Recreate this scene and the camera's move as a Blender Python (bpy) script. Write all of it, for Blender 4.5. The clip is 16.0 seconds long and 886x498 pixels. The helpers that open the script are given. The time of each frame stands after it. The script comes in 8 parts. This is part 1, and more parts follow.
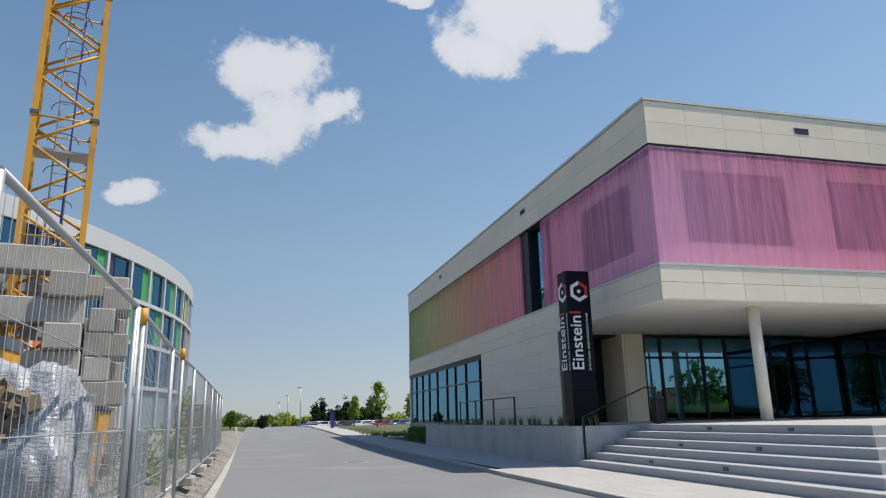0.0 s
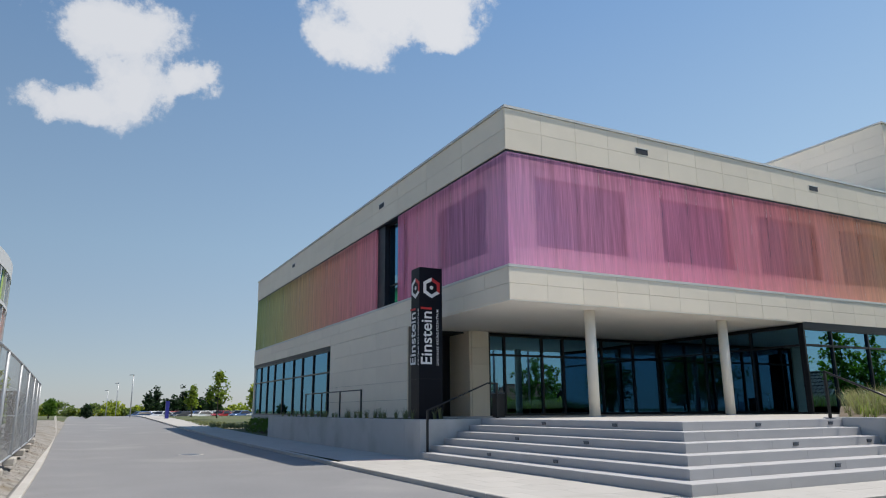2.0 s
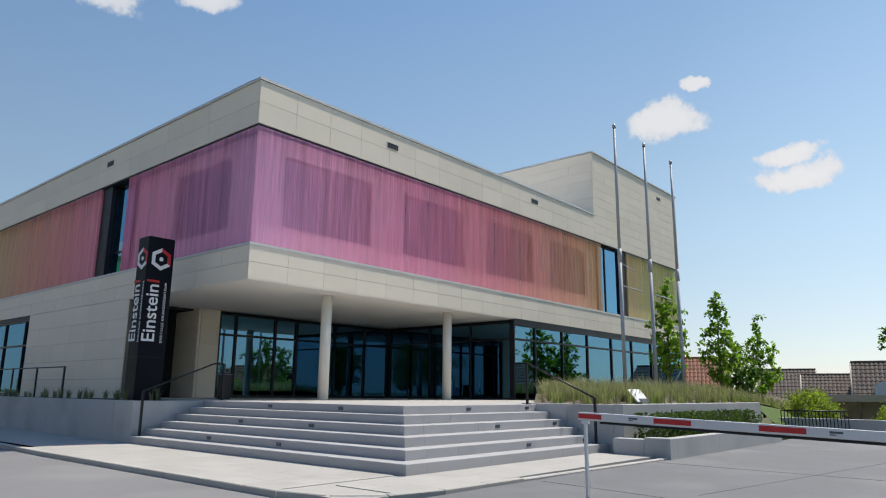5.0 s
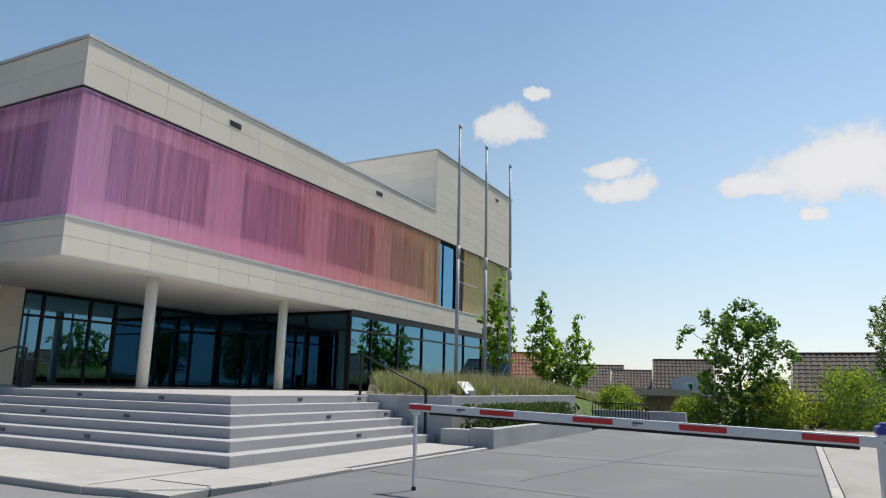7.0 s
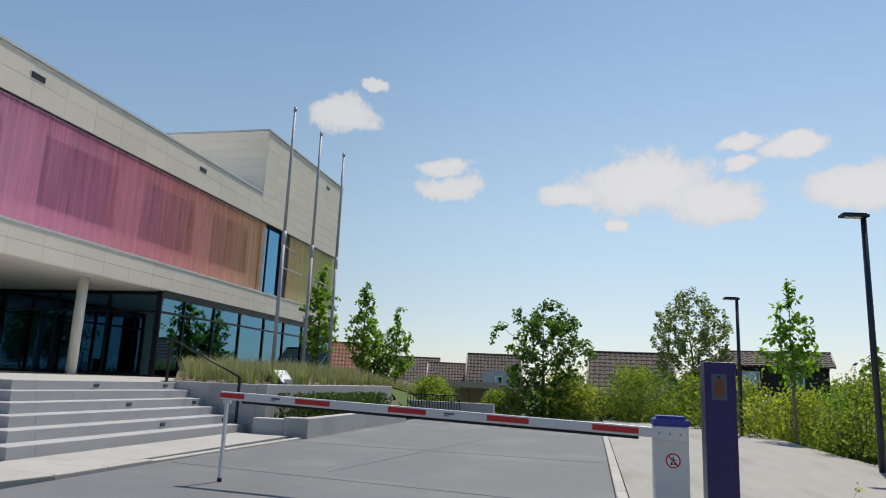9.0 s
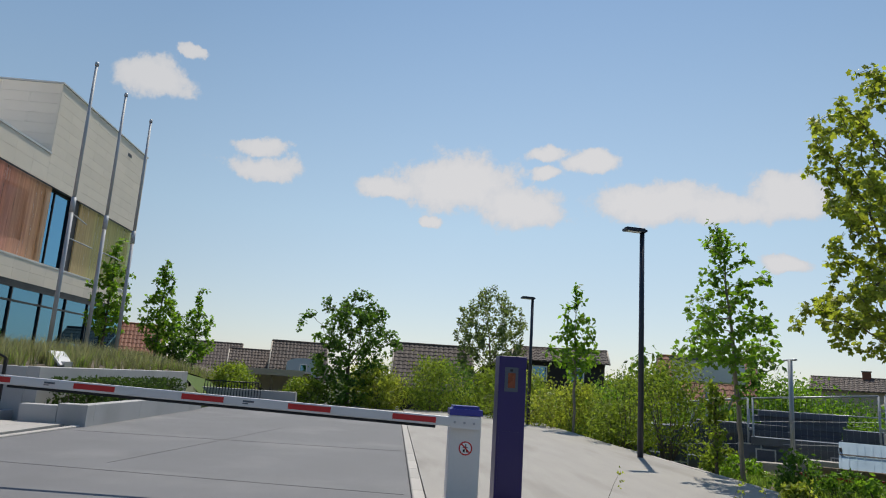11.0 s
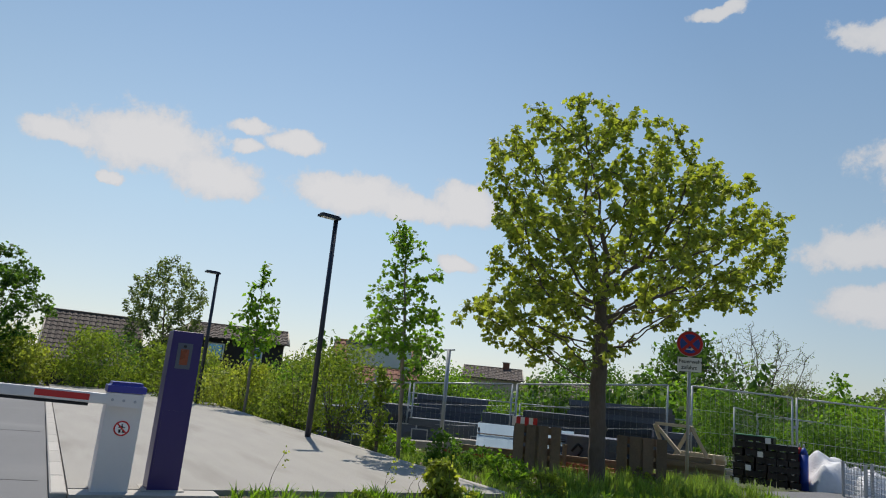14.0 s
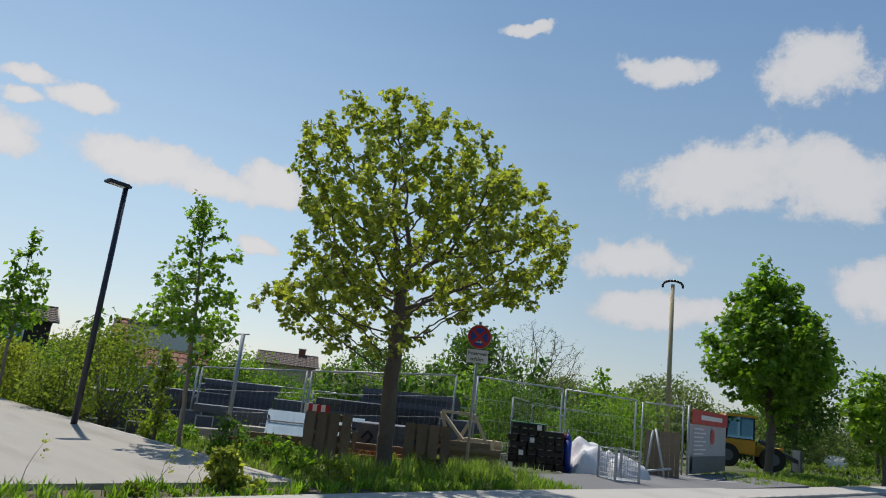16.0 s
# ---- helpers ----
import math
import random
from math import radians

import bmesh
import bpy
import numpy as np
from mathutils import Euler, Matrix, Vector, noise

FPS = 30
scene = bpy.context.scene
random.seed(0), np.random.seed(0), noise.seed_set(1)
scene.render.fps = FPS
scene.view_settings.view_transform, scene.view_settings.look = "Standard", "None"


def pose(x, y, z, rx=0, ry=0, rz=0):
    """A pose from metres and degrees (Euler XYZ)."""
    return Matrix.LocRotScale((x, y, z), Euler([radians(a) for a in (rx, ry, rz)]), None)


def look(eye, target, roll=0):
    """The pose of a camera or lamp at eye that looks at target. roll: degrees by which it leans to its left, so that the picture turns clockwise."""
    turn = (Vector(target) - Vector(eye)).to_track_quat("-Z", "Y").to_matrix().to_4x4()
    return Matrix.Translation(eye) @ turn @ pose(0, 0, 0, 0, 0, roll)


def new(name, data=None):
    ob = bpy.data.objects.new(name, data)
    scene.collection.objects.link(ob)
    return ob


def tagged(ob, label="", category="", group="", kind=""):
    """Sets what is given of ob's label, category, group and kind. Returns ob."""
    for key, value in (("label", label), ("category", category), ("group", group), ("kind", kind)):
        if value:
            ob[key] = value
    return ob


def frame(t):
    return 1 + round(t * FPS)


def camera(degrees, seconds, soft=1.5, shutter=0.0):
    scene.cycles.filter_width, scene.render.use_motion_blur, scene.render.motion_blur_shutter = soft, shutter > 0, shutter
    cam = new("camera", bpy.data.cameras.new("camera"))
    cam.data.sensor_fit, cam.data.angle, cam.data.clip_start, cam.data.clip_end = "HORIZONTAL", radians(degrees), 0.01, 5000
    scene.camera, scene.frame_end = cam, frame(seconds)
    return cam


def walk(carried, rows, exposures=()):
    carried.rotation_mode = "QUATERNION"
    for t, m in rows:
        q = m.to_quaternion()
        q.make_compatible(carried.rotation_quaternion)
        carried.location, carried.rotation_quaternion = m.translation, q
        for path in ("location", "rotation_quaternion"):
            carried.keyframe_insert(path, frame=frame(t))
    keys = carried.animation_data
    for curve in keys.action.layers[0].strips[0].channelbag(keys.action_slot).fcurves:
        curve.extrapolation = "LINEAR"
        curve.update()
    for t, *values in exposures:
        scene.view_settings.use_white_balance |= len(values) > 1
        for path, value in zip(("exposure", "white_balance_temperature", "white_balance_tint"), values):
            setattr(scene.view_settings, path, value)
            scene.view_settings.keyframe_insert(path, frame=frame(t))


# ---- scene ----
cam = camera(65.95, 16.0, soft=1.08)

# seconds, then tilt, roll and heading in degrees; the stand does not move
EYE = (0, 0, 1.25)
PATH = [
    (0.0, 103.95, 1.25, -14.89),
    (0.5, 103.81, 0.74, -17.69),
    (1.0, 103.64, 0.59, -20.40),
    (1.5, 103.44, 0.57, -23.64),
    (2.0, 103.20, 0.42, -27.42),
    (2.5, 102.94, 0.30, -31.05),
    (3.0, 102.68, 0.18, -34.68),
    (3.5, 102.43, 0.06, -37.94),
    (4.0, 102.23, -0.12, -41.52),
    (6.5, 101.47, -1.11, -60.10),
    (7.0, 101.36, -1.26, -63.03),
    (7.5, 101.27, -1.57, -66.80),
    (8.0, 101.18, -1.81, -70.48),
    (8.5, 101.10, -2.10, -74.18),
    (11.0, 101.00, -3.64, -93.96),
    (11.5, 101.03, -3.96, -98.39),
    (12.0, 101.06, -4.40, -102.89),
    (12.5, 101.11, -4.72, -107.13),
    (13.0, 101.15, -4.89, -110.70),
    (13.5, 101.38, -5.19, -115.37),
    (14.0, 101.57, -5.54, -120.26),
    (14.5, 101.75, -5.85, -124.93),
    (15.0, 101.90, -6.07, -128.79),
    (15.5, 102.16, -6.35, -133.30),
    (16.0, 102.34, -6.44, -137.15),
]
walk(cam, [(r[0], pose(*EYE, *r[1:])) for r in PATH], exposures=[(0.0, 0.12, 6800, 10), (4.0, 0.10, 6850, 10), (7.0, 0.03, 6850, 10), (11.0, -0.22, 6850, 10), (16.0, -0.20, 6850, 10)])

# ---------------------------------------------------------------- light
SUN_ELEV, SUN_HEAD = 60.9, -105.5      # degrees; heading counted to the left from +y
sun_dir = Vector((-math.sin(radians(SUN_HEAD)) * math.cos(radians(SUN_ELEV)),
                  math.cos(radians(SUN_HEAD)) * math.cos(radians(SUN_ELEV)), math.sin(radians(SUN_ELEV))))
sun = new("sun", bpy.data.lights.new("sun", "SUN"))
sun.data.energy, sun.data.angle, sun.data.color = 4.7, radians(0.55), (1.0, 0.95, 0.87)
sun.matrix_world = look(sun_dir * 50, (0, 0, 0))

world = bpy.data.worlds.new("sky")
scene.world = world
world.use_nodes = True
wn, wl = world.node_tree.nodes, world.node_tree.links
wn.clear()


def wnode(kind, **sets):
    n = wn.new(kind)
    for k, v in sets.items():
        if k == "op":
            n.operation = v
        else:
            n.inputs[int(k[1:])].default_value = v
    return n


def wmath(op, a, b=None):
    n = wnode("ShaderNodeMath", op=op)
    for i, s in enumerate((a, b)):
        if s is None:
            continue
        if isinstance(s, (int, float)):
            n.inputs[i].default_value = s
        else:
            wl.new(s, n.inputs[i])
    return n.outputs[0]


SKY_STRENGTH, CLOUD_STRENGTH = 0.165, 0.74
sky_tex = wn.new("ShaderNodeTexSky")
sky_tex.sky_type = "NISHITA"
sky_tex.sun_disc = False
sky_tex.sun_elevation = radians(SUN_ELEV)
sky_tex.sun_rotation = math.atan2(sun_dir.x, sun_dir.y)
sky_tex.air_density, sky_tex.dust_density, sky_tex.ozone_density = 1.0, 0.35, 1.8
coord = wn.new("ShaderNodeTexCoord")
warp = wnode("ShaderNodeTexNoise", i2=4.2, i3=7.0, i4=0.62)
wl.new(coord.outputs["Generated"], warp.inputs["Vector"])
off = wnode("ShaderNodeVectorMath", op="SUBTRACT", i1=(0.5, 0.5, 0.5))
wl.new(warp.outputs["Color"], off.inputs[0])
mul = wnode("ShaderNodeVectorMath", op="MULTIPLY", i1=(0.16, 0.16, 0.11))
wl.new(off.outputs[0], mul.inputs[0])
bent = wnode("ShaderNodeVectorMath", op="ADD")
wl.new(coord.outputs["Generated"], bent.inputs[0])
wl.new(mul.outputs[0], bent.inputs[1])
fields = []


def cloud(az, el, half_az, half_el):
    """One soft lobe of a cloud: heading, height and half sizes in degrees."""
    a, e = radians(az), radians(el)
    right = Vector((math.cos(a), math.sin(a), 0)) / math.sin(radians(half_az * 1.22))
    up = Vector((math.sin(a) * math.sin(e), -math.cos(a) * math.sin(e), math.cos(e))) / math.sin(radians(half_el * 1.22))
    sides = []
    for axis in (right, up):
        n = wnode("ShaderNodeVectorMath", op="DOT_PRODUCT", i1=axis)
        wl.new(bent.outputs[0], n.inputs[0])
        sides.append(wmath("MULTIPLY", n.outputs["Value"], n.outputs["Value"]))
    fields.append(wmath("SUBTRACT", 1.0, wmath("SQRT", wmath("ADD", *sides))))


cloud(0.9, 28.2, 4.6, 2.4)
cloud(-1.2, 24.2, 2.8, 3.2)
cloud(2.3, 22.1, 3.3, 1.2)
cloud(-5.3, 25.4, 2.2, 1.2)
cloud(-23.4, 32.1, 6.5, 2.4)
cloud(-18.0, 29.8, 3.6, 2.0)
cloud(-28.5, 30.7, 2.6, 1.4)
cloud(-12.3, 33.8, 1.3, 0.6)
cloud(9.8, 16.7, 1.7, 0.9)
cloud(-68.9, 22.0, 2.1, 1.4)
cloud(-71.3, 24.3, 0.9, 0.5)
cloud(-76.4, 18.1, 2.0, 0.7)
cloud(-76.9, 16.1, 3.1, 1.1)
cloud(-94.3, 17.0, 4.9, 2.9)
cloud(-99.6, 15.1, 4.4, 2.0)
cloud(-88.3, 16.1, 3.0, 1.0)
cloud(-102.2, 19.9, 1.6, 0.8)
cloud(-105.6, 18.9, 2.0, 0.9)
cloud(-101.6, 18.2, 1.6, 0.6)
cloud(-111.5, 15.0, 5.8, 1.9)
cloud(-117.0, 14.6, 3.6, 1.3)
cloud(-121.3, 16.2, 2.4, 1.8)
cloud(-92.4, 13.5, 1.0, 0.4)
cloud(-120.8, 10.2, 2.0, 0.7)
cloud(-151.3, 13.6, 3.6, 1.5)
cloud(-154.1, 27.8, 3.5, 1.2)
cloud(-165.8, 26.8, 3.3, 2.8)
cloud(-159.3, 19.5, 6.1, 2.4)
cloud(-166.5, 18.8, 3.3, 3.1)
cloud(-153.6, 9.4, 5.0, 1.5)
cloud(-168.6, 10.7, 2.5, 2.0)
cloud(-141.2, 30.7, 1.8, 0.6)
whole = fields[0]
for f in fields[1:]:
    whole = wmath("SMOOTH_MAX", whole, f)
    whole.node.inputs[2].default_value = 0.3
fluff = wnode("ShaderNodeTexNoise", i2=13.0, i3=11.0, i4=0.66)
wl.new(coord.outputs["Generated"], fluff.inputs["Vector"])
whole = wmath("ADD", whole, wmath("MULTIPLY", wmath("SUBTRACT", fluff.outputs[0], 0.5), 1.9))
mask = wn.new("ShaderNodeMapRange")
mask.interpolation_type = "SMOOTHSTEP"
mask.inputs[1].default_value, mask.inputs[2].default_value = 0.0, 0.34
wl.new(whole, mask.inputs[0])
tone = wn.new("ShaderNodeValToRGB")
tone.color_ramp.elements[0].color, tone.color_ramp.elements[1].color = (0.84, 0.90, 1.0, 1), (0.97, 1.0, 1.06, 1)
tone.color_ramp.elements[0].position, tone.color_ramp.elements[1].position = 0.1, 0.55
wl.new(whole, tone.inputs[0])
sky_bg, cloud_bg = wnode("ShaderNodeBackground", i1=1.0), wnode("ShaderNodeBackground", i1=CLOUD_STRENGTH)
# haze: the air pales towards the horizon
split = wn.new("ShaderNodeSeparateXYZ")
wl.new(coord.outputs["Generated"], split.inputs[0])
haze = wn.new("ShaderNodeValToRGB")
for k, (p_, c_) in enumerate(((0.0, (0.40, 0.49, 0.60)), (0.22, (0.33, 0.51, 0.68)), (0.72, (0.085, 0.27, 0.62)))):
    e_ = haze.color_ramp.elements[k] if k < 2 else haze.color_ramp.elements.new(p_)
    e_.position, e_.color = p_, (*c_, 1)
wl.new(split.outputs[2], haze.inputs[0])
scaled = wnode("ShaderNodeVectorMath", op="SCALE")
scaled.inputs["Scale"].default_value = SKY_STRENGTH
wl.new(sky_tex.outputs[0], scaled.inputs[0])
air = wn.new("ShaderNodeMix")
air.data_type = "RGBA"
air.inputs[0].default_value = 0.70
wl.new(scaled.outputs[0], air.inputs[6])
wl.new(haze.outputs[0], air.inputs[7])
# the air is brighter and whiter on the sun's side
flat = Vector((sun_dir.x, sun_dir.y, 0)).normalized()
toward = wnode("ShaderNodeVectorMath", op="DOT_PRODUCT", i1=flat)
wl.new(coord.outputs["Generated"], toward.inputs[0])
glow_side = wn.new("ShaderNodeValToRGB")
for k, (p_, c_) in enumerate(((0.30, (0.345, 0.345, 0.36)), (0.68, (0.455, 0.45, 0.46)), (0.86, (0.52, 0.50, 0.485)), (0.98, (0.66, 0.62, 0.59)))):
    e_ = glow_side.color_ramp.elements[k] if k < 2 else glow_side.color_ramp.elements.new(p_)
    e_.position, e_.color = p_, (*c_, 1)
wl.new(wmath("ADD", wmath("MULTIPLY", toward.outputs["Value"], 0.5), 0.5), glow_side.inputs[0])
lit_air = wnode("ShaderNodeVectorMath", op="MULTIPLY")
wl.new(air.outputs[2], lit_air.inputs[0])
wl.new(glow_side.outputs[0], lit_air.inputs[1])
double = wnode("ShaderNodeVectorMath", op="SCALE")
double.inputs["Scale"].default_value = 2.0
wl.new(lit_air.outputs[0], double.inputs[0])
wl.new(double.outputs[0], sky_bg.inputs[0])
lit_cloud = wnode("ShaderNodeVectorMath", op="MULTIPLY")
wl.new(tone.outputs[0], lit_cloud.inputs[0])
side_tone = wnode("ShaderNodeVectorMath", op="MULTIPLY_ADD", i1=(0.8, 0.8, 0.8), i2=(0.555, 0.585, 0.62))
wl.new(glow_side.outputs[0], side_tone.inputs[0])
wl.new(side_tone.outputs[0], lit_cloud.inputs[1])
wl.new(lit_cloud.outputs[0], cloud_bg.inputs[0])
mix = wn.new("ShaderNodeMixShader")
wl.new(mask.outputs[0], mix.inputs[0])
wl.new(sky_bg.outputs[0], mix.inputs[1])
wl.new(cloud_bg.outputs[0], mix.inputs[2])
out = wn.new("ShaderNodeOutputWorld")
wl.new(mix.outputs[0], out.inputs[0])


# ---------------------------------------------------------------- materials
def material(name, color, rough=0.7, metal=0.0, var=0.15, scale=3.0, fine=60.0, bump=0.0, by_object=0.0, by_island=0.0,
             stretch=(1, 1, 1), stain=None, stain_at=0.6, spec=0.5):
    """A plain surface with broad stains and fine grain; var is how far its tone wanders."""
    m = bpy.data.materials.new(name)
    m.use_nodes = True
    n, l = m.node_tree.nodes, m.node_tree.links
    b = n["Principled BSDF"]
    b.inputs["Roughness"].default_value, b.inputs["Metallic"].default_value = rough, metal
    b.inputs["Specular IOR Level"].default_value = spec
    tc, mp = n.new("ShaderNodeTexCoord"), n.new("ShaderNodeMapping")
    geo = n.new("ShaderNodeNewGeometry")
    mp.inputs["Scale"].default_value = stretch
    l.new(geo.outputs["Position"], mp.inputs[0])
    n1, n2 = n.new("ShaderNodeTexNoise"), n.new("ShaderNodeTexNoise")
    n1.inputs["Scale"].default_value, n1.inputs["Detail"].default_value = scale, 5
    n2.inputs["Scale"].default_value, n2.inputs["Detail"].default_value = fine, 3
    for t in (n1, n2):
        l.new(mp.outputs[0], t.inputs["Vector"])

    def mth(op, a, c):
        k = n.new("ShaderNodeMath")
        k.operation = op
        for i, s in enumerate((a, c)):
            if isinstance(s, (int, float)):
                k.inputs[i].default_value = s
            else:
                l.new(s, k.inputs[i])
        return k.outputs[0]

    tone_ = mth("ADD", mth("MULTIPLY", mth("SUBTRACT", n1.outputs[0], 0.5), 2.4 * var),
                mth("MULTIPLY", mth("SUBTRACT", n2.outputs[0], 0.5), 1.6 * var))
    if by_object:
        oi = n.new("ShaderNodeObjectInfo")
        tone_ = mth("ADD", tone_, mth("MULTIPLY", mth("SUBTRACT", oi.outputs["Random"], 0.5), 2 * by_object))
    if by_island:
        tone_ = mth("ADD", tone_, mth("MULTIPLY", mth("SUBTRACT", geo.outputs["Random Per Island"], 0.5), 2 * by_island))
    sc = n.new("ShaderNodeVectorMath")
    sc.operation = "SCALE"
    sc.inputs[0].default_value = color
    l.new(mth("ADD", tone_, 1.0), sc.inputs["Scale"])
    last = sc.outputs[0]
    if stain:
        n3, ramp, mx = n.new("ShaderNodeTexNoise"), n.new("ShaderNodeMapRange"), n.new("ShaderNodeMix")
        n3.inputs["Scale"].default_value, n3.inputs["Detail"].default_value = scale * 0.45, 7
        l.new(mp.outputs[0], n3.inputs["Vector"])
        l.new(n3.outputs[0], ramp.inputs[0])
        ramp.inputs[1].default_value, ramp.inputs[2].default_value = stain_at - 0.08, stain_at + 0.08
        mx.data_type = "RGBA"
        l.new(ramp.outputs[0], mx.inputs[0])
        l.new(last, mx.inputs[6])
        mx.inputs[7].default_value = (*stain, 1)
        last = mx.outputs[2]
    l.new(last, b.inputs["Base Color"])
    l.new(mth("ADD", mth("MULTIPLY", mth("SUBTRACT", n1.outputs[0], 0.5), 0.25), rough), b.inputs["Roughness"])
    if bump:
        bp = n.new("ShaderNodeBump")
        bp.inputs["Strength"].default_value, bp.inputs["Distance"].default_value = 0.6, bump
        l.new(n2.outputs[0], bp.inputs["Height"])
        l.new(bp.outputs[0], b.inputs["Normal"])
    return m


def leaf_material(name, color, light):
    m = material(name, color, 0.55, 0, 0.12, 0.8, 9.0, by_island=0.42, spec=0.4)
    n, l = m.node_tree.nodes, m.node_tree.links
    b = n["Principled BSDF"]
    src = b.inputs["Base Color"].links[0].from_socket
    tr, mx, ad = n.new("ShaderNodeBsdfTranslucent"), n.new("ShaderNodeMixShader"), n.new("ShaderNodeVectorMath")
    ad.operation = "MULTIPLY"
    ad.inputs[1].default_value = light
    l.new(src, ad.inputs[0])
    l.new(ad.outputs[0], tr.inputs[0])
    mx.inputs[0].default_value = 0.5
    l.new(b.outputs[0], mx.inputs[1])
    l.new(tr.outputs[0], mx.inputs[2])
    l.new(mx.outputs[0], n["Material Output"].inputs[0])
    return m


def glass_material(name, tint, gloss=0.30, rough=0.01):
    m = bpy.data.materials.new(name)
    m.use_nodes = True
    n, l = m.node_tree.nodes, m.node_tree.links
    n.clear()
    tr, gl, mx, lw = n.new("ShaderNodeBsdfTransparent"), n.new("ShaderNodeBsdfGlossy"), n.new("ShaderNodeMixShader"), n.new("ShaderNodeLayerWeight")
    mr = n.new("ShaderNodeMapRange")
    tr.inputs[0].default_value = (*tint, 1)
    gl.inputs["Roughness"].default_value = rough
    gl.inputs["Color"].default_value = (0.32, 0.70, 0.98, 1)
    lw.inputs[0].default_value = 0.35
    l.new(lw.outputs["Fresnel"], mr.inputs[0])
    mr.inputs[3].default_value, mr.inputs[4].default_value = gloss, 1.0
    l.new(mr.outputs[0], mx.inputs[0])
    l.new(tr.outputs[0], mx.inputs[1])
    l.new(gl.outputs[0], mx.inputs[2])
    o = n.new("ShaderNodeOutputMaterial")
    l.new(mx.outputs[0], o.inputs[0])
    return m


def screen_material():
    """Fine coloured string mesh: hue runs along both facades from their shared corner."""
    m = bpy.data.materials.new("screen_mesh")
    m.use_nodes = True
    n, l = m.node_tree.nodes, m.node_tree.links
    b, o = n["Principled BSDF"], n["Material Output"]
    b.inputs["Roughness"].default_value = 0.55
    geo, sep = n.new("ShaderNodeNewGeometry"), n.new("ShaderNodeSeparateXYZ")
    l.new(geo.outputs["Position"], sep.inputs[0])

    def mth(op, a, c=0.0):
        k = n.new("ShaderNodeMath")
        k.operation = op
        for i, s in enumerate((a, c)):
            if isinstance(s, (int, float)):
                k.inputs[i].default_value = s
            else:
                l.new(s, k.inputs[i])
        return k.outputs[0]

    run = mth("SUBTRACT", mth("ADD", sep.outputs[0], sep.outputs[1]), 26.1)
    comb = n.new("ShaderNodeCombineXYZ")
    l.new(run, comb.inputs[0])
    l.new(mth("MULTIPLY", sep.outputs[2], 0.035), comb.inputs[1])
    broad, thin, hair = n.new("ShaderNodeTexNoise"), n.new("ShaderNodeTexNoise"), n.new("ShaderNodeTexNoise")
    for t, s, d in ((broad, 0.9, 2), (thin, 4.5, 3), (hair, 26.0, 2)):
        t.inputs["Scale"].default_value, t.inputs["Detail"].default_value = s, d
        l.new(comb.outputs[0], t.inputs["Vector"])
    ramp = n.new("ShaderNodeValToRGB")
    stops = ((0.0, (0.68, 0.29, 0.50)), (0.10, (0.74, 0.26, 0.43)), (0.24, (0.74, 0.20, 0.34)), (0.38, (0.70, 0.19, 0.21)),
             (0.52, (0.64, 0.25, 0.14)), (0.66, (0.57, 0.33, 0.13)), (0.80, (0.42, 0.37, 0.10)), (1.0, (0.24, 0.33, 0.08)))
    e = ramp.color_ramp.elements
    while len(e) < len(stops):
        e.new(0.5)
    for k, (p, c) in enumerate(stops):
        e[k].position, e[k].color = p, (*c, 1)
    shifted = mth("ADD", mth("DIVIDE", run, 32.2), mth("MULTIPLY", mth("SUBTRACT", broad.outputs[0], 0.5), 0.12))
    l.new(shifted, ramp.inputs[0])
    sc = n.new("ShaderNodeVectorMath")
    sc.operation = "SCALE"
    l.new(ramp.outputs[0], sc.inputs[0])
    l.new(mth("ADD", 0.80, mth("MULTIPLY", thin.outputs[0], 0.7)), sc.inputs["Scale"])
    l.new(sc.outputs[0], b.inputs["Base Color"])
    tr, mx = n.new("ShaderNodeBsdfTransparent"), n.new("ShaderNodeMixShader")
    cover = mth("ADD", 0.35, mth("ADD", mth("MULTIPLY", mth("SUBTRACT", thin.outputs[0], 0.5), 0.45), mth("MULTIPLY", mth("SUBTRACT", hair.outputs[0], 0.5), 0.5)))
    k = n.new("ShaderNodeClamp")
    l.new(mth("ADD", cover, 0.18), k.inputs[0])
    l.new(k.outputs[0], mx.inputs[0])
    tint = n.new("ShaderNodeMix")
    tint.data_type = "RGBA"
    tint.inputs[0].default_value = 0.3
    tint.inputs[6].default_value = (1, 1, 1, 1)
    bright = n.new("ShaderNodeVectorMath")
    bright.operation = "SCALE"
    bright.inputs["Scale"].default_value = 1.9
    l.new(ramp.outputs[0], bright.inputs[0])
    l.new(bright.outputs[0], tint.inputs[7])
    l.new(tint.outputs[2], tr.inputs[0])
    l.new(tr.outputs[0], mx.inputs[1])
    l.new(b.outputs[0], mx.inputs[2])
    l.new(mx.outputs[0], o.inputs[0])
    return m


def glow_material(name, color, power):
    m = bpy.data.materials.new(name)
    m.use_nodes = True
    b = m.node_tree.nodes["Principled BSDF"]
    b.inputs["Emission Color"].default_value, b.inputs["Emission Strength"].default_value = (*color, 1), power
    return m


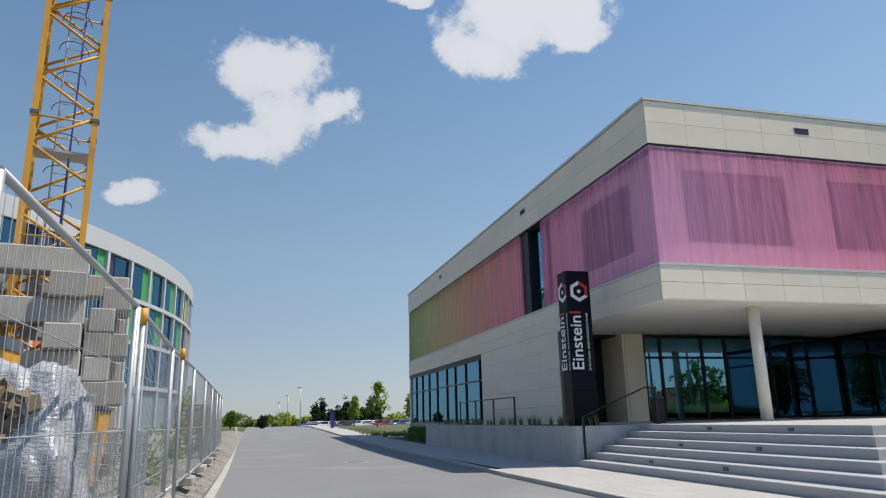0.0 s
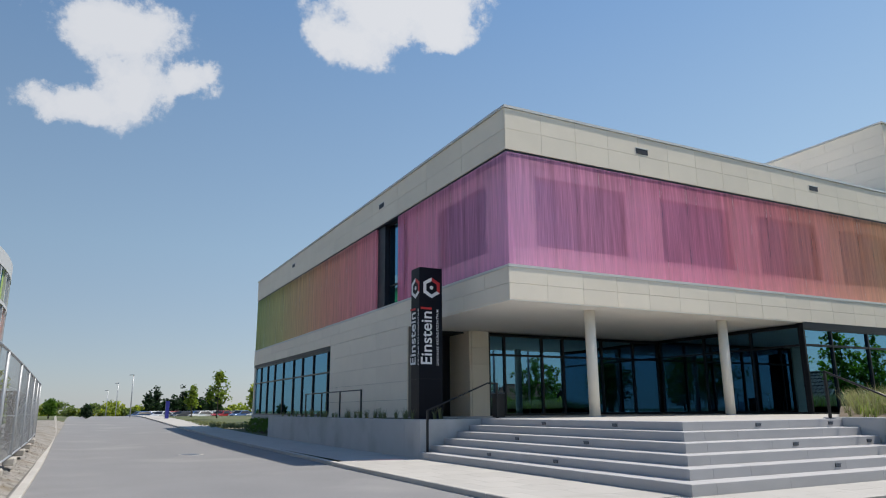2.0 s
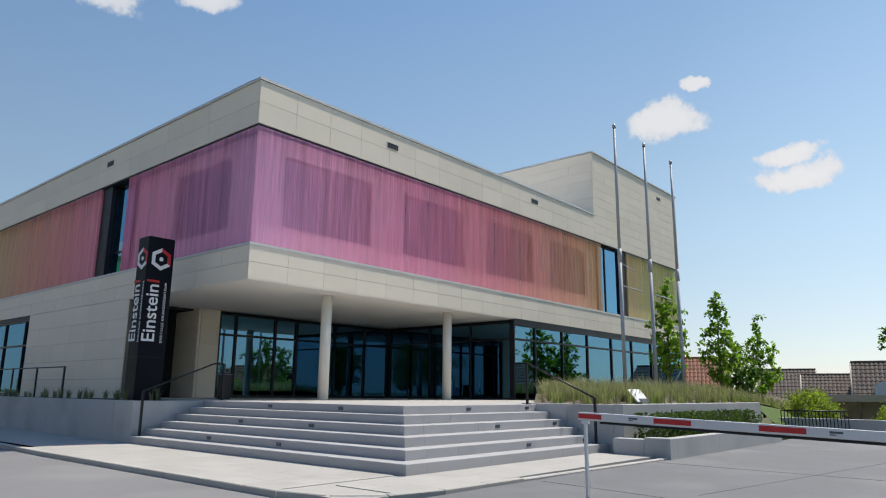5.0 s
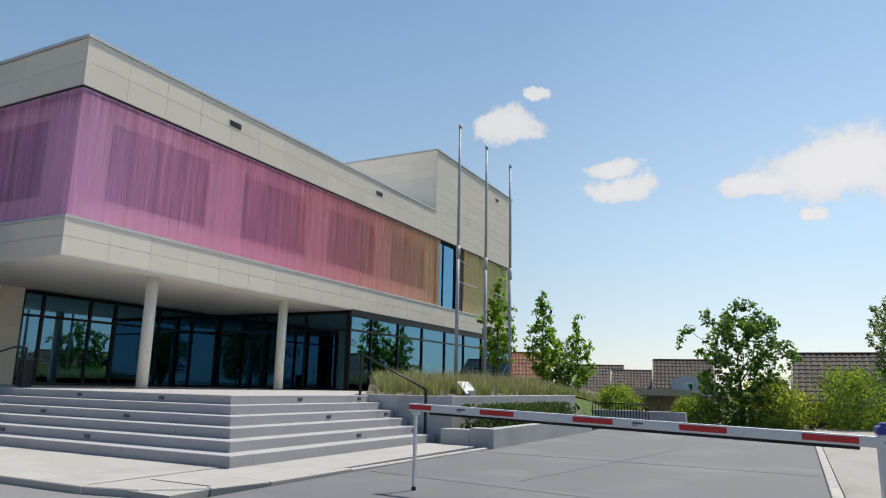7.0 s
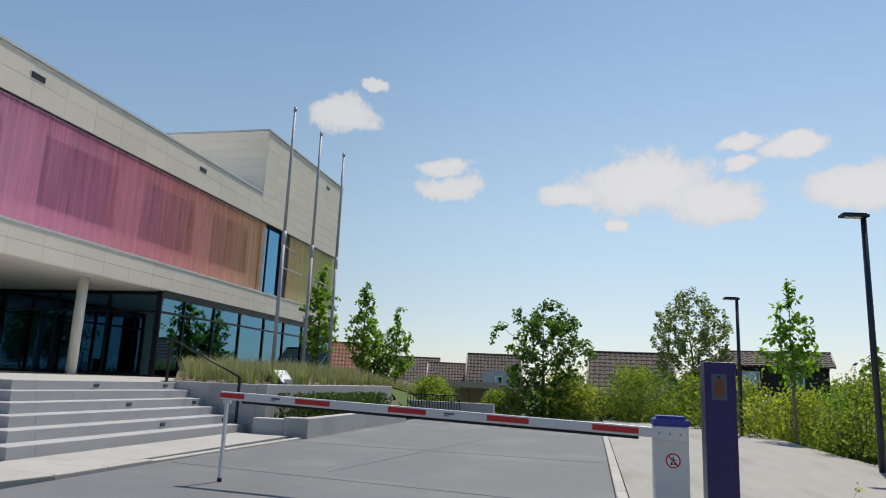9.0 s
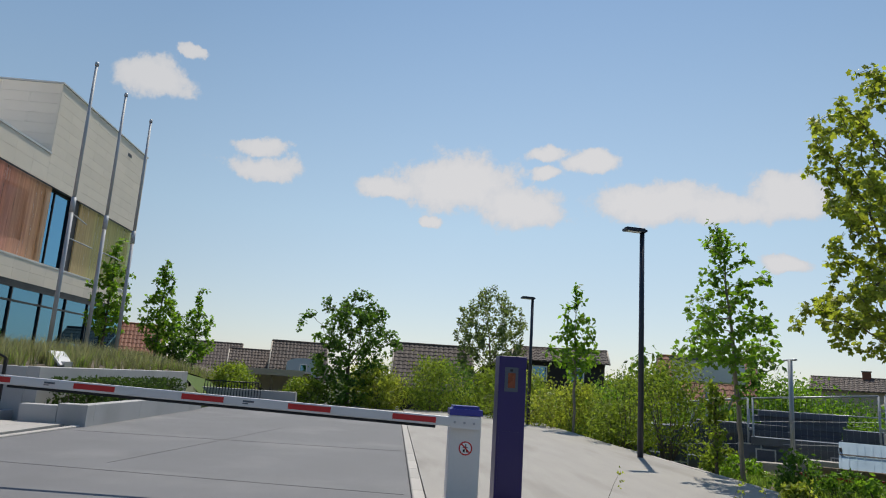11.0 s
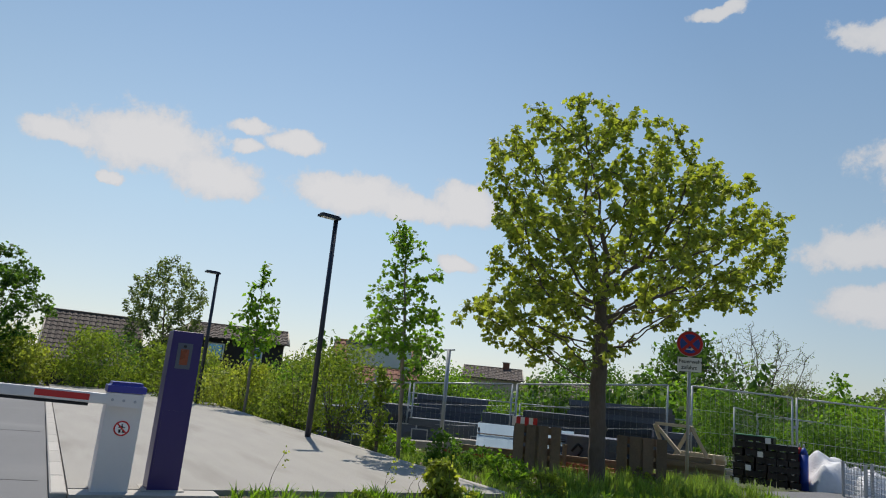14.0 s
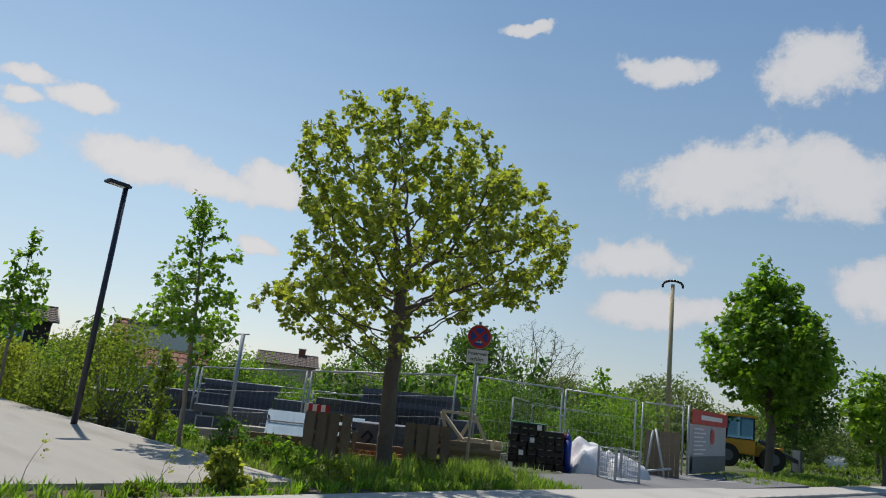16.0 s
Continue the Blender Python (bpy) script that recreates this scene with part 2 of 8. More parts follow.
M_PANEL = material("facade_panel", (0.84, 0.75, 0.62), 0.75, 0, 0.05, 1.2, 70, 0.001, by_object=0.035, spec=0.3)
M_BACK = material("joint_dark", (0.20, 0.18, 0.15), 0.9)
M_COPING = material("coping_metal", (0.62, 0.61, 0.58), 0.45, 0.3, 0.05)
M_SOFFIT = material("soffit_render", (0.86, 0.82, 0.75), 0.9, 0, 0.03, 0.8, 90)
M_WHITE = material("white_render", (0.88, 0.86, 0.85), 0.85, 0, 0.03)
M_COLUMN = material("column_paint", (0.76, 0.72, 0.64), 0.5, 0, 0.03)
M_DARKFRAME = material("dark_aluminium", (0.018, 0.020, 0.024), 0.35, 0.4, 0.1)
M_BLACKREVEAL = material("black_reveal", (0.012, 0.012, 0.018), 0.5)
M_GLASS = glass_material("window_glass", (0.10, 0.19, 0.22), 0.30)
M_BLUEGLASS = glass_material("blue_glass", (0.06, 0.16, 0.25), 0.42)
M_DIMGLASS = glass_material("dim_glass", (0.62, 0.58, 0.62), 0.10)
M_DRAPE = material("drawn_curtain", (0.74, 0.44, 0.58), 0.85, 0, 0.08, 2.0, 20)
M_SCREEN = screen_material()
M_STEP = material("step_concrete", (0.385, 0.38, 0.385), 0.8, 0, 0.07, 2.5, 120, 0.0008, by_object=0.03)
M_CONCRETE = material("cast_concrete", (0.42, 0.42, 0.415), 0.8, 0, 0.10, 1.4, 60, 0.001, by_object=0.04, stain=(0.34, 0.34, 0.33), stain_at=0.62)
M_SLAB = material("paving_slab", (0.40, 0.385, 0.36), 0.85, 0, 0.08, 1.5, 90, 0.001, by_object=0.05, stain=(0.34, 0.325, 0.30), stain_at=0.64)
M_PADCON = material("yard_concrete", (0.32, 0.305, 0.28), 0.85, 0, 0.16, 1.6, 45, 0.003, stretch=(0.35, 1.8, 1), stain=(0.25, 0.235, 0.21), stain_at=0.62)
M_ASPHALT = material("asphalt", (0.195, 0.194, 0.198), 0.85, 0, 0.16, 0.6, 140, 0.004, stain=(0.25, 0.246, 0.242), stain_at=0.63)
M_DRIVE = material("drive_asphalt", (0.142, 0.145, 0.152), 0.8, 0, 0.22, 0.9, 140, 0.004, stain=(0.185, 0.187, 0.19), stain_at=0.60)
M_SEAM = material("tar_seam", (0.11, 0.112, 0.116), 0.8, 0, 0.2, 4.0, 60)
M_KERB = material("kerb_stone", (0.42, 0.40, 0.37), 0.85, 0, 0.10, 2.0, 80, 0.001, by_object=0.06)
M_SOIL = material("soil", (0.13, 0.105, 0.075), 0.95, 0, 0.35, 1.5, 30, 0.02)
M_GROUND = material("rough_ground", (0.075, 0.09, 0.035), 0.95, 0, 0.35, 0.25, 12, 0.02, stain=(0.17, 0.15, 0.09), stain_at=0.60)
M_GRAVEL = material("gravel", (0.24, 0.225, 0.205), 0.95, 0, 0.55, 3.0, 45, 0.03, stain=(0.17, 0.145, 0.11), stain_at=0.60)
M_BLACKMETAL = material("black_metal", (0.015, 0.015, 0.017), 0.4, 0.3, 0.1)
M_GALV = material("galvanised_steel", (0.40, 0.42, 0.44), 0.5, 0.5, 0.12, 3.0, 40)
M_POLE = material("pole_aluminium", (0.42, 0.44, 0.46), 0.6, 0.15, 0.05)
M_TOTEM = material("totem_anthracite", (0.006, 0.007, 0.013), 0.35, 0.0, 0.08, spec=0.12)
M_SIGNWHITE = material("sign_white", (0.80, 0.80, 0.80), 0.5, 0, 0.02)
M_SIGNRED = material("sign_red", (0.55, 0.025, 0.025), 0.45, 0, 0.05)
M_SIGNBLUE = material("sign_blue", (0.02, 0.06, 0.35), 0.45, 0, 0.05)
M_BARWHITE = material("barrier_white", (0.70, 0.69, 0.68), 0.4, 0, 0.04)
M_PURPLE = material("purple_paint", (0.024, 0.013, 0.115), 0.38, 0, 0.08, 2.0, 50)
M_BLUECAP = material("blue_cap", (0.03, 0.035, 0.26), 0.35, 0, 0.05)
M_AMBER = material("amber_display", (0.22, 0.05, 0.018), 0.3)
M_YELLOW = material("crane_yellow", (0.62, 0.30, 0.03), 0.5, 0, 0.16, 1.6, 30, stain=(0.33, 0.14, 0.03), stain_at=0.70)
M_BLOCK = material("ballast_concrete", (0.36, 0.335, 0.30), 0.9, 0, 0.28, 1.6, 30, 0.006, by_object=0.2, stain=(0.32, 0.29, 0.25), stain_at=0.58)
M_WOOD = material("weathered_wood", (0.20, 0.15, 0.10), 0.85, 0, 0.25, 2.0, 30, 0.002, by_object=0.15, stretch=(1, 1, 4))
M_DARKWOOD = material("dark_pallet_wood", (0.19, 0.135, 0.09), 0.85, 0, 0.25, 3.0, 30, 0.002, by_object=0.15)
M_BARK = material("bark", (0.125, 0.10, 0.078), 0.95, 0, 0.30, 5.0, 40, 0.006, stretch=(1, 1, 0.25))
M_BARKPALE = material("pale_bark", (0.24, 0.205, 0.16), 0.9, 0, 0.25, 6.0, 40, 0.004, stretch=(1, 1, 0.25))
M_LEAF = leaf_material("leaf_maple", (0.225, 0.275, 0.055), (2.0, 1.9, 0.85))
M_LEAF_MID = leaf_material("leaf_fresh", (0.135, 0.235, 0.032), (1.8, 1.9, 0.8))
M_LEAF_DARK = leaf_material("leaf_dark", (0.075, 0.145, 0.025), (1.7, 1.8, 0.9))
M_LEAF_LIGHT = leaf_material("leaf_spring", (0.155, 0.215, 0.035), (1.7, 1.7, 0.8))
M_HEDGE = leaf_material("leaf_hedge", (0.045, 0.085, 0.02), (1.5, 1.5, 0.8))
M_LEAF_GREY = leaf_material("leaf_willow", (0.15, 0.20, 0.07), (1.6, 1.6, 1.0))
M_CONIFER = leaf_material("leaf_conifer", (0.020, 0.045, 0.018), (1.2, 1.3, 0.9))
M_GRASS = leaf_material("grass_green", (0.17, 0.26, 0.055), (1.6, 1.6, 0.8))
M_STRAW = leaf_material("grass_straw", (0.20, 0.225, 0.12), (1.3, 1.2, 0.9))
M_ROOF_BROWN = material("roof_tile_brown", (0.105, 0.080, 0.068), 0.8, 0, 0.2, 1.0, 20, by_object=0.12, by_island=0.12)
M_ROOF_RED = material("roof_tile_red", (0.24, 0.095, 0.055), 0.8, 0, 0.2, 1.0, 20, by_object=0.1, by_island=0.15)
M_HOUSE = material("house_render", (0.42, 0.38, 0.32), 0.9, 0, 0.08)
M_HOUSEBLUE = material("house_render_blue", (0.42, 0.50, 0.58), 0.9, 0, 0.06)
M_DARKTIMBER = material("dark_timber", (0.03, 0.026, 0.024), 0.8, 0, 0.2)
M_FILM = material("plastic_film", (0.36, 0.37, 0.40), 0.28, 0, 0.22, 4.0, 14, 0.03, stretch=(1, 1, 3))
M_RUBBER = material("tyre_rubber", (0.018, 0.018, 0.018), 0.85, 0, 0.15)
M_STEELDARK = material("dark_steel", (0.10, 0.12, 0.15), 0.5, 0.4, 0.2)
M_STEELBLUE = material("formwork_blue", (0.085, 0.098, 0.13), 0.6, 0.1, 0.3, 2, 30, by_object=0.45, stain=(0.14, 0.135, 0.13), stain_at=0.64)
M_SHEET = material("pale_blue_sheet", (0.34, 0.48, 0.58), 0.35, 0, 0.08)
M_REDROD = material("red_oxide_steel", (0.30, 0.075, 0.045), 0.7, 0.2, 0.2)
# room floor and walls: near-black colour stands in for the unlit interior
M_FLOORIN = material("dimmed_interior_floor", (0.025, 0.025, 0.026), 0.5, 0, 0.08)
M_WALLIN = material("dimmed_interior_wall", (0.03, 0.033, 0.035), 0.85, 0, 0.05)
M_SOFA = material("lime_upholstery", (0.26, 0.26, 0.03), 0.8)
M_LAMP = material("lamp_anthracite", (0.03, 0.035, 0.052), 0.45, 0.2, 0.1)
M_PALEWOOD = material("pale_raw_timber", (0.52, 0.44, 0.32), 0.8, 0, 0.12, 3.0, 40, stretch=(1, 1, 0.3))
M_GREENCAP = material("green_plastic", (0.02, 0.14, 0.06), 0.5)
M_TARP = material("white_tarpaulin", (0.62, 0.63, 0.65), 0.55, 0, 0.10, 2.0, 12, 0.02)
M_MAST = material("pale_mast_timber", (0.42, 0.35, 0.21), 0.8, 0, 0.15, 2.0, 30, stretch=(1, 1, 0.3))
M_STRIP = glow_material("light_strip", (1.0, 0.95, 0.85), 1.2)


# ---------------------------------------------------------------- helpers of this scene
def box(bm, x0, x1, y0, y1, z0, z1, m=None):
    vs = [bm.verts.new((x, y, z)) for z in (z0, z1) for x, y in ((x0, y0), (x1, y0), (x1, y1), (x0, y1))]
    if m is not None:
        for v in vs:
            v.co = m @ v.co
    for f in ((3, 2, 1, 0), (4, 5, 6, 7), (0, 1, 5, 4), (1, 2, 6, 5), (2, 3, 7, 6), (3, 0, 4, 7)):
        bm.faces.new([vs[i] for i in f])
    return vs


def tube(bm, a, b, r0, r1=None, sides=8):
    """A closed, tapered round bar from a to b."""
    a, b = Vector(a), Vector(b)
    r1 = r0 if r1 is None else r1
    q = (b - a).to_track_quat("Z", "Y")
    rings = []
    for p, r in ((a, r0), (b, r1)):
        rings.append([bm.verts.new(p + q @ Vector((r * math.cos(2 * math.pi * k / sides), r * math.sin(2 * math.pi * k / sides), 0))) for k in range(sides)])
    for k in range(sides):
        f = bm.faces.new((rings[0][k], rings[0][(k + 1) % sides], rings[1][(k + 1) % sides], rings[1][k]))
        f.smooth = sides > 5
    bm.faces.new(rings[0][::-1])
    bm.faces.new(rings[1])


def soften(bm, width, segments=2):
    bmesh.ops.bevel(bm, geom=bm.edges[:], offset=width, segments=segments, affect="EDGES", profile=0.5)


def mesh_of(name, bm, mat):
    me = bpy.data.meshes.new(name)
    bm.to_mesh(me)
    bm.free()
    me.materials.append(mat)
    return me


def part(name, bm, mat, parent=None, label="", kind=""):
    ob = new(name, mesh_of(name, bm, mat))
    ob.parent = parent
    return tagged(ob, label, kind=kind)


def thing(name, at, label, category, group="", kind=""):
    ob = new(name)
    ob.empty_display_size = 0.2
    ob.location = at
    return tagged(ob, label, category, group, kind)


def boxpart(name, dims, mat, parent=None, label="", bevel=0.0, m=None):
    bm = bmesh.new()
    box(bm, *dims)
    if bevel:
        soften(bm, bevel)
    if m is not None:
        bmesh.ops.transform(bm, matrix=m, verts=bm.verts)
    return part(name, bm, mat, parent, label)


def tubepart(name, a, b, r0, mat, parent=None, label="", r1=None, sides=10):
    bm = bmesh.new()
    tube(bm, a, b, r0, r1, sides)
    return part(name, bm, mat, parent, label)


def structure(name, bm, mat, label, category=""):
    ob = part(name, bm, mat)
    return tagged(ob, label, category or name.split("_")[0], kind="structure")


def raw(name, verts, faces, mat, parent=None):
    me = bpy.data.meshes.new(name)
    me.from_pydata(verts, [], faces)
    me.materials.append(mat)
    ob = new(name, me)
    ob.parent = parent
    return ob


# ---------------------------------------------------------------- ground, road, pavements
def ease(a, b, v):
    t = min(1.0, max(0.0, (v - a) / (b - a)))
    return t * t * (3 - 2 * t)


def lie(x, y):
    """Height of the natural ground: the street climbs to the north and falls to the south, the site drops to the east."""
    z = 0.75 * ease(22, 90, y) - 1.6 * ease(95, 240, y)
    z += -0.0095 * max(0.0, -8 - y) if y > -120 else -1.06
    z -= 1.0 * ease(10.5, 22, x) * ease(-5.0, -8.5, y)
    z -= 2.2 * ease(26, 60, x) * ease(20, 0, y)
    z += 0.22 * ease(-0.75, -1.6, x) * ease(-1, 3, y)
    return z


def sheet(name, xs, ys, mat, label, lift=0.0, category=""):
    verts = [(x, y, lie(x, y) + lift) for y in ys for x in xs]
    w = len(xs)
    faces = [(j * w + i, j * w + i + 1, (j + 1) * w + i + 1, (j + 1) * w + i) for j in range(len(ys) - 1) for i in range(w - 1)]
    ob = raw(name, verts, faces, mat)
    for p in ob.data.polygons:
        p.use_smooth = True
    return tagged(ob, label, category or name, kind="structure")


def steps_between(a, b, d):
    k = max(1, round((b - a) / d))
    return [a + (b - a) * i / k for i in range(k + 1)]


far_x = [-1500, -700, -350, -180, -100] + steps_between(-60, 100, 2.5) + [140, 220, 400, 800, 1500]
far_y = [-1500, -700, -350, -200, -140, -110] + steps_between(-90, 120, 2.5) + [150, 190, 240, 350, 700, 1500]
sheet("ground", far_x, far_y, M_GROUND, "rough grassy ground reaching to the horizon", -0.20)
ROAD_Z = -0.085
sheet("road", [-1.0, 0, 2.5, 4.2, 6.1], steps_between(-130, 235, 2.5), M_ASPHALT, "grey worn asphalt street with faint patches", ROAD_Z + 0.0)
sheet("gravel_verge", [-14, -9, -6, -4, -3, -2, -1.6, -1.3, -1.12, -0.84], steps_between(-2, 60, 1.0), M_GRAVEL, "stony grey gravel of the building site", 0.01, "gravel")
# driveway behind the barrier, and the entry to the depot
bm = bmesh.new()
box(bm, 5.62, 34, -0.28, 6.05, -0.5, -0.045)
structure("driveway", bm, M_DRIVE, "smooth grey asphalt drive behind the barrier", "road")
bm = bmesh.new()
box(bm, 7.55, 30, -5.45, -0.44, -0.5, 0.0)
structure("yard_pavement", bm, M_PADCON, "pale brushed concrete yard with dark streaks", "pavement")
bm = bmesh.new()
box(bm, 6.6, 8.9, -24, -11.4, -0.62, -0.10)
structure("depot_entry", bm, M_DRIVE, "grey asphalt entry to the fenced depot", "road")

for label, a_, b_, w_ in (("dark tar seam across the drive", (8.2, -0.2), (9.2, 5.9), 0.012), ("dark tar seam across the drive", (13.0, -0.2), (13.3, 5.9), 0.006), ("thin crack along the drive", (9.4, 3.6), (16.8, 2.5), 0.008)):
    bm = bmesh.new()
    d_ = Vector((b_[0] - a_[0], b_[1] - a_[1], 0))
    box(bm, 0, d_.length, -w_ / 2, w_ / 2, -0.02, 0.0)
    bmesh.ops.transform(bm, matrix=Matrix.Translation((a_[0], a_[1], -0.041)) @ Matrix.Rotation(math.atan2(d_.y, d_.x), 4, "Z"), verts=bm.verts)
    structure("seam", bm, M_SEAM, label, "seam")

# raised pavement along the museum-like front: slabs with open joints on a bed
bm = bmesh.new()
box(bm, 5.74, 14.1, 6.3, 17.0, -0.6, -0.012)
structure("pavement_bed", bm, M_SLAB, "plain bedding under the forecourt slabs", "pavement")
sheet("pavement_north", [6.02, 6.8, 8.0], steps_between(17.0, 120, 2.5), M_SLAB, "grey pavement beside the street", 0.0, "pavement")
sheet("pavement_south", [5.72, 6.2, 6.75], steps_between(-110, -0.6, 2.5), M_SLAB, "pale pavement beside the planted verge", -0.01, "pavement")


def kerb_run(label, pts, width, height, group):
    """Kerb stones of about a metre laid along a line of points; the top lies at the ground's height plus height."""
    parent = thing("kerb", (pts[0][0], pts[0][1], 0), label, "kerb", group, "structure")
    made = 0
    for (xa, ya), (xb, yb) in zip(pts, pts[1:]):
        length = math.hypot(xb - xa, yb - ya)
        n = max(1, round(length / 1.0))
        ang = math.atan2(yb - ya, xb - xa)
        for k in range(n):
            t0, t1 = k / n, (k + 1) / n
            ca, cb = (xa + (xb - xa) * t0, ya + (yb - ya) * t0), (xa + (xb - xa) * t1, ya + (yb - ya) * t1)
            z = lie((ca[0] + cb[0]) / 2, (ca[1] + cb[1]) / 2) + height
            seg = math.hypot(cb[0] - ca[0], cb[1] - ca[1])
            bm = bmesh.new()
            box(bm, 0.004, seg - 0.004, -width / 2, width / 2, -0.3, 0)
            bmesh.ops.bevel(bm, geom=[e for e in bm.edges if all(v.co.z > -0.01 for v in e.verts)], offset=0.012, segments=1, affect="EDGES")
            ob = part("kerb_stone", bm, M_KERB, parent)
            ob.matrix_parent_inverse = Matrix.Translation(parent.location).inverted()
            ob.location, ob.rotation_euler = (ca[0], ca[1], z), (0, 0, ang)
            made += 1
    return parent


arc = [(5.66, 8.4), (5.66, 7.6), (5.85, 6.85), (6.35, 6.35), (7.2, 6.18), (9.0, 6.15)]
kerb_run("pale concrete kerb of the street", [(5.96, 75), (5.96, 40), (5.96, 24), (5.70, 15.5), (5.66, 8.4)], 0.14, 0.005, "kerbs")
kerb_run("curved concrete kerb at the forecourt corner", arc, 0.14, 0.004, "kerbs")
kerb_run("flush concrete kerb beside the drive", [(9.0, 6.15), (13.95, 6.0)], 0.12, -0.012, "kerbs")
kerb_run("light concrete kerb on the building site side", [(-0.70, 1.0), (-0.76, 20), (-1.0, 42), (-1.9, 75)], 0.16, 0.0, "kerbs")
kerb_run("flush pale kerb between drive and yard", [(7.35, -0.36), (30, -0.36)], 0.14, -0.004, "kerbs")
kerb_run("rough concrete kerb at the yard's planted edge", [(7.6, -5.52), (29, -5.52)], 0.10, 0.012, "kerbs")
kerb_run("low kerb round the depot entry verge", [(6.7, -24), (7.6, -19.4), (9.0, -18.2)], 0.12, 0.02, "kerbs")
kerb_run("low kerb of the southern pavement", [(5.66, -60), (5.66, -0.7)], 0.14, -0.01, "kerbs")

lid = thing("manhole_cover", (3.26, 23.5, lie(3.26, 23.5) + ROAD_Z), "round iron manhole cover set in the asphalt", "manhole cover")
tubepart("ring", (0, 0, -0.05), (0, 0, 0.004), 0.39, M_KERB, lid, sides=40)
tubepart("plate", (0, 0, -0.04), (0, 0, 0.008), 0.31, M_STEELDARK, lid, sides=40)

# ---------------------------------------------------------------- the building
X0, Y0 = 10.3, 15.78          # planes of the two facades
XE, YN = 40.35, 47.8          # east and north ends
FLOOR, SOFFIT, LEDGE, HEAD, TOP = 0.99, 4.22, 5.17, 8.62, 9.98
TX0, TTOP = 29.8, 13.27       # the stair tower
RX0, RY = 22.8, 22.92         # recess of the entrance: inner corner

building = thing("gallery_building", (X0, Y0, 0), "beige panelled two-storey building with purple to green mesh screens", "building")
INV = Matrix.Translation(building.location).inverted()


def bpart(name, bm, mat, label="", parent=None):
    ob = part(name, bm, mat, parent or building, label)
    ob.matrix_parent_inverse = INV if parent is None else Matrix()
    return ob


def bbox(name, dims, mat, label=""):
    bm = bmesh.new()
    box(bm, *dims)
    return bpart(name, bm, mat, label)


# core volumes set behind the panels and screens
bbox("upper_wall", (X0 + 0.35, XE, Y0 + 0.35, YN - 0.05, SOFFIT + 0.02, SOFFIT + 0.30), M_WHITE)
bbox("roof", (X0 + 0.04, TX0 + 0.3, Y0 + 0.04, YN - 0.04, TOP - 0.35, TOP - 0.06), M_WHITE, "flat pale roof")
bbox("parapet_core", (X0 + 0.04, TX0, Y0 + 0.04, Y0 + 0.3, HEAD + 0.035, TOP - 0.03), M_BACK)
bbox("parapet_core", (X0 + 0.04, X0 + 0.3, Y0 + 0.3, YN - 0.04, HEAD + 0.035, TOP - 0.03), M_BACK)
bbox("fascia_core", (X0 + 0.04, XE, Y0 + 0.04, Y0 + 0.34, SOFFIT + 0.02, LEDGE - 0.03), M_BACK)
bbox("fascia_core", (X0 + 0.04, X0 + 0.34, Y0 + 0.34, YN - 0.04, SOFFIT + 0.02, LEDGE - 0.03), M_BACK)
bbox("tower_core", (TX0 + 0.04, XE - 0.04, Y0 + 0.04, Y0 + 12, HEAD + 0.035, TTOP - 0.04), M_BACK)
bbox("north_wall", (X0 + 0.04, XE, YN - 0.3, YN, 0.6, TOP - 0.05), M_PANEL)
bbox("east_wall", (XE - 0.3, XE, Y0 + 0.35, YN - 0.3, 0.6, TOP - 0.05), M_PANEL)
bbox("soffit", (X0 + 0.02, RX0 + 0.1, Y0 + 0.02, RY + 0.4, SOFFIT - 0.03, SOFFIT + 0.018), M_SOFFIT, "plain pale render underside of the overhang")
bbox("coping", (X0 - 0.03, TX0 + 0.02, Y0 - 0.03, Y0 + 0.34, TOP - 0.02, TOP + 0.06), M_COPING, "pale metal roof edge")
bbox("coping", (X0 - 0.05, X0 + 0.34, Y0 + 0.34, YN + 0.05, TOP - 0.02, TOP + 0.06), M_COPING)
bbox("coping", (TX0 - 0.05, XE + 0.05, Y0 - 0.05, Y0 + 0.3, TTOP - 0.02, TTOP + 0.05), M_COPING)
bbox("coping", (TX0 - 0.05, TX0 + 0.3, Y0 + 0.3, Y0 + 12.05, TTOP - 0.02, TTOP + 0.05), M_COPING)
bbox("ledge", (X0 - 0.018, XE, Y0 - 0.018, Y0 + 0.35, LEDGE - 0.03, LEDGE + 0.045), M_COPING, "projecting light ledge below the screens")
bbox("ledge", (X0 - 0.018, X0 + 0.35, Y0 + 0.35, YN, LEDGE - 0.03, LEDGE + 0.045), M_COPING)
bbox("shadow_gap", (X0 + 0.03, XE - 0.05, Y0 + 0.03, Y0 + 0.3, HEAD - 0.01, HEAD + 0.035), M_BLACKREVEAL)
bbox("shadow_gap", (X0 + 0.03, X0 + 0.3, Y0 + 0.3, YN - 0.05, HEAD - 0.01, HEAD + 0.035), M_BLACKREVEAL)

# white walls behind the screens, with the window openings cut through
SLOT_L = (23.6, 25.85)     # dark glazed slots between the screens, along y and along x
SLOT_R = (30.45, 33.3)


def wall_with_holes(axis, fixed, a0, a1, z0, z1, holes, thick, mat, name):
    """A wall on the plane axis=fixed made of blocks round rectangular openings (a from, a to, z from, z to)."""
    cuts = sorted({a0, a1, *[h[0] for h in holes], *[h[1] for h in holes]})
    for p, q in zip(cuts, cuts[1:]):
        mid = (p + q) / 2
        inside = [h for h in holes if h[0] < mid < h[1]]
        spans = [(z0, inside[0][2]), (inside[0][3], z1)] if inside else [(z0, z1)]
        for s, e in spans:
            if e - s > 0.002:
                bbox(name, (p, q, fixed, fixed + thick, s, e) if axis == "y" else (fixed, fixed + thick, p, q, s, e), mat)


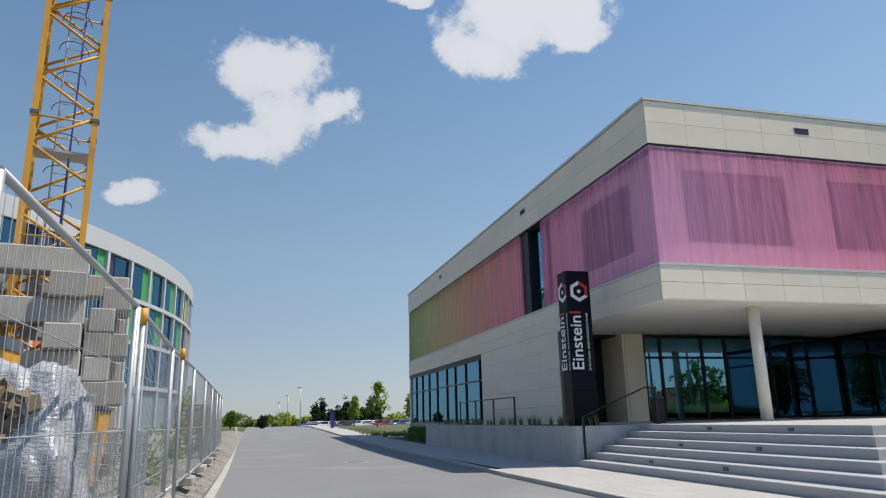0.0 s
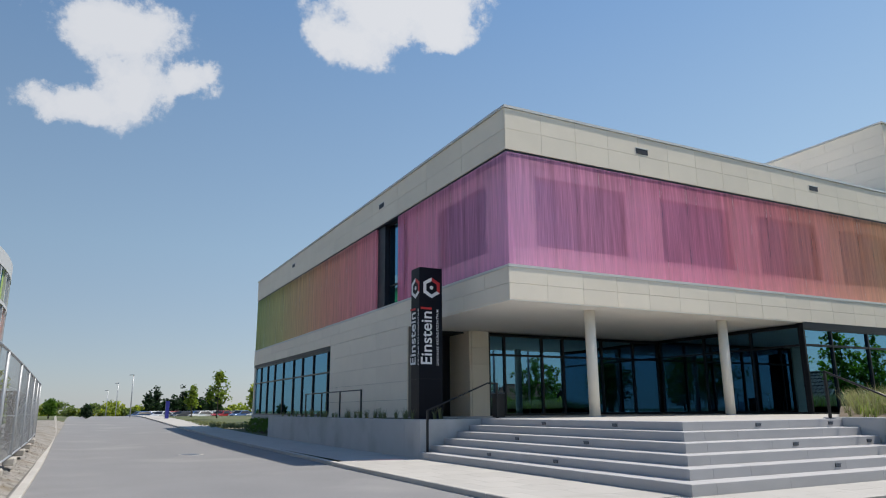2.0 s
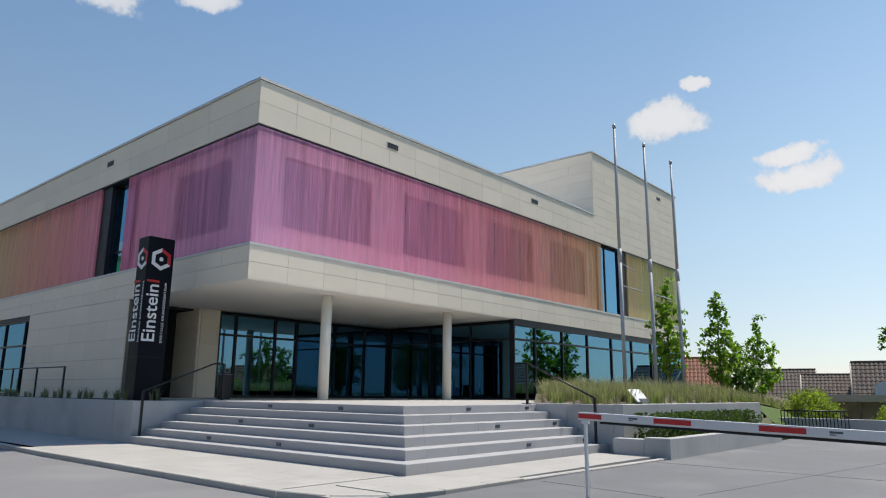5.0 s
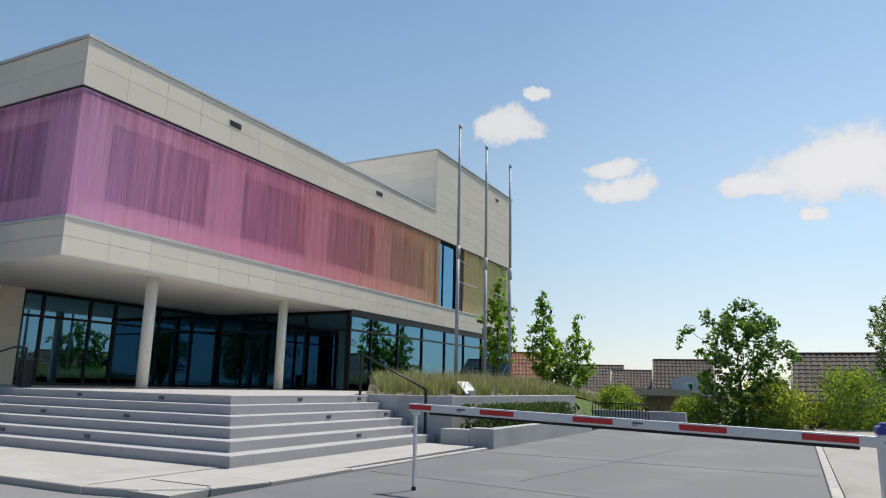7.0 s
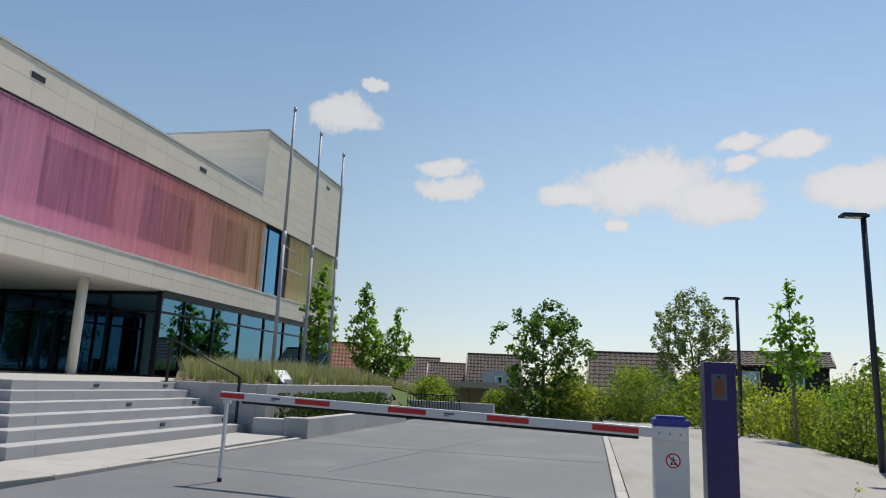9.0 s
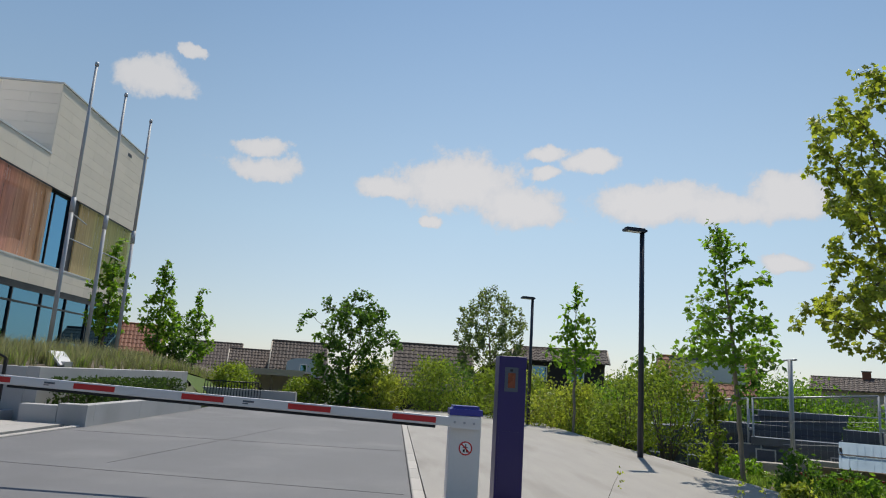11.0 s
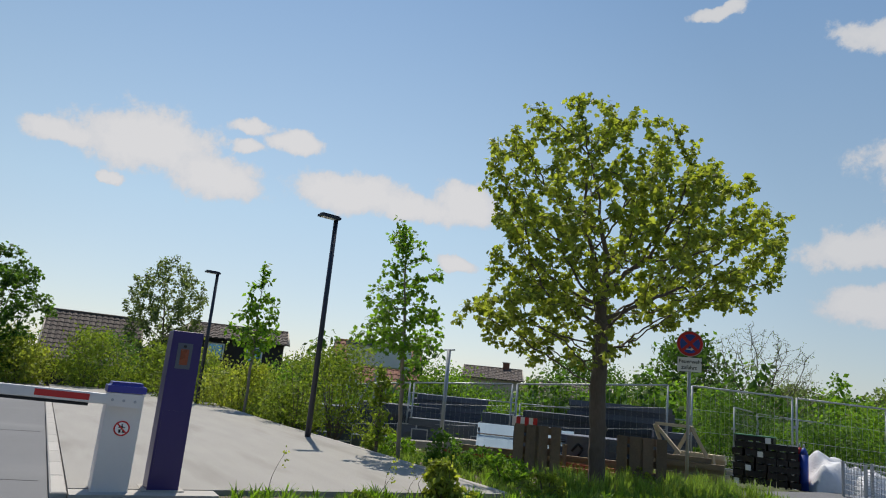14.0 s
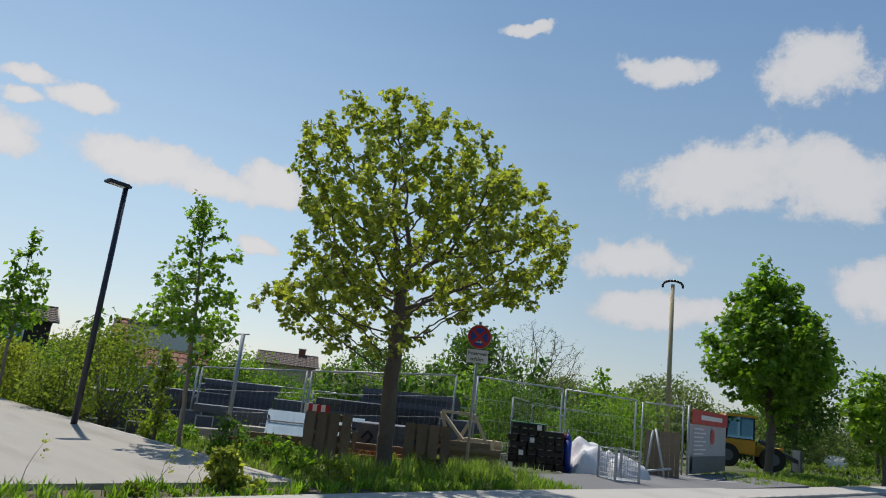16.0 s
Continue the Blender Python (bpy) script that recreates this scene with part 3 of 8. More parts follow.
WIN_R = [(11.6, 15.2, 5.95, 8.15), (16.7, 20.1, 5.95, 8.15), (21.5, 24.95, 5.95, 8.15), (26.3, 29.6, 5.95, 8.15)]
WIN_L = [(17.65, 20.95, 5.95, 8.15)]
DEEP = 0.42
wall_with_holes("y", Y0 + DEEP, X0 + DEEP, XE - 0.3, LEDGE + 0.04, HEAD, WIN_R + [(SLOT_R[0], SLOT_R[1], LEDGE + 0.05, HEAD - 0.005)], 0.25, M_WHITE, "inner_wall")
wall_with_holes("x", X0 + DEEP, Y0 + DEEP + 0.25, YN - 0.3, LEDGE + 0.04, HEAD, WIN_L + [(SLOT_L[0], SLOT_L[1], LEDGE + 0.05, HEAD - 0.005)], 0.25, M_WHITE, "inner_wall")


def window_unit(axis, fixed, a0, a1, z0, z1, splits, bars, glass, label="", deep=0.10, w=0.06, parent_name="window"):
    """A framed window: frame, posts, rails and one pane per field."""
    unit = new(parent_name)
    unit.parent = building
    unit.matrix_parent_inverse = INV
    tagged(unit, label)

    def put(name, p, q, s, e, d0, d1, mat):
        bm = bmesh.new()
        if axis == "y":
            box(bm, p, q, fixed + d0, fixed + d1, s, e)
        else:
            box(bm, fixed + d0, fixed + d1, p, q, s, e)
        ob = part(name, bm, mat, unit)
        return ob

    put("window_frame", a0, a1, z0, z0 + w, 0, deep, M_DARKFRAME)
    put("window_frame", a0, a1, z1 - w, z1, 0, deep, M_DARKFRAME)
    posts = [a0 + w / 2, *splits, a1 - w / 2]
    for s in posts:
        put("mullion", s - w / 2, s + w / 2, z0 + w, z1 - w, 0, deep, M_DARKFRAME)
    levels = [z0 + w / 2, *bars, z1 - w / 2]
    for p, q in zip(posts, posts[1:]):
        for b_ in bars:
            put("transom", p + w / 2, q - w / 2, b_ - w / 2, b_ + w / 2, 0.005, deep - 0.005, M_DARKFRAME)
        for s, e in zip(levels, levels[1:]):
            ob = put("pane", p + w / 2, q - w / 2, s + w / 2, e - w / 2, deep * 0.45, deep * 0.45 + 0.012, glass)
            ob.visible_shadow = False
    return unit


def curtain(axis, fixed, a0, a1, z0, z1):
    """A drawn curtain hanging in folds behind a window."""
    bm, n = bmesh.new(), 60
    rows = []
    for z in (z0, z1):
        line = []
        for k in range(n + 1):
            a, fold = a0 + (a1 - a0) * k / n, fixed + 0.035 * math.sin(k * 1.9) + 0.02 * math.sin(k * 0.7)
            line.append(bm.verts.new((a, fold, z) if axis == "y" else (fold, a, z)))
        rows.append(line)
    for k in range(n):
        bm.faces.new((rows[0][k], rows[0][k + 1], rows[1][k + 1], rows[1][k])).smooth = True
    bpart("curtain", bm, M_DRAPE, "pale drawn curtain in folds")


for a0, a1, z0, z1 in WIN_R:
    curtain("y", Y0 + DEEP + 0.34, a0, a1, z0, z1)
for a0, a1, z0, z1 in WIN_L:
    curtain("x", X0 + DEEP + 0.34, a0, a1, z0, z1)
for a0, a1, z0, z1 in WIN_R:
    window_unit("y", Y0 + DEEP + 0.12, a0, a1, z0, z1, [(a0 + a1) / 2], [], M_DIMGLASS, "dark window behind the coloured mesh")
for a0, a1, z0, z1 in WIN_L:
    window_unit("x", X0 + DEEP + 0.12, a0, a1, z0, z1, [(a0 + a1) / 2], [], M_DIMGLASS, "dark window behind the coloured mesh")
window_unit("y", Y0 + 0.22, SLOT_R[0], SLOT_R[1] - 0.55, LEDGE + 0.05, HEAD - 0.01, [SLOT_R[0] + 0.75], [], M_BLUEGLASS, "tall blue reflecting window between the screens")
window_unit("x", X0 + 0.30, SLOT_L[0], SLOT_L[1] - 0.75, LEDGE + 0.05, HEAD - 0.01, [], [LEDGE + 0.9], M_BLUEGLASS, "tall blue reflecting window between the screens")
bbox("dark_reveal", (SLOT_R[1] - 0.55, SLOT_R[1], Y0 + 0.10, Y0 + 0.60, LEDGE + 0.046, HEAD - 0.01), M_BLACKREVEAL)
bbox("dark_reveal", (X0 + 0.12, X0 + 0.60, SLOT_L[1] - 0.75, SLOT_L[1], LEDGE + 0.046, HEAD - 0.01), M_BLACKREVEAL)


def screen(axis, a0, a1, label):
    """A stretched mesh screen with its edge returns and top and bottom rails."""
    bm = bmesh.new()
    n = max(2, round((a1 - a0) / 1.2))
    if axis == "y":
        rows = [[bm.verts.new((a0 + (a1 - a0) * k / n, Y0 + 0.03, z)) for k in range(n + 1)] for z in (LEDGE + 0.06, HEAD - 0.03)]
    else:
        rows = [[bm.verts.new((X0 + 0.03, a0 + (a1 - a0) * k / n, z)) for k in range(n + 1)] for z in (LEDGE + 0.06, HEAD - 0.03)]
    for k in range(n):
        bm.faces.new((rows[0][k], rows[0][k + 1], rows[1][k + 1], rows[1][k]))
    for k, end in ((0, a0), (n, a1)):
        if axis == "y":
            back = [bm.verts.new((end, Y0 + 0.40, z)) for z in (LEDGE + 0.06, HEAD - 0.03)]
        else:
            back = [bm.verts.new((X0 + 0.40, end, z)) for z in (LEDGE + 0.06, HEAD - 0.03)]
        if abs(end - (X0 if axis == "y" else Y0)) > 0.2:
            bm.faces.new((rows[0][k], back[0], back[1], rows[1][k]))
    ob = bpart("mesh_screen", bm, M_SCREEN, label)
    for z in (LEDGE + 0.065, HEAD - 0.04):
        if axis == "y":
            bpart("screen_rail", one_box(a0, a1, Y0 + 0.036, Y0 + 0.07, z - 0.012, z + 0.012), M_COPING)
        else:
            bpart("screen_rail", one_box(X0 + 0.036, X0 + 0.07, a0, a1, z - 0.012, z + 0.012), M_COPING)
    return ob


def one_box(*dims):
    bm = bmesh.new()
    box(bm, *dims)
    return bm


screen("y", X0 + 0.03, SLOT_R[0], "stretched string mesh shading from purple to orange")
screen("y", SLOT_R[1], XE - 0.05, "stretched olive green string mesh")
screen("x", Y0 + 0.03, SLOT_L[0], "stretched string mesh shading from purple to magenta")
screen("x", SLOT_L[1], YN - 0.03, "stretched string mesh shading from red to green")

# lower storey: west wall, its window band, the east wing of glass, the recessed entrance
LW = (31.4, 47.6)
bbox("lower_wall_core", (X0 + 0.04, X0 + 0.34, 22.6, LW[0], 0.0, SOFFIT + 0.02), M_BACK)
bbox("lower_wall_return", (X0 + 0.34, 11.2, 22.56, 22.9, FLOOR, SOFFIT - 0.03), M_PANEL)
bbox("window_plinth", (X0 + 0.02, X0 + 0.34, LW[0], YN, 0.0, FLOOR), M_CONCRETE)
bbox("window_head", (X0 + 0.02, X0 + 0.34, LW[0], YN - 0.04, SOFFIT - 0.17, SOFFIT + 0.02), M_BLACKREVEAL)
window_unit("x", X0 + 0.06, LW[0], LW[1], FLOOR, SOFFIT - 0.17, [32.0, 34.35, 36.35, 38.1, 40.3, 42.3, 44.1, 45.9], [3.0], M_GLASS, "long band of reflecting ground-floor windows", w=0.07, deep=0.14)
window_unit("y", Y0 + 0.04, RX0, XE - 0.1, FLOOR - 0.02, SOFFIT - 0.20, [24.4, 26.6, 28.85, 31.25, 33.5, 35.85, 37.9], [3.4], M_GLASS, "long glazed ground-floor wing reflecting trees and sky", w=0.075, deep=0.14)
bbox("window_head", (RX0, XE - 0.04, Y0 + 0.02, Y0 + 0.3, SOFFIT - 0.20, SOFFIT + 0.02), M_BLACKREVEAL)
window_unit("x", RX0 + 0.0, Y0 + 0.19, RY - 0.02, FLOOR, SOFFIT - 0.12, [18.1, 20.4], [3.4], M_GLASS, "glazed side of the entrance recess", w=0.07, deep=0.14)
window_unit("y", RY, 13.9, RX0 - 0.02, FLOOR, SOFFIT - 0.12, [14.65, 16.45, 17.5, 19.55, 21.3], [3.3], M_GLASS, "dark glazed entrance front with sliding doors", w=0.08, deep=0.14)
bbox("pier", (13.12, 13.88, RY - 0.02, RY + 0.5, FLOOR, SOFFIT - 0.03), M_PANEL, "beige panelled pier beside the glass")
bbox("pier_side", (13.08, 13.115, RY - 0.02, RY + 1.7, FLOOR, SOFFIT - 0.03), M_PANEL)
bbox("side_door", (11.2, 13.08, RY + 1.6, RY + 1.7, FLOOR, SOFFIT - 0.03), M_BLACKREVEAL, "black recessed side door")
bbox("recess_wall", (X0 + 0.34, 11.2, 22.9, RY + 1.7, FLOOR, SOFFIT - 0.03), M_PANEL)
for px in (13.73, 19.55):
    col = new("column")
    col.parent, col.matrix_parent_inverse = building, INV
    tagged(col, "slim round cream column under the overhang")
    tubepart("shaft", (px, 16.58, FLOOR), (px, 16.58, SOFFIT - 0.03), 0.165, M_COLUMN, col, sides=32)
    tubepart("collar", (px, 16.58, FLOOR), (px, 16.58, FLOOR + 0.02), 0.185, M_COPING, col, sides=32)

# rooms behind the glass; their dimness is painted in with near-black surfaces
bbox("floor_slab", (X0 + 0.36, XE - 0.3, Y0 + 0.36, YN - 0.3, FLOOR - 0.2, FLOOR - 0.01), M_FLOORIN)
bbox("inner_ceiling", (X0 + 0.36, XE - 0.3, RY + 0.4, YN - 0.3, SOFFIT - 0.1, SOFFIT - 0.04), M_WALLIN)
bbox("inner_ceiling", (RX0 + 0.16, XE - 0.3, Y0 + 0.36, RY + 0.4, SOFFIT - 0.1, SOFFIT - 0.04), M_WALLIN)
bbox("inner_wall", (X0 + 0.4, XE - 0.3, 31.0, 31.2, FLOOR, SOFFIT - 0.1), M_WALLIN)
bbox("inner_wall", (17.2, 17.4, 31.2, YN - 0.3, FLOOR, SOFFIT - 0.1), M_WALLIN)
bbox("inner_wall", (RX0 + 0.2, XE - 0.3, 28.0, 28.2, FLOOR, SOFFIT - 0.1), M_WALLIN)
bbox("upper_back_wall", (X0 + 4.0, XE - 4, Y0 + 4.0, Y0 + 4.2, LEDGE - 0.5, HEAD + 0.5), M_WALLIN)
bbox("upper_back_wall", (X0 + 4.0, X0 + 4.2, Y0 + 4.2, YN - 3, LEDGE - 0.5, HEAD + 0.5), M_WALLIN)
for k in range(7):
    xs = 14.6 + 2.1 * (k % 4)
    bbox("ceiling_light", (xs, xs + 1.3, 24.2 + 1.7 * (k // 4), 24.26 + 1.7 * (k // 4), SOFFIT - 0.13, SOFFIT - 0.10), M_STRIP, "thin lit ceiling strip")


def sofa(x, y, rot):
    t = thing("sofa", (x, y, FLOOR - 0.01), "lime green lounge seat in the foyer", "sofa", "foyer seats")
    for nm, d in (("seat", (-0.8, 0.8, -0.35, 0.35, 0.12, 0.44)), ("backrest", (-0.8, 0.8, 0.2, 0.38, 0.444, 0.82)), ("base", (-0.72, 0.72, -0.3, 0.3, 0.0, 0.118))):
        bm = bmesh.new()
        box(bm, *d)
        soften(bm, 0.03)
        part(nm, bm, M_SOFA if nm != "base" else M_BLACKMETAL, t)
    t.rotation_euler = (0, 0, radians(rot))


sofa(19.9, 25.4, 10)
sofa(21.6, 26.0, 175)

# ---------------------------------------------------------------- terrace and steps
RISER, TREAD = 0.165, 0.385
SX, SY, SXR, SYL = 7.94, 7.54, 14.55, 16.72
stairs = thing("stairs", (SX, SY, 0), "broad grey concrete corner steps with six risers", "stairs", kind="structure")
SINV = Matrix.Translation(stairs.location).inverted()


def stone(name, dims, mat, parent, inv, bevel=0.008):
    bm = bmesh.new()
    box(bm, *dims)
    if bevel:
        bmesh.ops.bevel(bm, geom=[e for e in bm.edges if all(v.co.z > dims[5] - 0.001 for v in e.verts)], offset=bevel, segments=1, affect="EDGES")
    ob = part(name, bm, mat, parent)
    ob.matrix_parent_inverse = inv
    return ob


def runs(a, b, length, shift=0.0):
    marks = [a]
    p = a + length - shift
    while p < b - 0.35:
        marks.append(p)
        p += length
    return list(zip(marks, marks[1:] + [b]))


G = 0.002
for k in range(6):
    x, y, z0, z1 = SX + k * TREAD, SY + k * TREAD, k * RISER, (k + 1) * RISER
    back = TREAD + 0.12
    z0 = z0 - (0.3 if k == 0 else 0.0)
    for a, b in runs(y, SYL, 2.45, 0.6 * (k % 3)):
        stone("step", (x, x + back, a + G, b - G, z0 + 0.0005, z1), M_STEP, stairs, SINV)
    for a, b in runs(x + back, SXR, 2.45, 0.8 * ((k + 1) % 3)):
        stone("step", (a + G, b - G, y, y + back, z0 + 0.0005, z1), M_STEP, stairs, SINV)


def step_light(x, y, z, turn):
    t = thing("step_light", (x, y, z), "small dark recessed step light in a riser", "light", "step lights")
    t.rotation_euler = (0, 0, radians(turn))
    part("housing", one_box(-0.075, 0.075, -0.004, 0.05, -0.032, 0.032), M_BLACKMETAL, t)
    part("hood", one_box(-0.075, 0.075, -0.016, -0.0045, 0.012, 0.032), M_STEELDARK, t)
    part("lens", one_box(-0.06, 0.06, -0.007, -0.0045, -0.024, 0.008), M_STEELDARK, t)


for k in (2, 4, 6):
    z = k * RISER - 0.085
    for yy in (11.3, 13.8):
        step_light(SX + (k - 1) * TREAD - 0.001, yy, z, -90)
    for xx in (11.9, 14.15):
        step_light(xx, SY + (k - 1) * TREAD - 0.001, z, 0)

# terrace fill under slabs, then the slabs
tx, ty = SX + 5 * TREAD + TREAD + 0.12, SY + 5 * TREAD + TREAD + 0.12
bm = bmesh.new()
box(bm, tx - 0.1, RX0, ty - 0.1, Y0 + 0.3, 0.0, FLOOR - 0.03)
box(bm, tx - 0.1, RX0, Y0 + 0.3, RY + 2.5, 0.0, FLOOR - 0.03)
structure("terrace", bm, M_SOIL, "bed of the entrance terrace", "terrace")
terrace_slabs = thing("terrace_paving", (tx, ty, FLOOR), "pale concrete slabs of the entrance terrace", "paving", kind="structure")
TINV = Matrix.Translation(terrace_slabs.location).inverted()
xs = steps_between(tx, RX0 - 0.01, 1.2)
ys = steps_between(ty, RY - 0.01, 1.2)
for a, b in zip(xs, xs[1:]):
    for c, d in zip(ys, ys[1:]):
        stone("slab", (a + G, b - G, c + G, d - G, FLOOR - 0.05, FLOOR - 0.001), M_SLAB, terrace_slabs, TINV, 0)
forecourt = thing("forecourt_paving", (SX, SY, 0), "large light slabs of the forecourt pavement", "paving", kind="structure")
FINV = Matrix.Translation(forecourt.location).inverted()


def slabs(x0, x1, y0, y1, sx, sy, shift):
    for j, (c, d) in enumerate(zip(steps_between(y0, y1, sy), steps_between(y0, y1, sy)[1:])):
        for a, b in runs(x0, x1, sx, shift * (j % 2)):
            stone("slab", (a + G, b - G, c + G, d - G, -0.06, -0.001), M_SLAB, forecourt, FINV, 0)


slabs(5.74, 7.935, 7.7, 16.95, 0.75, 0.75, 0.37)
slabs(6.5, 13.95, 6.25, 7.5, 0.75, 0.62, 0.37)

# retaining walls: west one with its plant strip, east one with the raised bed
west_wall = thing("retaining_wall", (8.0, 16.74, 0), "smooth pale concrete retaining wall along the pavement", "wall", kind="structure")
WINV = Matrix.Translation(west_wall.location).inverted()
for a, b in ((16.74, 17.75), (17.75, 22.0), (22.0, 26.4), (26.4, 30.6), (30.6, 33.4)):
    stone("wall_panel", (8.0, 8.25, a + 0.004, b - 0.004, -0.2, 0.985), M_CONCRETE, west_wall, WINV, 0.01)
stone("wall_panel", (8.254, SX + 5 * TREAD + 0.6, 16.74, 17.0, -0.2, 0.985), M_CONCRETE, west_wall, WINV, 0.01)
stone("wall_panel", (8.254, 10.3, 33.1, 33.4, -0.2, 0.985), M_CONCRETE, west_wall, WINV, 0.01)
bm = bmesh.new()
box(bm, 8.25, 10.32, 17.0, 33.1, 0.0, 0.93)
structure("plant_strip", bm, M_SOIL, "dark soil behind the retaining wall", "soil")
bm = bmesh.new()
box(bm, 10.3, 12.6, 16.5, 22.6, 0.0, FLOOR - 0.002)
structure("terrace_west", bm, M_SLAB, "paved west end of the terrace", "terrace")
east_wall = thing("retaining_wall", (14.6, 7.4, 0), "pale concrete retaining wall of the raised grass bed", "wall", kind="structure")
EINV = Matrix.Translation(east_wall.location).inverted()
for a, b in ((7.42, 8.6), (8.6, 9.9)):
    stone("wall_panel", (14.56, 14.82, a + 0.003, b - 0.003, -0.2, 1.02), M_CONCRETE, east_wall, EINV, 0.01)
for a, b in runs(14.56, 24.6, 1.9):
    stone("wall_panel", (a + 0.003, b - 0.003, 7.16, 7.416, -0.2, 1.03), M_CONCRETE, east_wall, EINV, 0.01)
xs, ny = steps_between(14.82, 46, 1.0), 10


def bed_z(x, y):
    return 1.0 + 0.25 * ease(15, 20, x) * ease(7.4, 9.5, y) - 1.1 * ease(24.5, 36, x) * ease(13.0, 8, y)


w = len(xs)
bed_edge = lambda x: min(15.75, 9.7 + (x - 14.8) * 0.63)      # the terrace ends along a slant
verts = [(x, y, bed_z(x, y)) for j in range(ny + 1) for x in xs for y in (7.42 + (bed_edge(x) - 7.42) * j / ny,)]
faces = [(j * w + i, j * w + i + 1, (j + 1) * w + i + 1, (j + 1) * w + i) for j in range(ny) for i in range(w - 1)]
tagged(raw("raised_bed", verts, faces, M_SOIL), "soil of the raised grass bed", "soil", kind="structure")
verts = [(x, y, z) for x in (24.6, 28, 32, 36, 46) for y, z in ((6.0, -0.3), (7.42, bed_z(x, 7.42)))]
faces = [(2 * i, 2 * i + 2, 2 * i + 3, 2 * i + 1) for i in range(4)]
tagged(raw("bank", verts, faces, M_GRASS), "grassy bank at the end of the bed", "bank", kind="structure")

planter = thing("planter", (14.0, 5.9, -0.1), "low pale concrete planter with a clipped hedge", "planter")
PINV = Matrix.Translation(planter.location).inverted()
stone("planter_wall", (14.0, 14.3, 6.45, 7.15, -0.15, 0.33), M_CONCRETE, planter, PINV, 0.012)
stone("planter_wall", (14.0, 14.35, 5.88, 6.44, -0.15, 0.37), M_CONCRETE, planter, PINV, 0.012)
for a, b in runs(14.354, 22.0, 2.5):
    stone("planter_wall", (a, b - 0.006, 5.88, 6.12, -0.15, 0.37), M_CONCRETE, planter, PINV, 0.012)
stone("planter_soil", (14.36, 22.0, 6.125, 7.15, -0.1, 0.27), M_SOIL, planter, PINV, 0)

# ---------------------------------------------------------------- rails, totem, flagpoles, barrier
def handrail(label, pts, feet):
    t = thing("handrail", (pts[0][0], pts[0][1], feet[0]), label, "handrail", "stair handrails")
    inv = Matrix.Translation(t.location).inverted()
    for a, b in zip(pts, pts[1:]):
        ob = tubepart("rail", a, b, 0.021, M_BLACKMETAL, t)
        ob.matrix_parent_inverse = inv
    for p, f in ((pts[0], feet[0]), (pts[-1], feet[1])):
        ob = part("post", one_box(p[0] - 0.025, p[0] + 0.025, p[1] - 0.025, p[1] + 0.025, f, p[2]), M_BLACKMETAL, t)
        ob.matrix_parent_inverse = inv
        ob = part("base_plate", one_box(p[0] - 0.07, p[0] + 0.07, p[1] - 0.07, p[1] + 0.07, f, f + 0.012), M_STEELDARK, t)
        ob.matrix_parent_inverse = inv
    return t


handrail("black steel handrail rising beside the steps", [(8.1, 16.5, RISER + 1.05), (9.95, 16.5, FLOOR + 0.95), (10.25, 16.5, FLOOR + 0.95)], (RISER, FLOOR))
handrail("black steel handrail at the end of the steps", [(14.3, 7.72, RISER + 1.0), (14.3, 9.55, FLOOR + 1.0)], (RISER, FLOOR))

guard = thing("guard_rail", (10.0, 23.0, 0.93), "low black railing in front of the west windows", "railing")
inv = Matrix.Translation(guard.location).inverted()
for k, yy in enumerate((24.6, 27.0, 29.4, 31.8)):
    part("post", one_box(9.3, 9.35, yy, yy + 0.06, 0.92, 1.95), M_BLACKMETAL, guard).matrix_parent_inverse = inv
part("rail", one_box(9.29, 9.36, 24.6, 31.86, 1.952, 1.99), M_BLACKMETAL, guard).matrix_parent_inverse = inv

# the totem: a square tapering sign pillar turned to the corner
TOT = (9.16, 18.7)
totem = thing("sign_totem", (*TOT, 0.9), "tall anthracite sign pillar with white lettering and red accents", "sign")
TW, TD, TH = 0.77, 0.60, 4.58
bm = bmesh.new()
box(bm, -TW / 2, TW / 2, -TD / 2, TD / 2, 0, TH)
soften(bm, 0.015)
part("pillar", bm, M_TOTEM, totem)
part("joint_line", one_box(-TW / 2 - 0.002, TW / 2 + 0.002, -TD / 2 - 0.002, TD / 2 + 0.002, 1.22, 1.228), M_BLACKMETAL, totem)


def lettering(body, size, mat, parent, m, name="lettering", space=1.0):
    cu = bpy.data.curves.new(name, "FONT")
    cu.body, cu.size, cu.extrude, cu.space_character, cu.offset = body, size, 0.002, space, size * 0.012
    tmp = bpy.data.objects.new(name, cu)
    scene.collection.objects.link(tmp)
    me = bpy.data.meshes.new_from_object(tmp.evaluated_get(bpy.context.evaluated_depsgraph_get()))
    bpy.data.objects.remove(tmp)
    me.materials.clear()
    me.materials.append(mat)
    ob = new(name, me)
    ob.parent = parent
    ob.matrix_local = m
    return ob


def hexagon_arc(parent, m, mat, a0, a1, r, w, name):
    """Part of a thick hexagonal ring, as a flat plate."""
    bm = bmesh.new()
    pts = [a0 + 60 * k for k in range(int((a1 - a0) / 60) + 1)]
    rows = [[bm.verts.new((q * math.cos(radians(a)), q * math.sin(radians(a)), z)) for a in pts] for q in (r - w, r) for z in (0.0, 0.004)]
    for k in range(len(pts) - 1):
        for i, j in ((0, 2), (2, 3), (3, 1), (1, 0)):
            bm.faces.new((rows[i][k], rows[i][k + 1], rows[j][k + 1], rows[j][k]))
    for k in (0, len(pts) - 1):
        bm.faces.new((rows[0][k], rows[2][k], rows[3][k], rows[1][k]))
    ob = part(name, bm, mat, parent)
    ob.matrix_local = m
    return ob


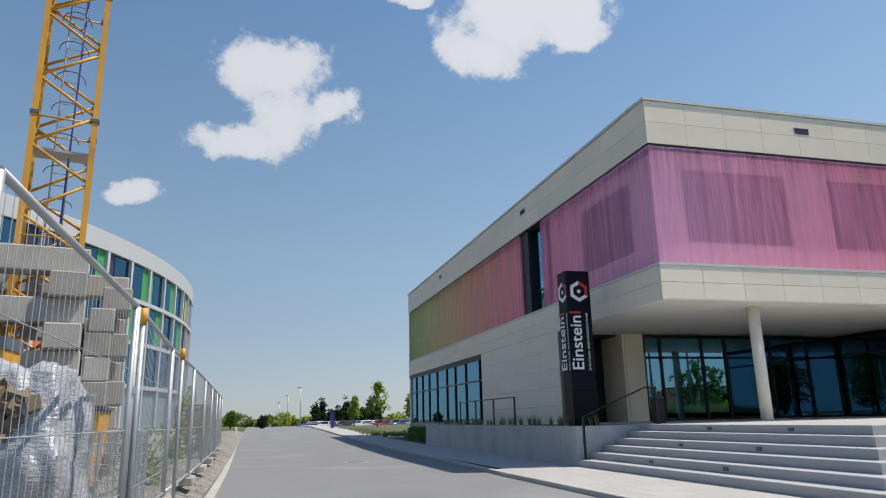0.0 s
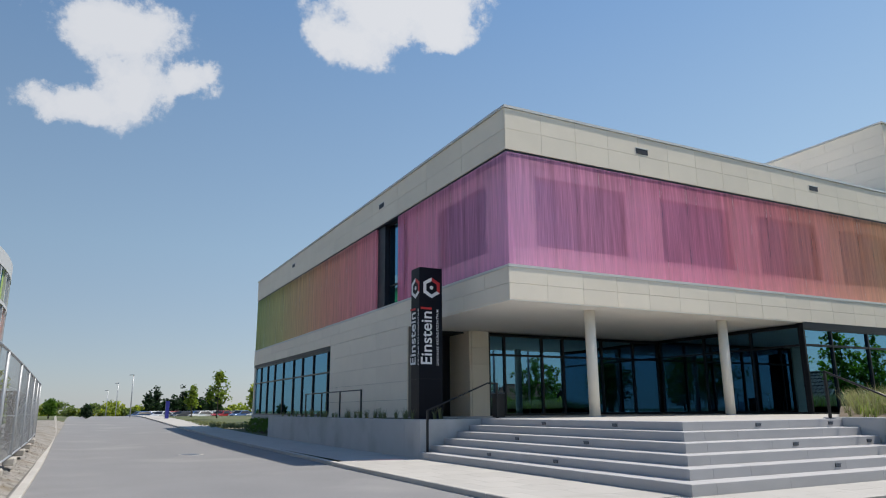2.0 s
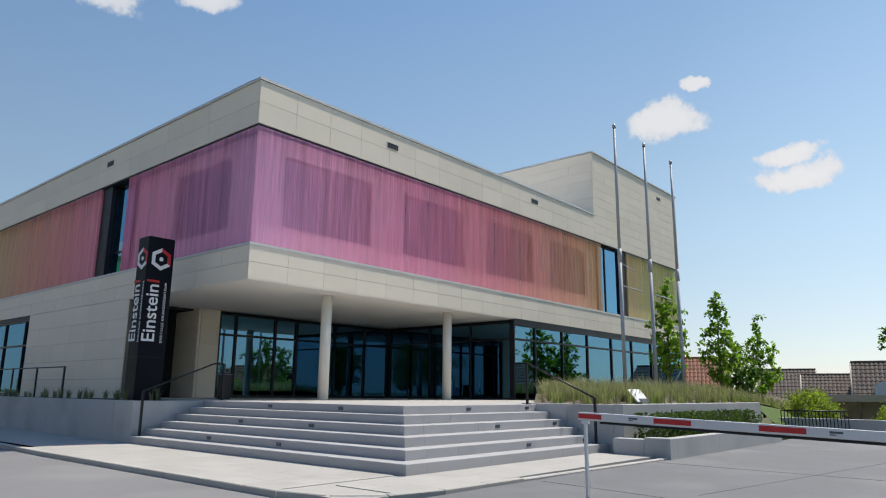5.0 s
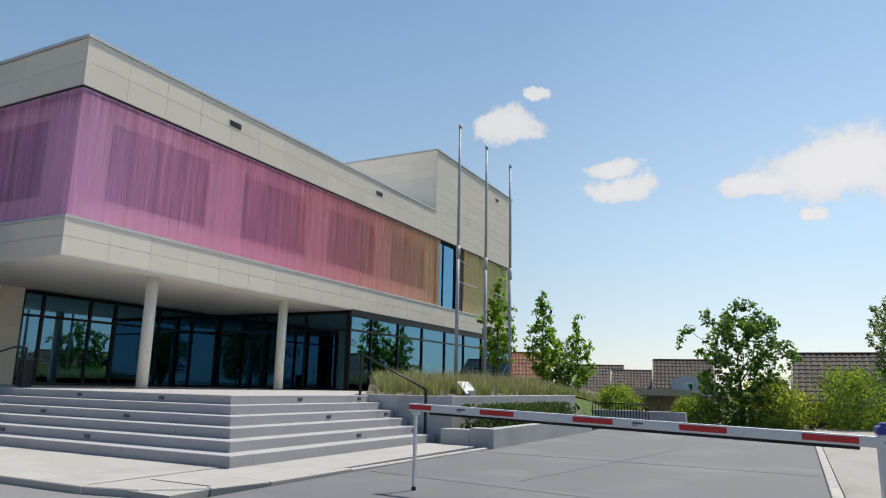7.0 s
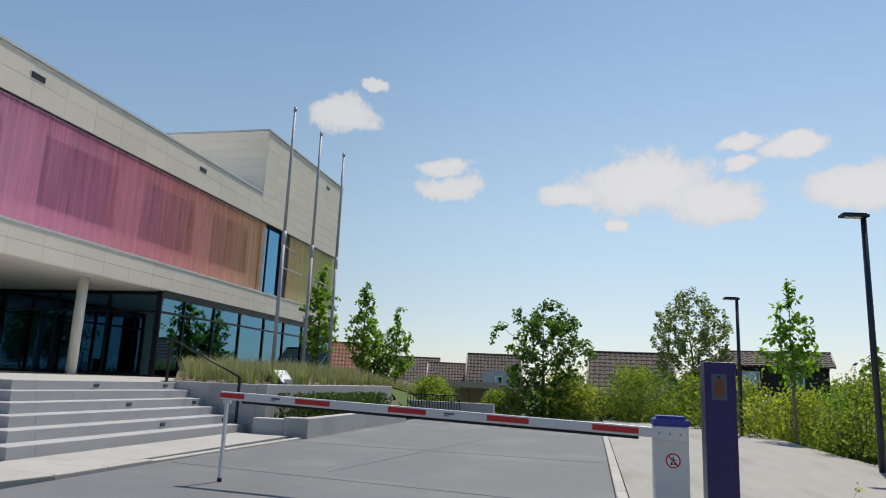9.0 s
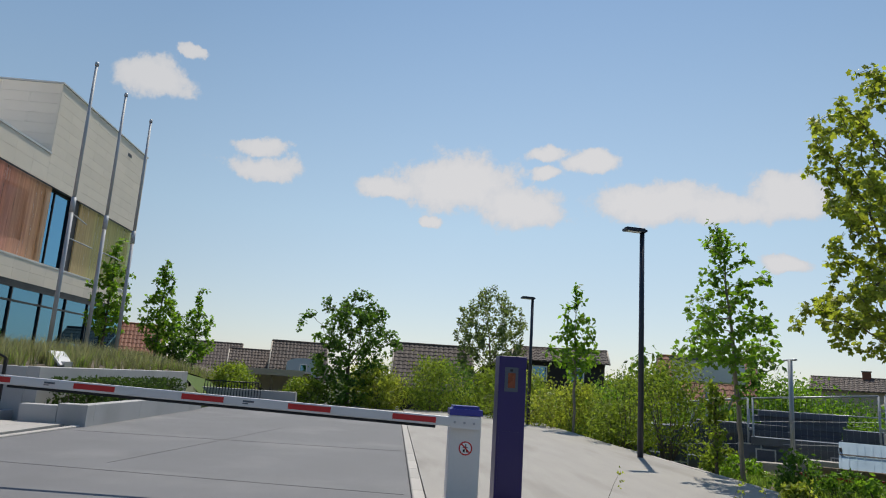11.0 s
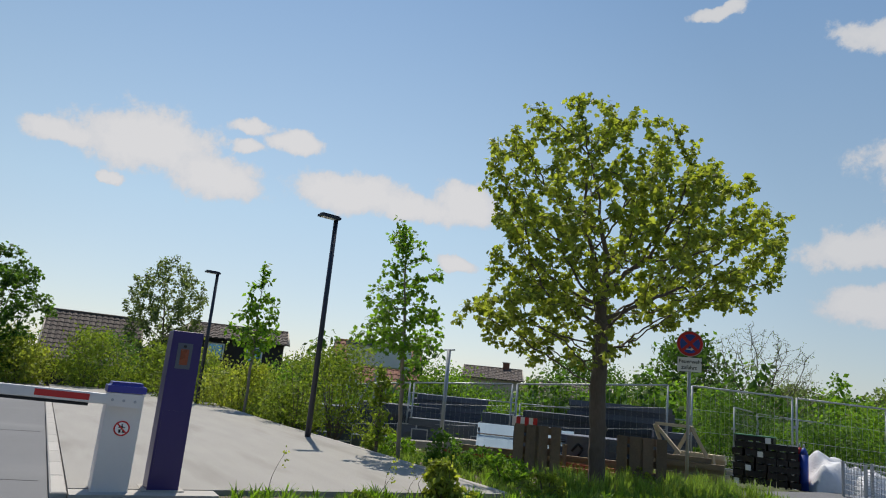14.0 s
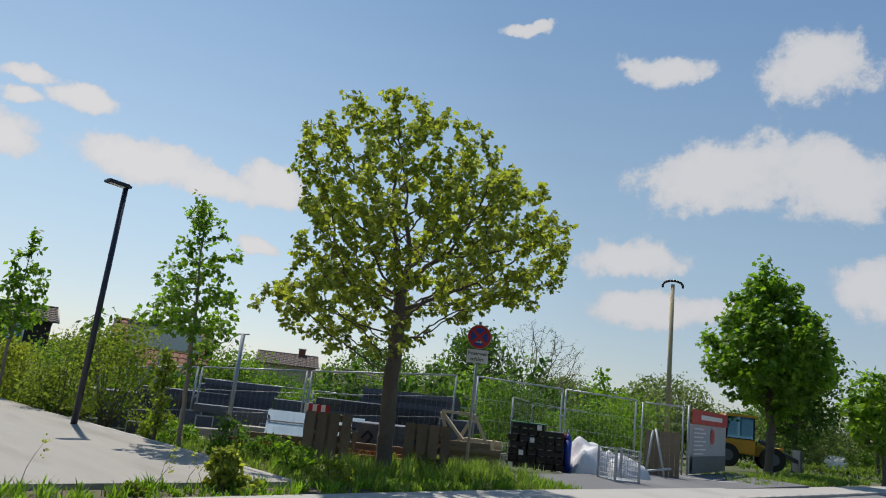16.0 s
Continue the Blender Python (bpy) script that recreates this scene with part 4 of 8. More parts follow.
for face in (0, 1):
    # a frame on each visible face: x to the face's right, y up
    basis = pose(0, -TD / 2 - 0.002, 0, 90, 0, 0) if face == 0 else pose(-TW / 2 - 0.002, 0, 0, 90, 0, -90)
    mark = basis @ Matrix.Translation((0.02, TH - 0.62, 0))
    hexagon_arc(totem, mark, M_SIGNWHITE, 90, 330, 0.32, 0.115, "emblem")
    hexagon_arc(totem, mark, M_SIGNRED, -30, 90, 0.32, 0.115, "emblem_accent")
    bm = bmesh.new()
    bmesh.ops.create_cone(bm, cap_ends=True, segments=20, radius1=0.06, radius2=0.06, depth=0.004)
    part("emblem_dot", bm, M_SIGNWHITE, totem).matrix_local = mark
    up = basis @ Matrix.Translation((0.02, 1.62, 0)) @ pose(0, 0, 0, 0, 0, 90)
    lettering("Einstein", 0.52, M_SIGNWHITE, totem, up)
    lettering("1", 0.52, M_SIGNRED, totem, up @ Matrix.Translation((1.57, 0, 0)))
    lettering("DIGITALES GRÜNDERZENTRUM", 0.098, M_SIGNWHITE, totem, basis @ Matrix.Translation((0.25, 1.62, 0)) @ pose(0, 0, 0, 0, 0, 90), space=1.25)

litter_bin = thing("litter_bin", (11.6, 18.6, FLOOR), "slim black bin on the terrace", "bin")
bm = bmesh.new()
box(bm, -0.16, 0.16, -0.12, 0.12, 0, 0.72)
soften(bm, 0.012)
part("body", bm, M_BLACKMETAL, litter_bin)
part("lid", one_box(-0.17, 0.17, -0.13, 0.13, 0.722, 0.745), M_STEELDARK, litter_bin)

for k, (px, py) in enumerate(((21.8, 10.6), (24.3, 10.6), (26.9, 10.6))):
    fp = thing("flagpole", (px, py, 1.0), "tall bare aluminium flagpole in the grass bed", "flagpole", "flagpoles")
    tubepart("shaft", (0, 0, 0), (0, 0, 5.2), 0.066, M_POLE, fp, r1=0.062, sides=16)
    tubepart("upper_shaft", (0, 0, 5.2), (0, 0, 9.75), 0.055, M_POLE, fp, r1=0.045, sides=16)
    tubepart("sleeve", (0, 0, 4.75), (0, 0, 5.25), 0.078, M_POLE, fp, sides=16)
    tubepart("finial", (0, 0, 9.752), (0, 0, 9.88), 0.06, M_GALV, fp, sides=16)
    if k < 2:
        tubepart("banner_arm", (0.06, 0, 3.95), (1.55, -0.1, 3.9), 0.02, M_POLE, fp)
tubepart("banner_arm", (0.06, 0, 4.75), (1.0, -0.05, 4.6), 0.02, M_POLE, bpy.data.objects["flagpole"])

info = thing("info_panel", (17.15, 7.75, 1.02), "small white slanted information panel", "sign")
part("plate", one_box(-0.36, 0.36, -0.02, 0.02, 0.0, 0.42), M_SIGNWHITE, info).matrix_local = pose(0, 0.1, 0.04, -42, 0, 0)
part("foot", one_box(-0.2, 0.2, 0.05, 0.3, 0, 0.13), M_GALV, info)

# barrier: housing, boom with red fields, end support; then the ticket pillar
BOX = (7.55, -0.78)
TIP = (8.12, 4.49)
barrier = thing("barrier", (*BOX, -0.02), "white boom barrier with red fields and a blue capped housing", "barrier")
bm = bmesh.new()
box(bm, -0.16, 0.16, -0.165, 0.165, 0, 0.93)
soften(bm, 0.012)
housing = part("housing", bm, M_BARWHITE, barrier)
bm = bmesh.new()
box(bm, -0.165, 0.165, -0.175, 0.175, 0.932, 1.03)
bmesh.ops.bevel(bm, geom=[e for e in bm.edges if all(v.co.z > 1.0 for v in e.verts)], offset=0.035, segments=3, affect="EDGES")
part("cap", bm, M_BLUECAP, barrier, "dark blue lid")
part("plinth", one_box(-0.3, 0.3, -1.0, 0.34, -0.03, 0.012), M_KERB, barrier, "pale concrete base")


def disc(bm, r, depth, seg=32):
    bmesh.ops.create_cone(bm, cap_ends=True, segments=seg, radius1=r, radius2=r, depth=depth)


facing = pose(-0.163, -0.01, 0.60, 90, 0, -90)
bm = bmesh.new()
disc(bm, 0.072, 0.004)
part("prohibition_ring", bm, M_SIGNRED, barrier, "round no-walking mark").matrix_local = facing
bm = bmesh.new()
disc(bm, 0.058, 0.004)
ring_in = part("prohibition_field", bm, M_SIGNWHITE, barrier)
ring_in.matrix_local = facing @ Matrix.Translation((0, 0, 0.002))
part("prohibition_bar", one_box(-0.06, 0.06, -0.007, 0.007, -0.001, 0.005), M_SIGNRED, barrier).matrix_local = facing @ pose(0, 0, 0.002, 0, 0, -45)
bm = bmesh.new()
for d in ((-0.008, 0.008, -0.012, 0.024), (-0.026, -0.006, -0.040, -0.010), (0.006, 0.026, -0.040, -0.010), (-0.03, 0.03, 0.004, 0.012), (-0.007, 0.007, 0.028, 0.042)):
    box(bm, d[0], d[1], d[2], d[3], -0.001, 0.0045)
part("prohibition_symbol", bm, M_BLACKMETAL, barrier).matrix_local = facing @ Matrix.Translation((0, 0, 0.002))

dx, dy = TIP[0] - BOX[0], TIP[1] - BOX[1]
LEN = math.hypot(dx, dy)
along = Matrix.Translation((-0.02, 0, 0.0)) @ pose(0, 0, 0, 0, 0, math.degrees(math.atan2(dy, dx)))
DROP = math.degrees(math.atan2(0.135, LEN))
boom_m = along @ Matrix.Translation((0, 0.18, 0.862)) @ pose(0, 0, 0, 0, -DROP, 0)
bm = bmesh.new()
box(bm, -0.12, LEN, -0.02, 0.02, -0.05, 0.05)
soften(bm, 0.012)
boom = part("boom", bm, M_BARWHITE, barrier)
boom.matrix_local = boom_m
part("edge_strip", one_box(0.3, LEN - 0.32, -0.012, 0.012, -0.078, -0.051), M_RUBBER, barrier, "black rubber strip").matrix_local = boom_m
for s in (0.30, 1.42, 2.58, 3.78, 4.95):
    e = min(s + 0.46, LEN - 0.005)
    part("red_field", one_box(s, e, 0.021, 0.0225, -0.026, 0.032), M_SIGNRED, barrier).matrix_local = boom_m
for s in (2.25, 4.45):
    bm = bmesh.new()
    box(bm, s, s + 0.12, 0.021, 0.0225, 0.0, 0.02)
    box(bm, s + 0.06, s + 0.12, 0.021, 0.0225, -0.018, -0.008)
    part("maker_mark", bm, M_STEELDARK, barrier).matrix_local = boom_m
part("clamp", one_box(-0.16, 0.14, 0.022, 0.034, -0.06, 0.06), M_BARWHITE, barrier).matrix_local = boom_m
for s in (-0.1, 0.0, 0.1):
    bm = bmesh.new()
    disc(bm, 0.014, 0.012, 8)
    part("bolt", bm, M_GALV, barrier).matrix_local = boom_m @ pose(s, 0.04, 0, 90, 0, 0)
rest = along @ Matrix.Translation((LEN - 0.1, 0.18, 0))
part("support_leg", one_box(-0.018, 0.018, -0.018, 0.018, 0.02, 0.90), M_BARWHITE, barrier).matrix_local = rest
part("support_head", one_box(-0.05, 0.05, -0.02, 0.02, 0.90, 0.94), M_BARWHITE, barrier).matrix_local = rest
tubepart("support_foot", (0, 0, -0.025), (0, 0, 0.02), 0.028, M_RUBBER, barrier, sides=12).matrix_local = rest

pillar = thing("ticket_pillar", (7.62, -1.27, -0.01), "dark purple ticket pillar with a small amber display", "ticket machine")
bm = bmesh.new()
box(bm, -0.15, 0.15, -0.15, 0.15, 0, 1.58)
soften(bm, 0.01)
part("body", bm, M_PURPLE, pillar)
part("display_frame", one_box(-0.156, -0.149, -0.06, 0.085, 1.20, 1.46), M_STEELDARK, pillar)
part("display", one_box(-0.158, -0.1555, -0.03, 0.05, 1.24, 1.40), M_AMBER, pillar, "amber lit display")
part("lens", one_box(-0.158, -0.1555, 0.0, 0.03, 1.415, 1.44), M_BLACKMETAL, pillar)
part("service_door", one_box(-0.154, -0.149, -0.125, 0.125, 0.14, 0.78), M_PURPLE, pillar)
part("base_plate", one_box(-0.2, 0.2, -0.2, 0.2, -0.02, 0.014), M_KERB, pillar)

# ---------------------------------------------------------------- facade panels
panel_meshes = {}


def panel(dx_, dy_, dz_, x, y, z, parent=None):
    key = (round(dx_, 3), round(dy_, 3), round(dz_, 3))
    if key not in panel_meshes:
        panel_meshes[key] = mesh_of("panel", one_box(0, key[0], 0, key[1], 0, key[2]), M_PANEL)
    ob = new("panel", panel_meshes[key])
    ob.parent = parent or building
    ob.matrix_parent_inverse = INV
    ob.location = (x, y, z)


def clad(axis, fixed, a0, a1, z0, z1, row, col, stagger=0.0):
    gap = 0.009
    n = max(1, round((z1 - z0) / row))
    h = (z1 - z0) / n
    for j in range(n):
        for a, b in runs(a0, a1, col, stagger * (j % 2)):
            if axis == "y":
                panel(b - a - gap, 0.04, h - gap, a + gap / 2, fixed, z0 + j * h + gap / 2)
            else:
                panel(0.04, b - a - gap, h - gap, fixed, a + gap / 2, z0 + j * h + gap / 2)


clad("y", Y0, X0, TX0, HEAD + 0.035, TOP - 0.03, 0.66, 1.3, 0)
clad("x", X0, Y0 + 0.042, YN, HEAD + 0.035, TOP - 0.03, 0.66, 2.6, 0)
clad("y", Y0, X0, XE, SOFFIT, LEDGE - 0.03, 0.47, 1.3, 0)
clad("x", X0, Y0 + 0.042, YN, SOFFIT, LEDGE - 0.03, 0.47, 2.6, 1.3)
clad("y", Y0, TX0, XE, HEAD + 0.035, TTOP - 0.03, 0.47, 2.6, 1.3)
clad("x", TX0, Y0 + 0.042, Y0 + 12, TOP - 0.05, TTOP - 0.03, 0.47, 2.6, 1.3)
clad("x", X0, 22.6, LW[0], FLOOR - 0.06, SOFFIT - 0.004, 0.64, 3.0, 1.5)
clad("y", RY - 0.062, 13.12, 13.88, FLOOR, SOFFIT - 0.04, 0.64, 1.33)
clad("x", 13.04, RY - 0.02, RY + 1.6, FLOOR, SOFFIT - 0.04, 0.64, 2.0)
for a in (15.4, 24.2):
    bpart("overflow", one_box(a, a + 0.5, Y0 - 0.012, Y0 + 0.02, 9.38, 9.56), M_BLACKREVEAL, "dark overflow slot in the parapet")
    bpart("overflow_lip", one_box(a - 0.03, a + 0.53, Y0 - 0.02, Y0 + 0.02, 9.562, 9.59), M_COPING)
bpart("overflow", one_box(37.6, 38.1, Y0 - 0.012, Y0 + 0.02, 12.5, 12.68), M_BLACKREVEAL)
for a in (25.0, 38.4):
    bpart("overflow", one_box(X0 - 0.012, X0 + 0.02, a, a + 0.5, 9.38, 9.56), M_BLACKREVEAL)
    bpart("overflow_lip", one_box(X0 - 0.02, X0 + 0.02, a - 0.03, a + 0.53, 9.562, 9.59), M_COPING)

# ---------------------------------------------------------------- plants
def rnd(a, b):
    return random.uniform(a, b)


def leaf_cloud(centres, per, spread, size, flat=0.35):
    """Leaves as folded four-cornered blades scattered round the centres."""
    rng = np.random.RandomState(random.randrange(10 ** 6))
    c = np.repeat(np.array(centres, float), per, axis=0)
    n = len(c)
    p = c + rng.normal(0, 1, (n, 3)) * np.array((spread, spread, spread * 0.8))
    a = rng.normal(0, 1, (n, 3))
    a /= np.linalg.norm(a, axis=1)[:, None]
    b = np.cross(a, rng.normal(0, 1, (n, 3)))
    b /= np.linalg.norm(b, axis=1)[:, None] + 1e-9
    k = np.cross(a, b)
    s = size * rng.uniform(0.6, 1.35, (n, 1))
    v = np.stack([p - a * s, p + b * s * 0.62 + k * s * flat * 0.5, p + a * s * 1.05 + k * s * flat * -0.3, p - b * s * 0.62 + k * s * flat * 0.5], 1).reshape(-1, 3)
    i = np.arange(n) * 4
    f = np.concatenate([np.stack([i, i + 1, i + 2], 1), np.stack([i, i + 2, i + 3], 1)])
    return v, f


def numpy_mesh(name, v, f, mat, parent=None):
    me = bpy.data.meshes.new(name)
    me.from_pydata(v.tolist(), [], f.tolist())
    me.materials.append(mat)
    ob = new(name, me)
    ob.parent = parent
    return ob


def tree(label, x, y, height, base, radius, mat, leaf=0.09, clumps=160, per=26, trunk=0.10, profile="round", z=None, name="tree", limbs=16, spread=None, rise=0.55, group="", sparse=0.0, seed=1):
    random.seed(seed)
    z = lie(x, y) - 0.1 if z is None else z
    t = thing(name, (x, y, z), label, "tree", group)
    wood = bmesh.new()
    pts, p = [Vector((0, 0, 0))], Vector((0, 0, 0))
    stages = 9
    for k in range(stages):
        p = p + Vector((rnd(-0.02, 0.02) * height * 0.3, rnd(-0.02, 0.02) * height * 0.3, height * 0.93 / stages))
        pts.append(p.copy())
    rad = lambda q: trunk * (1 - q) ** 0.8 + 0.012
    for k in range(stages):
        tube(wood, pts[k], pts[k + 1], rad(k / stages) * (1.3 if k == 0 else 1), rad((k + 1) / stages), 12)

    def trunk_at(h):
        f = min(stages - 0.001, max(0, h / (height * 0.93) * stages))
        k = int(f)
        return pts[k].lerp(pts[k + 1], f - k)

    def reach(q):
        """Crown radius at a share q of the crown's height."""
        if profile == "cone":
            return radius * (1.05 - q) ** 0.75
        if profile == "column":
            return radius * (0.55 + 0.45 * math.sin(math.pi * (0.15 + 0.8 * q)))
        if profile == "ball":
            return radius * math.sqrt(max(0.05, 1 - (2 * q - 0.9) ** 2))
        return radius * max(0.18, math.sin(math.pi * (0.20 + 0.72 * q)) ** 0.7)

    tips = []
    golden = 2.4
    for k in range(limbs):
        q = (k + 0.5) / limbs
        h0 = base * 0.92 + (height * 0.86 - base * 0.92) * q ** 1.1
        ang = k * golden + rnd(-0.4, 0.4)
        r = reach(q) * rnd(0.8, 1.1)
        a = trunk_at(h0)
        d = Vector((math.cos(ang), math.sin(ang), 0))
        mid = a + d * r * 0.5 + Vector((0, 0, r * rise * rnd(0.35, 0.6)))
        end = a + d * r * rnd(0.85, 1.0) + Vector((0, 0, r * rise * rnd(0.8, 1.2)))
        end.z = min(end.z, height * 0.985)
        lr = max(0.012, rad(h0 / height) * 0.5)
        tube(wood, a, mid, lr, lr * 0.65, 6)
        tube(wood, mid, end, lr * 0.65, 0.006, 6)
        tips += [end, mid.lerp(end, 0.5)]
        for j in range(7):
            s = a.lerp(mid, rnd(0.3, 1)) if j < 3 else mid.lerp(end, rnd(0.0, 0.9))
            off_ = Vector((rnd(-1, 1), rnd(-1, 1), rnd(-0.25, 0.9))) * r * rnd(0.25, 0.42)
            tube(wood, s, s + off_, lr * 0.35, 0.004, 4)
            tips.append(s + off_)
            tips.append(s + off_ * 0.6)
    tips.append(trunk_at(height * 0.93) + Vector((0, 0, 0.05 * height)))
    part("trunk", wood, M_BARK, t)
    random.shuffle(tips)
    cl = []
    sp = spread or radius * 0.12
    for k in range(clumps):
        tip = tips[k % len(tips)]
        if random.random() < sparse:
            continue
        cl.append(tuple(tip + Vector((rnd(-1, 1), rnd(-1, 1), rnd(-0.8, 0.8))) * sp * 1.2))
    v, f = leaf_cloud(cl, per, sp, leaf)
    numpy_mesh("crown", v, f, mat, t)
    return t


LOBES = ((180, 0.12), (-125, 0.58), (-92, 0.52), (-55, 0.88), (-28, 0.66), (0, 1.0), (28, 0.66), (55, 0.88), (92, 0.52), (125, 0.58))


def leaf_fans(rng, at_, size, palmate, reach_):
    """Leaves on stalks round the given places: five-lobed fans, or plain folded blades."""
    n = len(at_)
    off_ = rng.normal(0, 1, (n, 3))
    off_ /= np.linalg.norm(off_, axis=1)[:, None]
    p = at_ + off_ * rng.uniform(0.2, 1.0, (n, 1)) * reach_
    a = off_ * 0.9 + rng.normal(0, 0.35, (n, 3)) + np.array((0, 0, -0.35))
    a /= np.linalg.norm(a, axis=1)[:, None]
    up = rng.normal(0, 0.55, (n, 3)) + np.array((0, 0, 0.9))
    b = np.cross(up, a)
    b /= np.linalg.norm(b, axis=1)[:, None] + 1e-9
    k = np.cross(a, b)
    s = size * rng.uniform(0.65, 1.25, (n, 1))
    if not palmate:
        v = np.stack([p - a * s * 0.8, p + b * s * 0.62 - k * s * 0.12, p + a * s - k * s * 0.2, p - b * s * 0.62 - k * s * 0.12], 1).reshape(-1, 3)
        i = np.arange(n) * 4
        return v, np.concatenate([np.stack([i, i + 1, i + 2], 1), np.stack([i, i + 2, i + 3], 1)])
    ring = [p]
    for deg, r in LOBES:
        c_, s_ = math.cos(radians(deg)) * r, math.sin(radians(deg)) * r
        ring.append(p + a * s * c_ + b * s * s_ - k * s * 0.30 * r * r)
    m = len(ring)
    v = np.stack(ring, 1).reshape(-1, 3)
    i = np.arange(n) * m
    return v, np.concatenate([np.stack([i, i + 1 + j, i + 1 + (j + 1) % (m - 1)], 1) for j in range(m - 1)])


def grown_tree(label, x, y, rows, mat, z=None, trunk=0.1, points=500, step=0.14, leaf=0.06, per=6, palmate=False, side=0.0, fork=0.6,
               lean=(0, 0), seed=1, group="", name="tree", rough=0.35, shell=0.45, tip=0.004, stalk=1.6, bark=None, climb=0.12):
    """A tree whose limbs grow step by step towards free room in its crown. rows: height, reach to one side and to the other."""
    rng = np.random.RandomState(seed)
    z = lie(x, y) - 0.1 if z is None else z
    t = thing(name, (x, y, z), label, "tree", group)
    hs = [r[0] for r in rows]
    h0, h1 = hs[0], hs[-1]
    size = max(max(r[1:]) for r in rows)
    free = []
    while len(free) < points:
        h, ang = rng.uniform(h0, h1), rng.uniform(0, 2 * math.pi)
        near, away = np.interp(h, hs, [r[1] for r in rows]), np.interp(h, hs, [r[-1] for r in rows])
        w_ = (1 + math.cos(ang - side)) / 2
        r = near * (1 - w_) + away * w_
        if rng.uniform(0, 1) > (r / size) ** 2 + 0.03:
            continue
        lump = noise.noise(Vector((math.cos(ang) * 1.6, math.sin(ang) * 1.6, h * 3.2 / size + seed * 7.3)))
        r *= (1.0 + rough * lump) * rng.uniform(0, 1) ** shell
        q = (h - h0) / (h1 - h0)
        free.append((math.cos(ang) * r + lean[0] * h / h1, math.sin(ang) * r + lean[1] * h / h1, h + 0.04 * size * rng.normal() * (q < 0.9)))
    free = np.array(free)
    top = h0 + (h1 - h0) * fork
    n0 = max(4, int(top / step))
    wob = np.cumsum(rng.normal(0, 0.012 * step / 0.14, (n0 + 1, 2)), axis=0)
    nodes = [np.array((lean[0] * top * k / n0 / h1 + wob[k][0] - wob[0][0], lean[1] * top * k / n0 / h1 + wob[k][1] - wob[0][1], top * k / n0)) for k in range(n0 + 1)]
    parent = [max(0, k - 1) for k in range(n0 + 1)]
    kids = [1] * n0 + [0]
    dist, near_i = np.full(len(free), 1e9), np.zeros(len(free), int)
    fresh = list(range(n0 + 1))
    for turn in range(160):
        new_p = np.array([nodes[i] for i in fresh])
        for lo in range(0, len(fresh), 400):
            d = np.linalg.norm(free[:, None] - new_p[None, lo:lo + 400], axis=2)
            if turn == 0:      # limbs leave the trunk well below the place they reach for
                d += 1.6 * np.maximum(0, new_p[None, lo:lo + 400, 2] + 0.75 * d - free[:, None, 2])
            j = d.argmin(1)
            d = d[np.arange(len(free)), j]
            better = d < dist
            dist[better], near_i[better] = d[better], np.array(fresh)[lo + j[better]]
        keep = dist > step * 1.5
        free, dist, near_i = free[keep], dist[keep], near_i[keep]
        if not len(free):
            break
        fresh = []
        for i in np.unique(near_i):
            if kids[i] > 4:
                dist[near_i == i] = 1e9
                continue
            way = free[near_i == i] - nodes[i]
            way = (way / np.linalg.norm(way, axis=1)[:, None]).mean(0) + rng.normal(0, 0.16, 3)
            way[2] += climb
            way /= np.linalg.norm(way) + 1e-9
            kids[i] += 1
            fresh.append(len(nodes))
            nodes.append(nodes[i] + way * step)
            parent.append(i)
            kids.append(0)
        if not fresh:
            break
    nodes, parent, kids = np.array(nodes), np.array(parent), np.array(kids)
    n = len(nodes)
    load = np.zeros(n)
    for i in range(n - 1, 0, -1):
        load[i] = max(load[i], 1.0)
        load[parent[i]] += load[i]
    rad = tip * (load / 1.0) ** (math.log(trunk / tip) / math.log(max(load[0], 2)))
    rad[0] *= 1.35
    a, b = nodes[parent[1:]], nodes[1:]
    ra, rb = np.minimum(rad[parent[1:]], rad[1:] * 1.7), rad[1:]
    u = b - a
    u /= np.linalg.norm(u, axis=1)[:, None] + 1e-9
    e1 = np.cross(u, np.where(np.abs(u[:, 2:3]) < 0.9, np.array([[0, 0, 1.0]]), np.array([[1.0, 0, 0]])))
    e1 /= np.linalg.norm(e1, axis=1)[:, None]
    e2 = np.cross(u, e1)
    sides = 7
    v = np.stack([c + (e1 * math.cos(2 * math.pi * k / sides) + e2 * math.sin(2 * math.pi * k / sides)) * r[:, None]
                  for c, r in ((a, ra), (b + u * rb[:, None] * 0.4, rb)) for k in range(sides)], 1).reshape(-1, 3)
    i = np.arange(n - 1) * 2 * sides
    f = np.concatenate([np.stack([i + k, i + (k + 1) % sides, i + sides + (k + 1) % sides, i + sides + k], 1) for k in range(sides)])
    ob = numpy_mesh("trunk", v, f, bark or M_BARK, t)
    ob.data.polygons.foreach_set("use_smooth", np.ones(len(f), bool))
    twigs = nodes[(load <= 4) & (nodes[:, 2] > h0 * 0.8)]
    if per:
        v, f = leaf_fans(rng, np.repeat(twigs, per, axis=0), leaf, palmate, step * stalk * 0.5 + leaf * 0.6)
        numpy_mesh("crown", v, f, mat, t)
    return t


def spot(head, far):
    """The place at a heading in degrees (to the left of north) and a distance from the street corner."""
    return -far * math.sin(radians(head)), far * math.cos(radians(head))


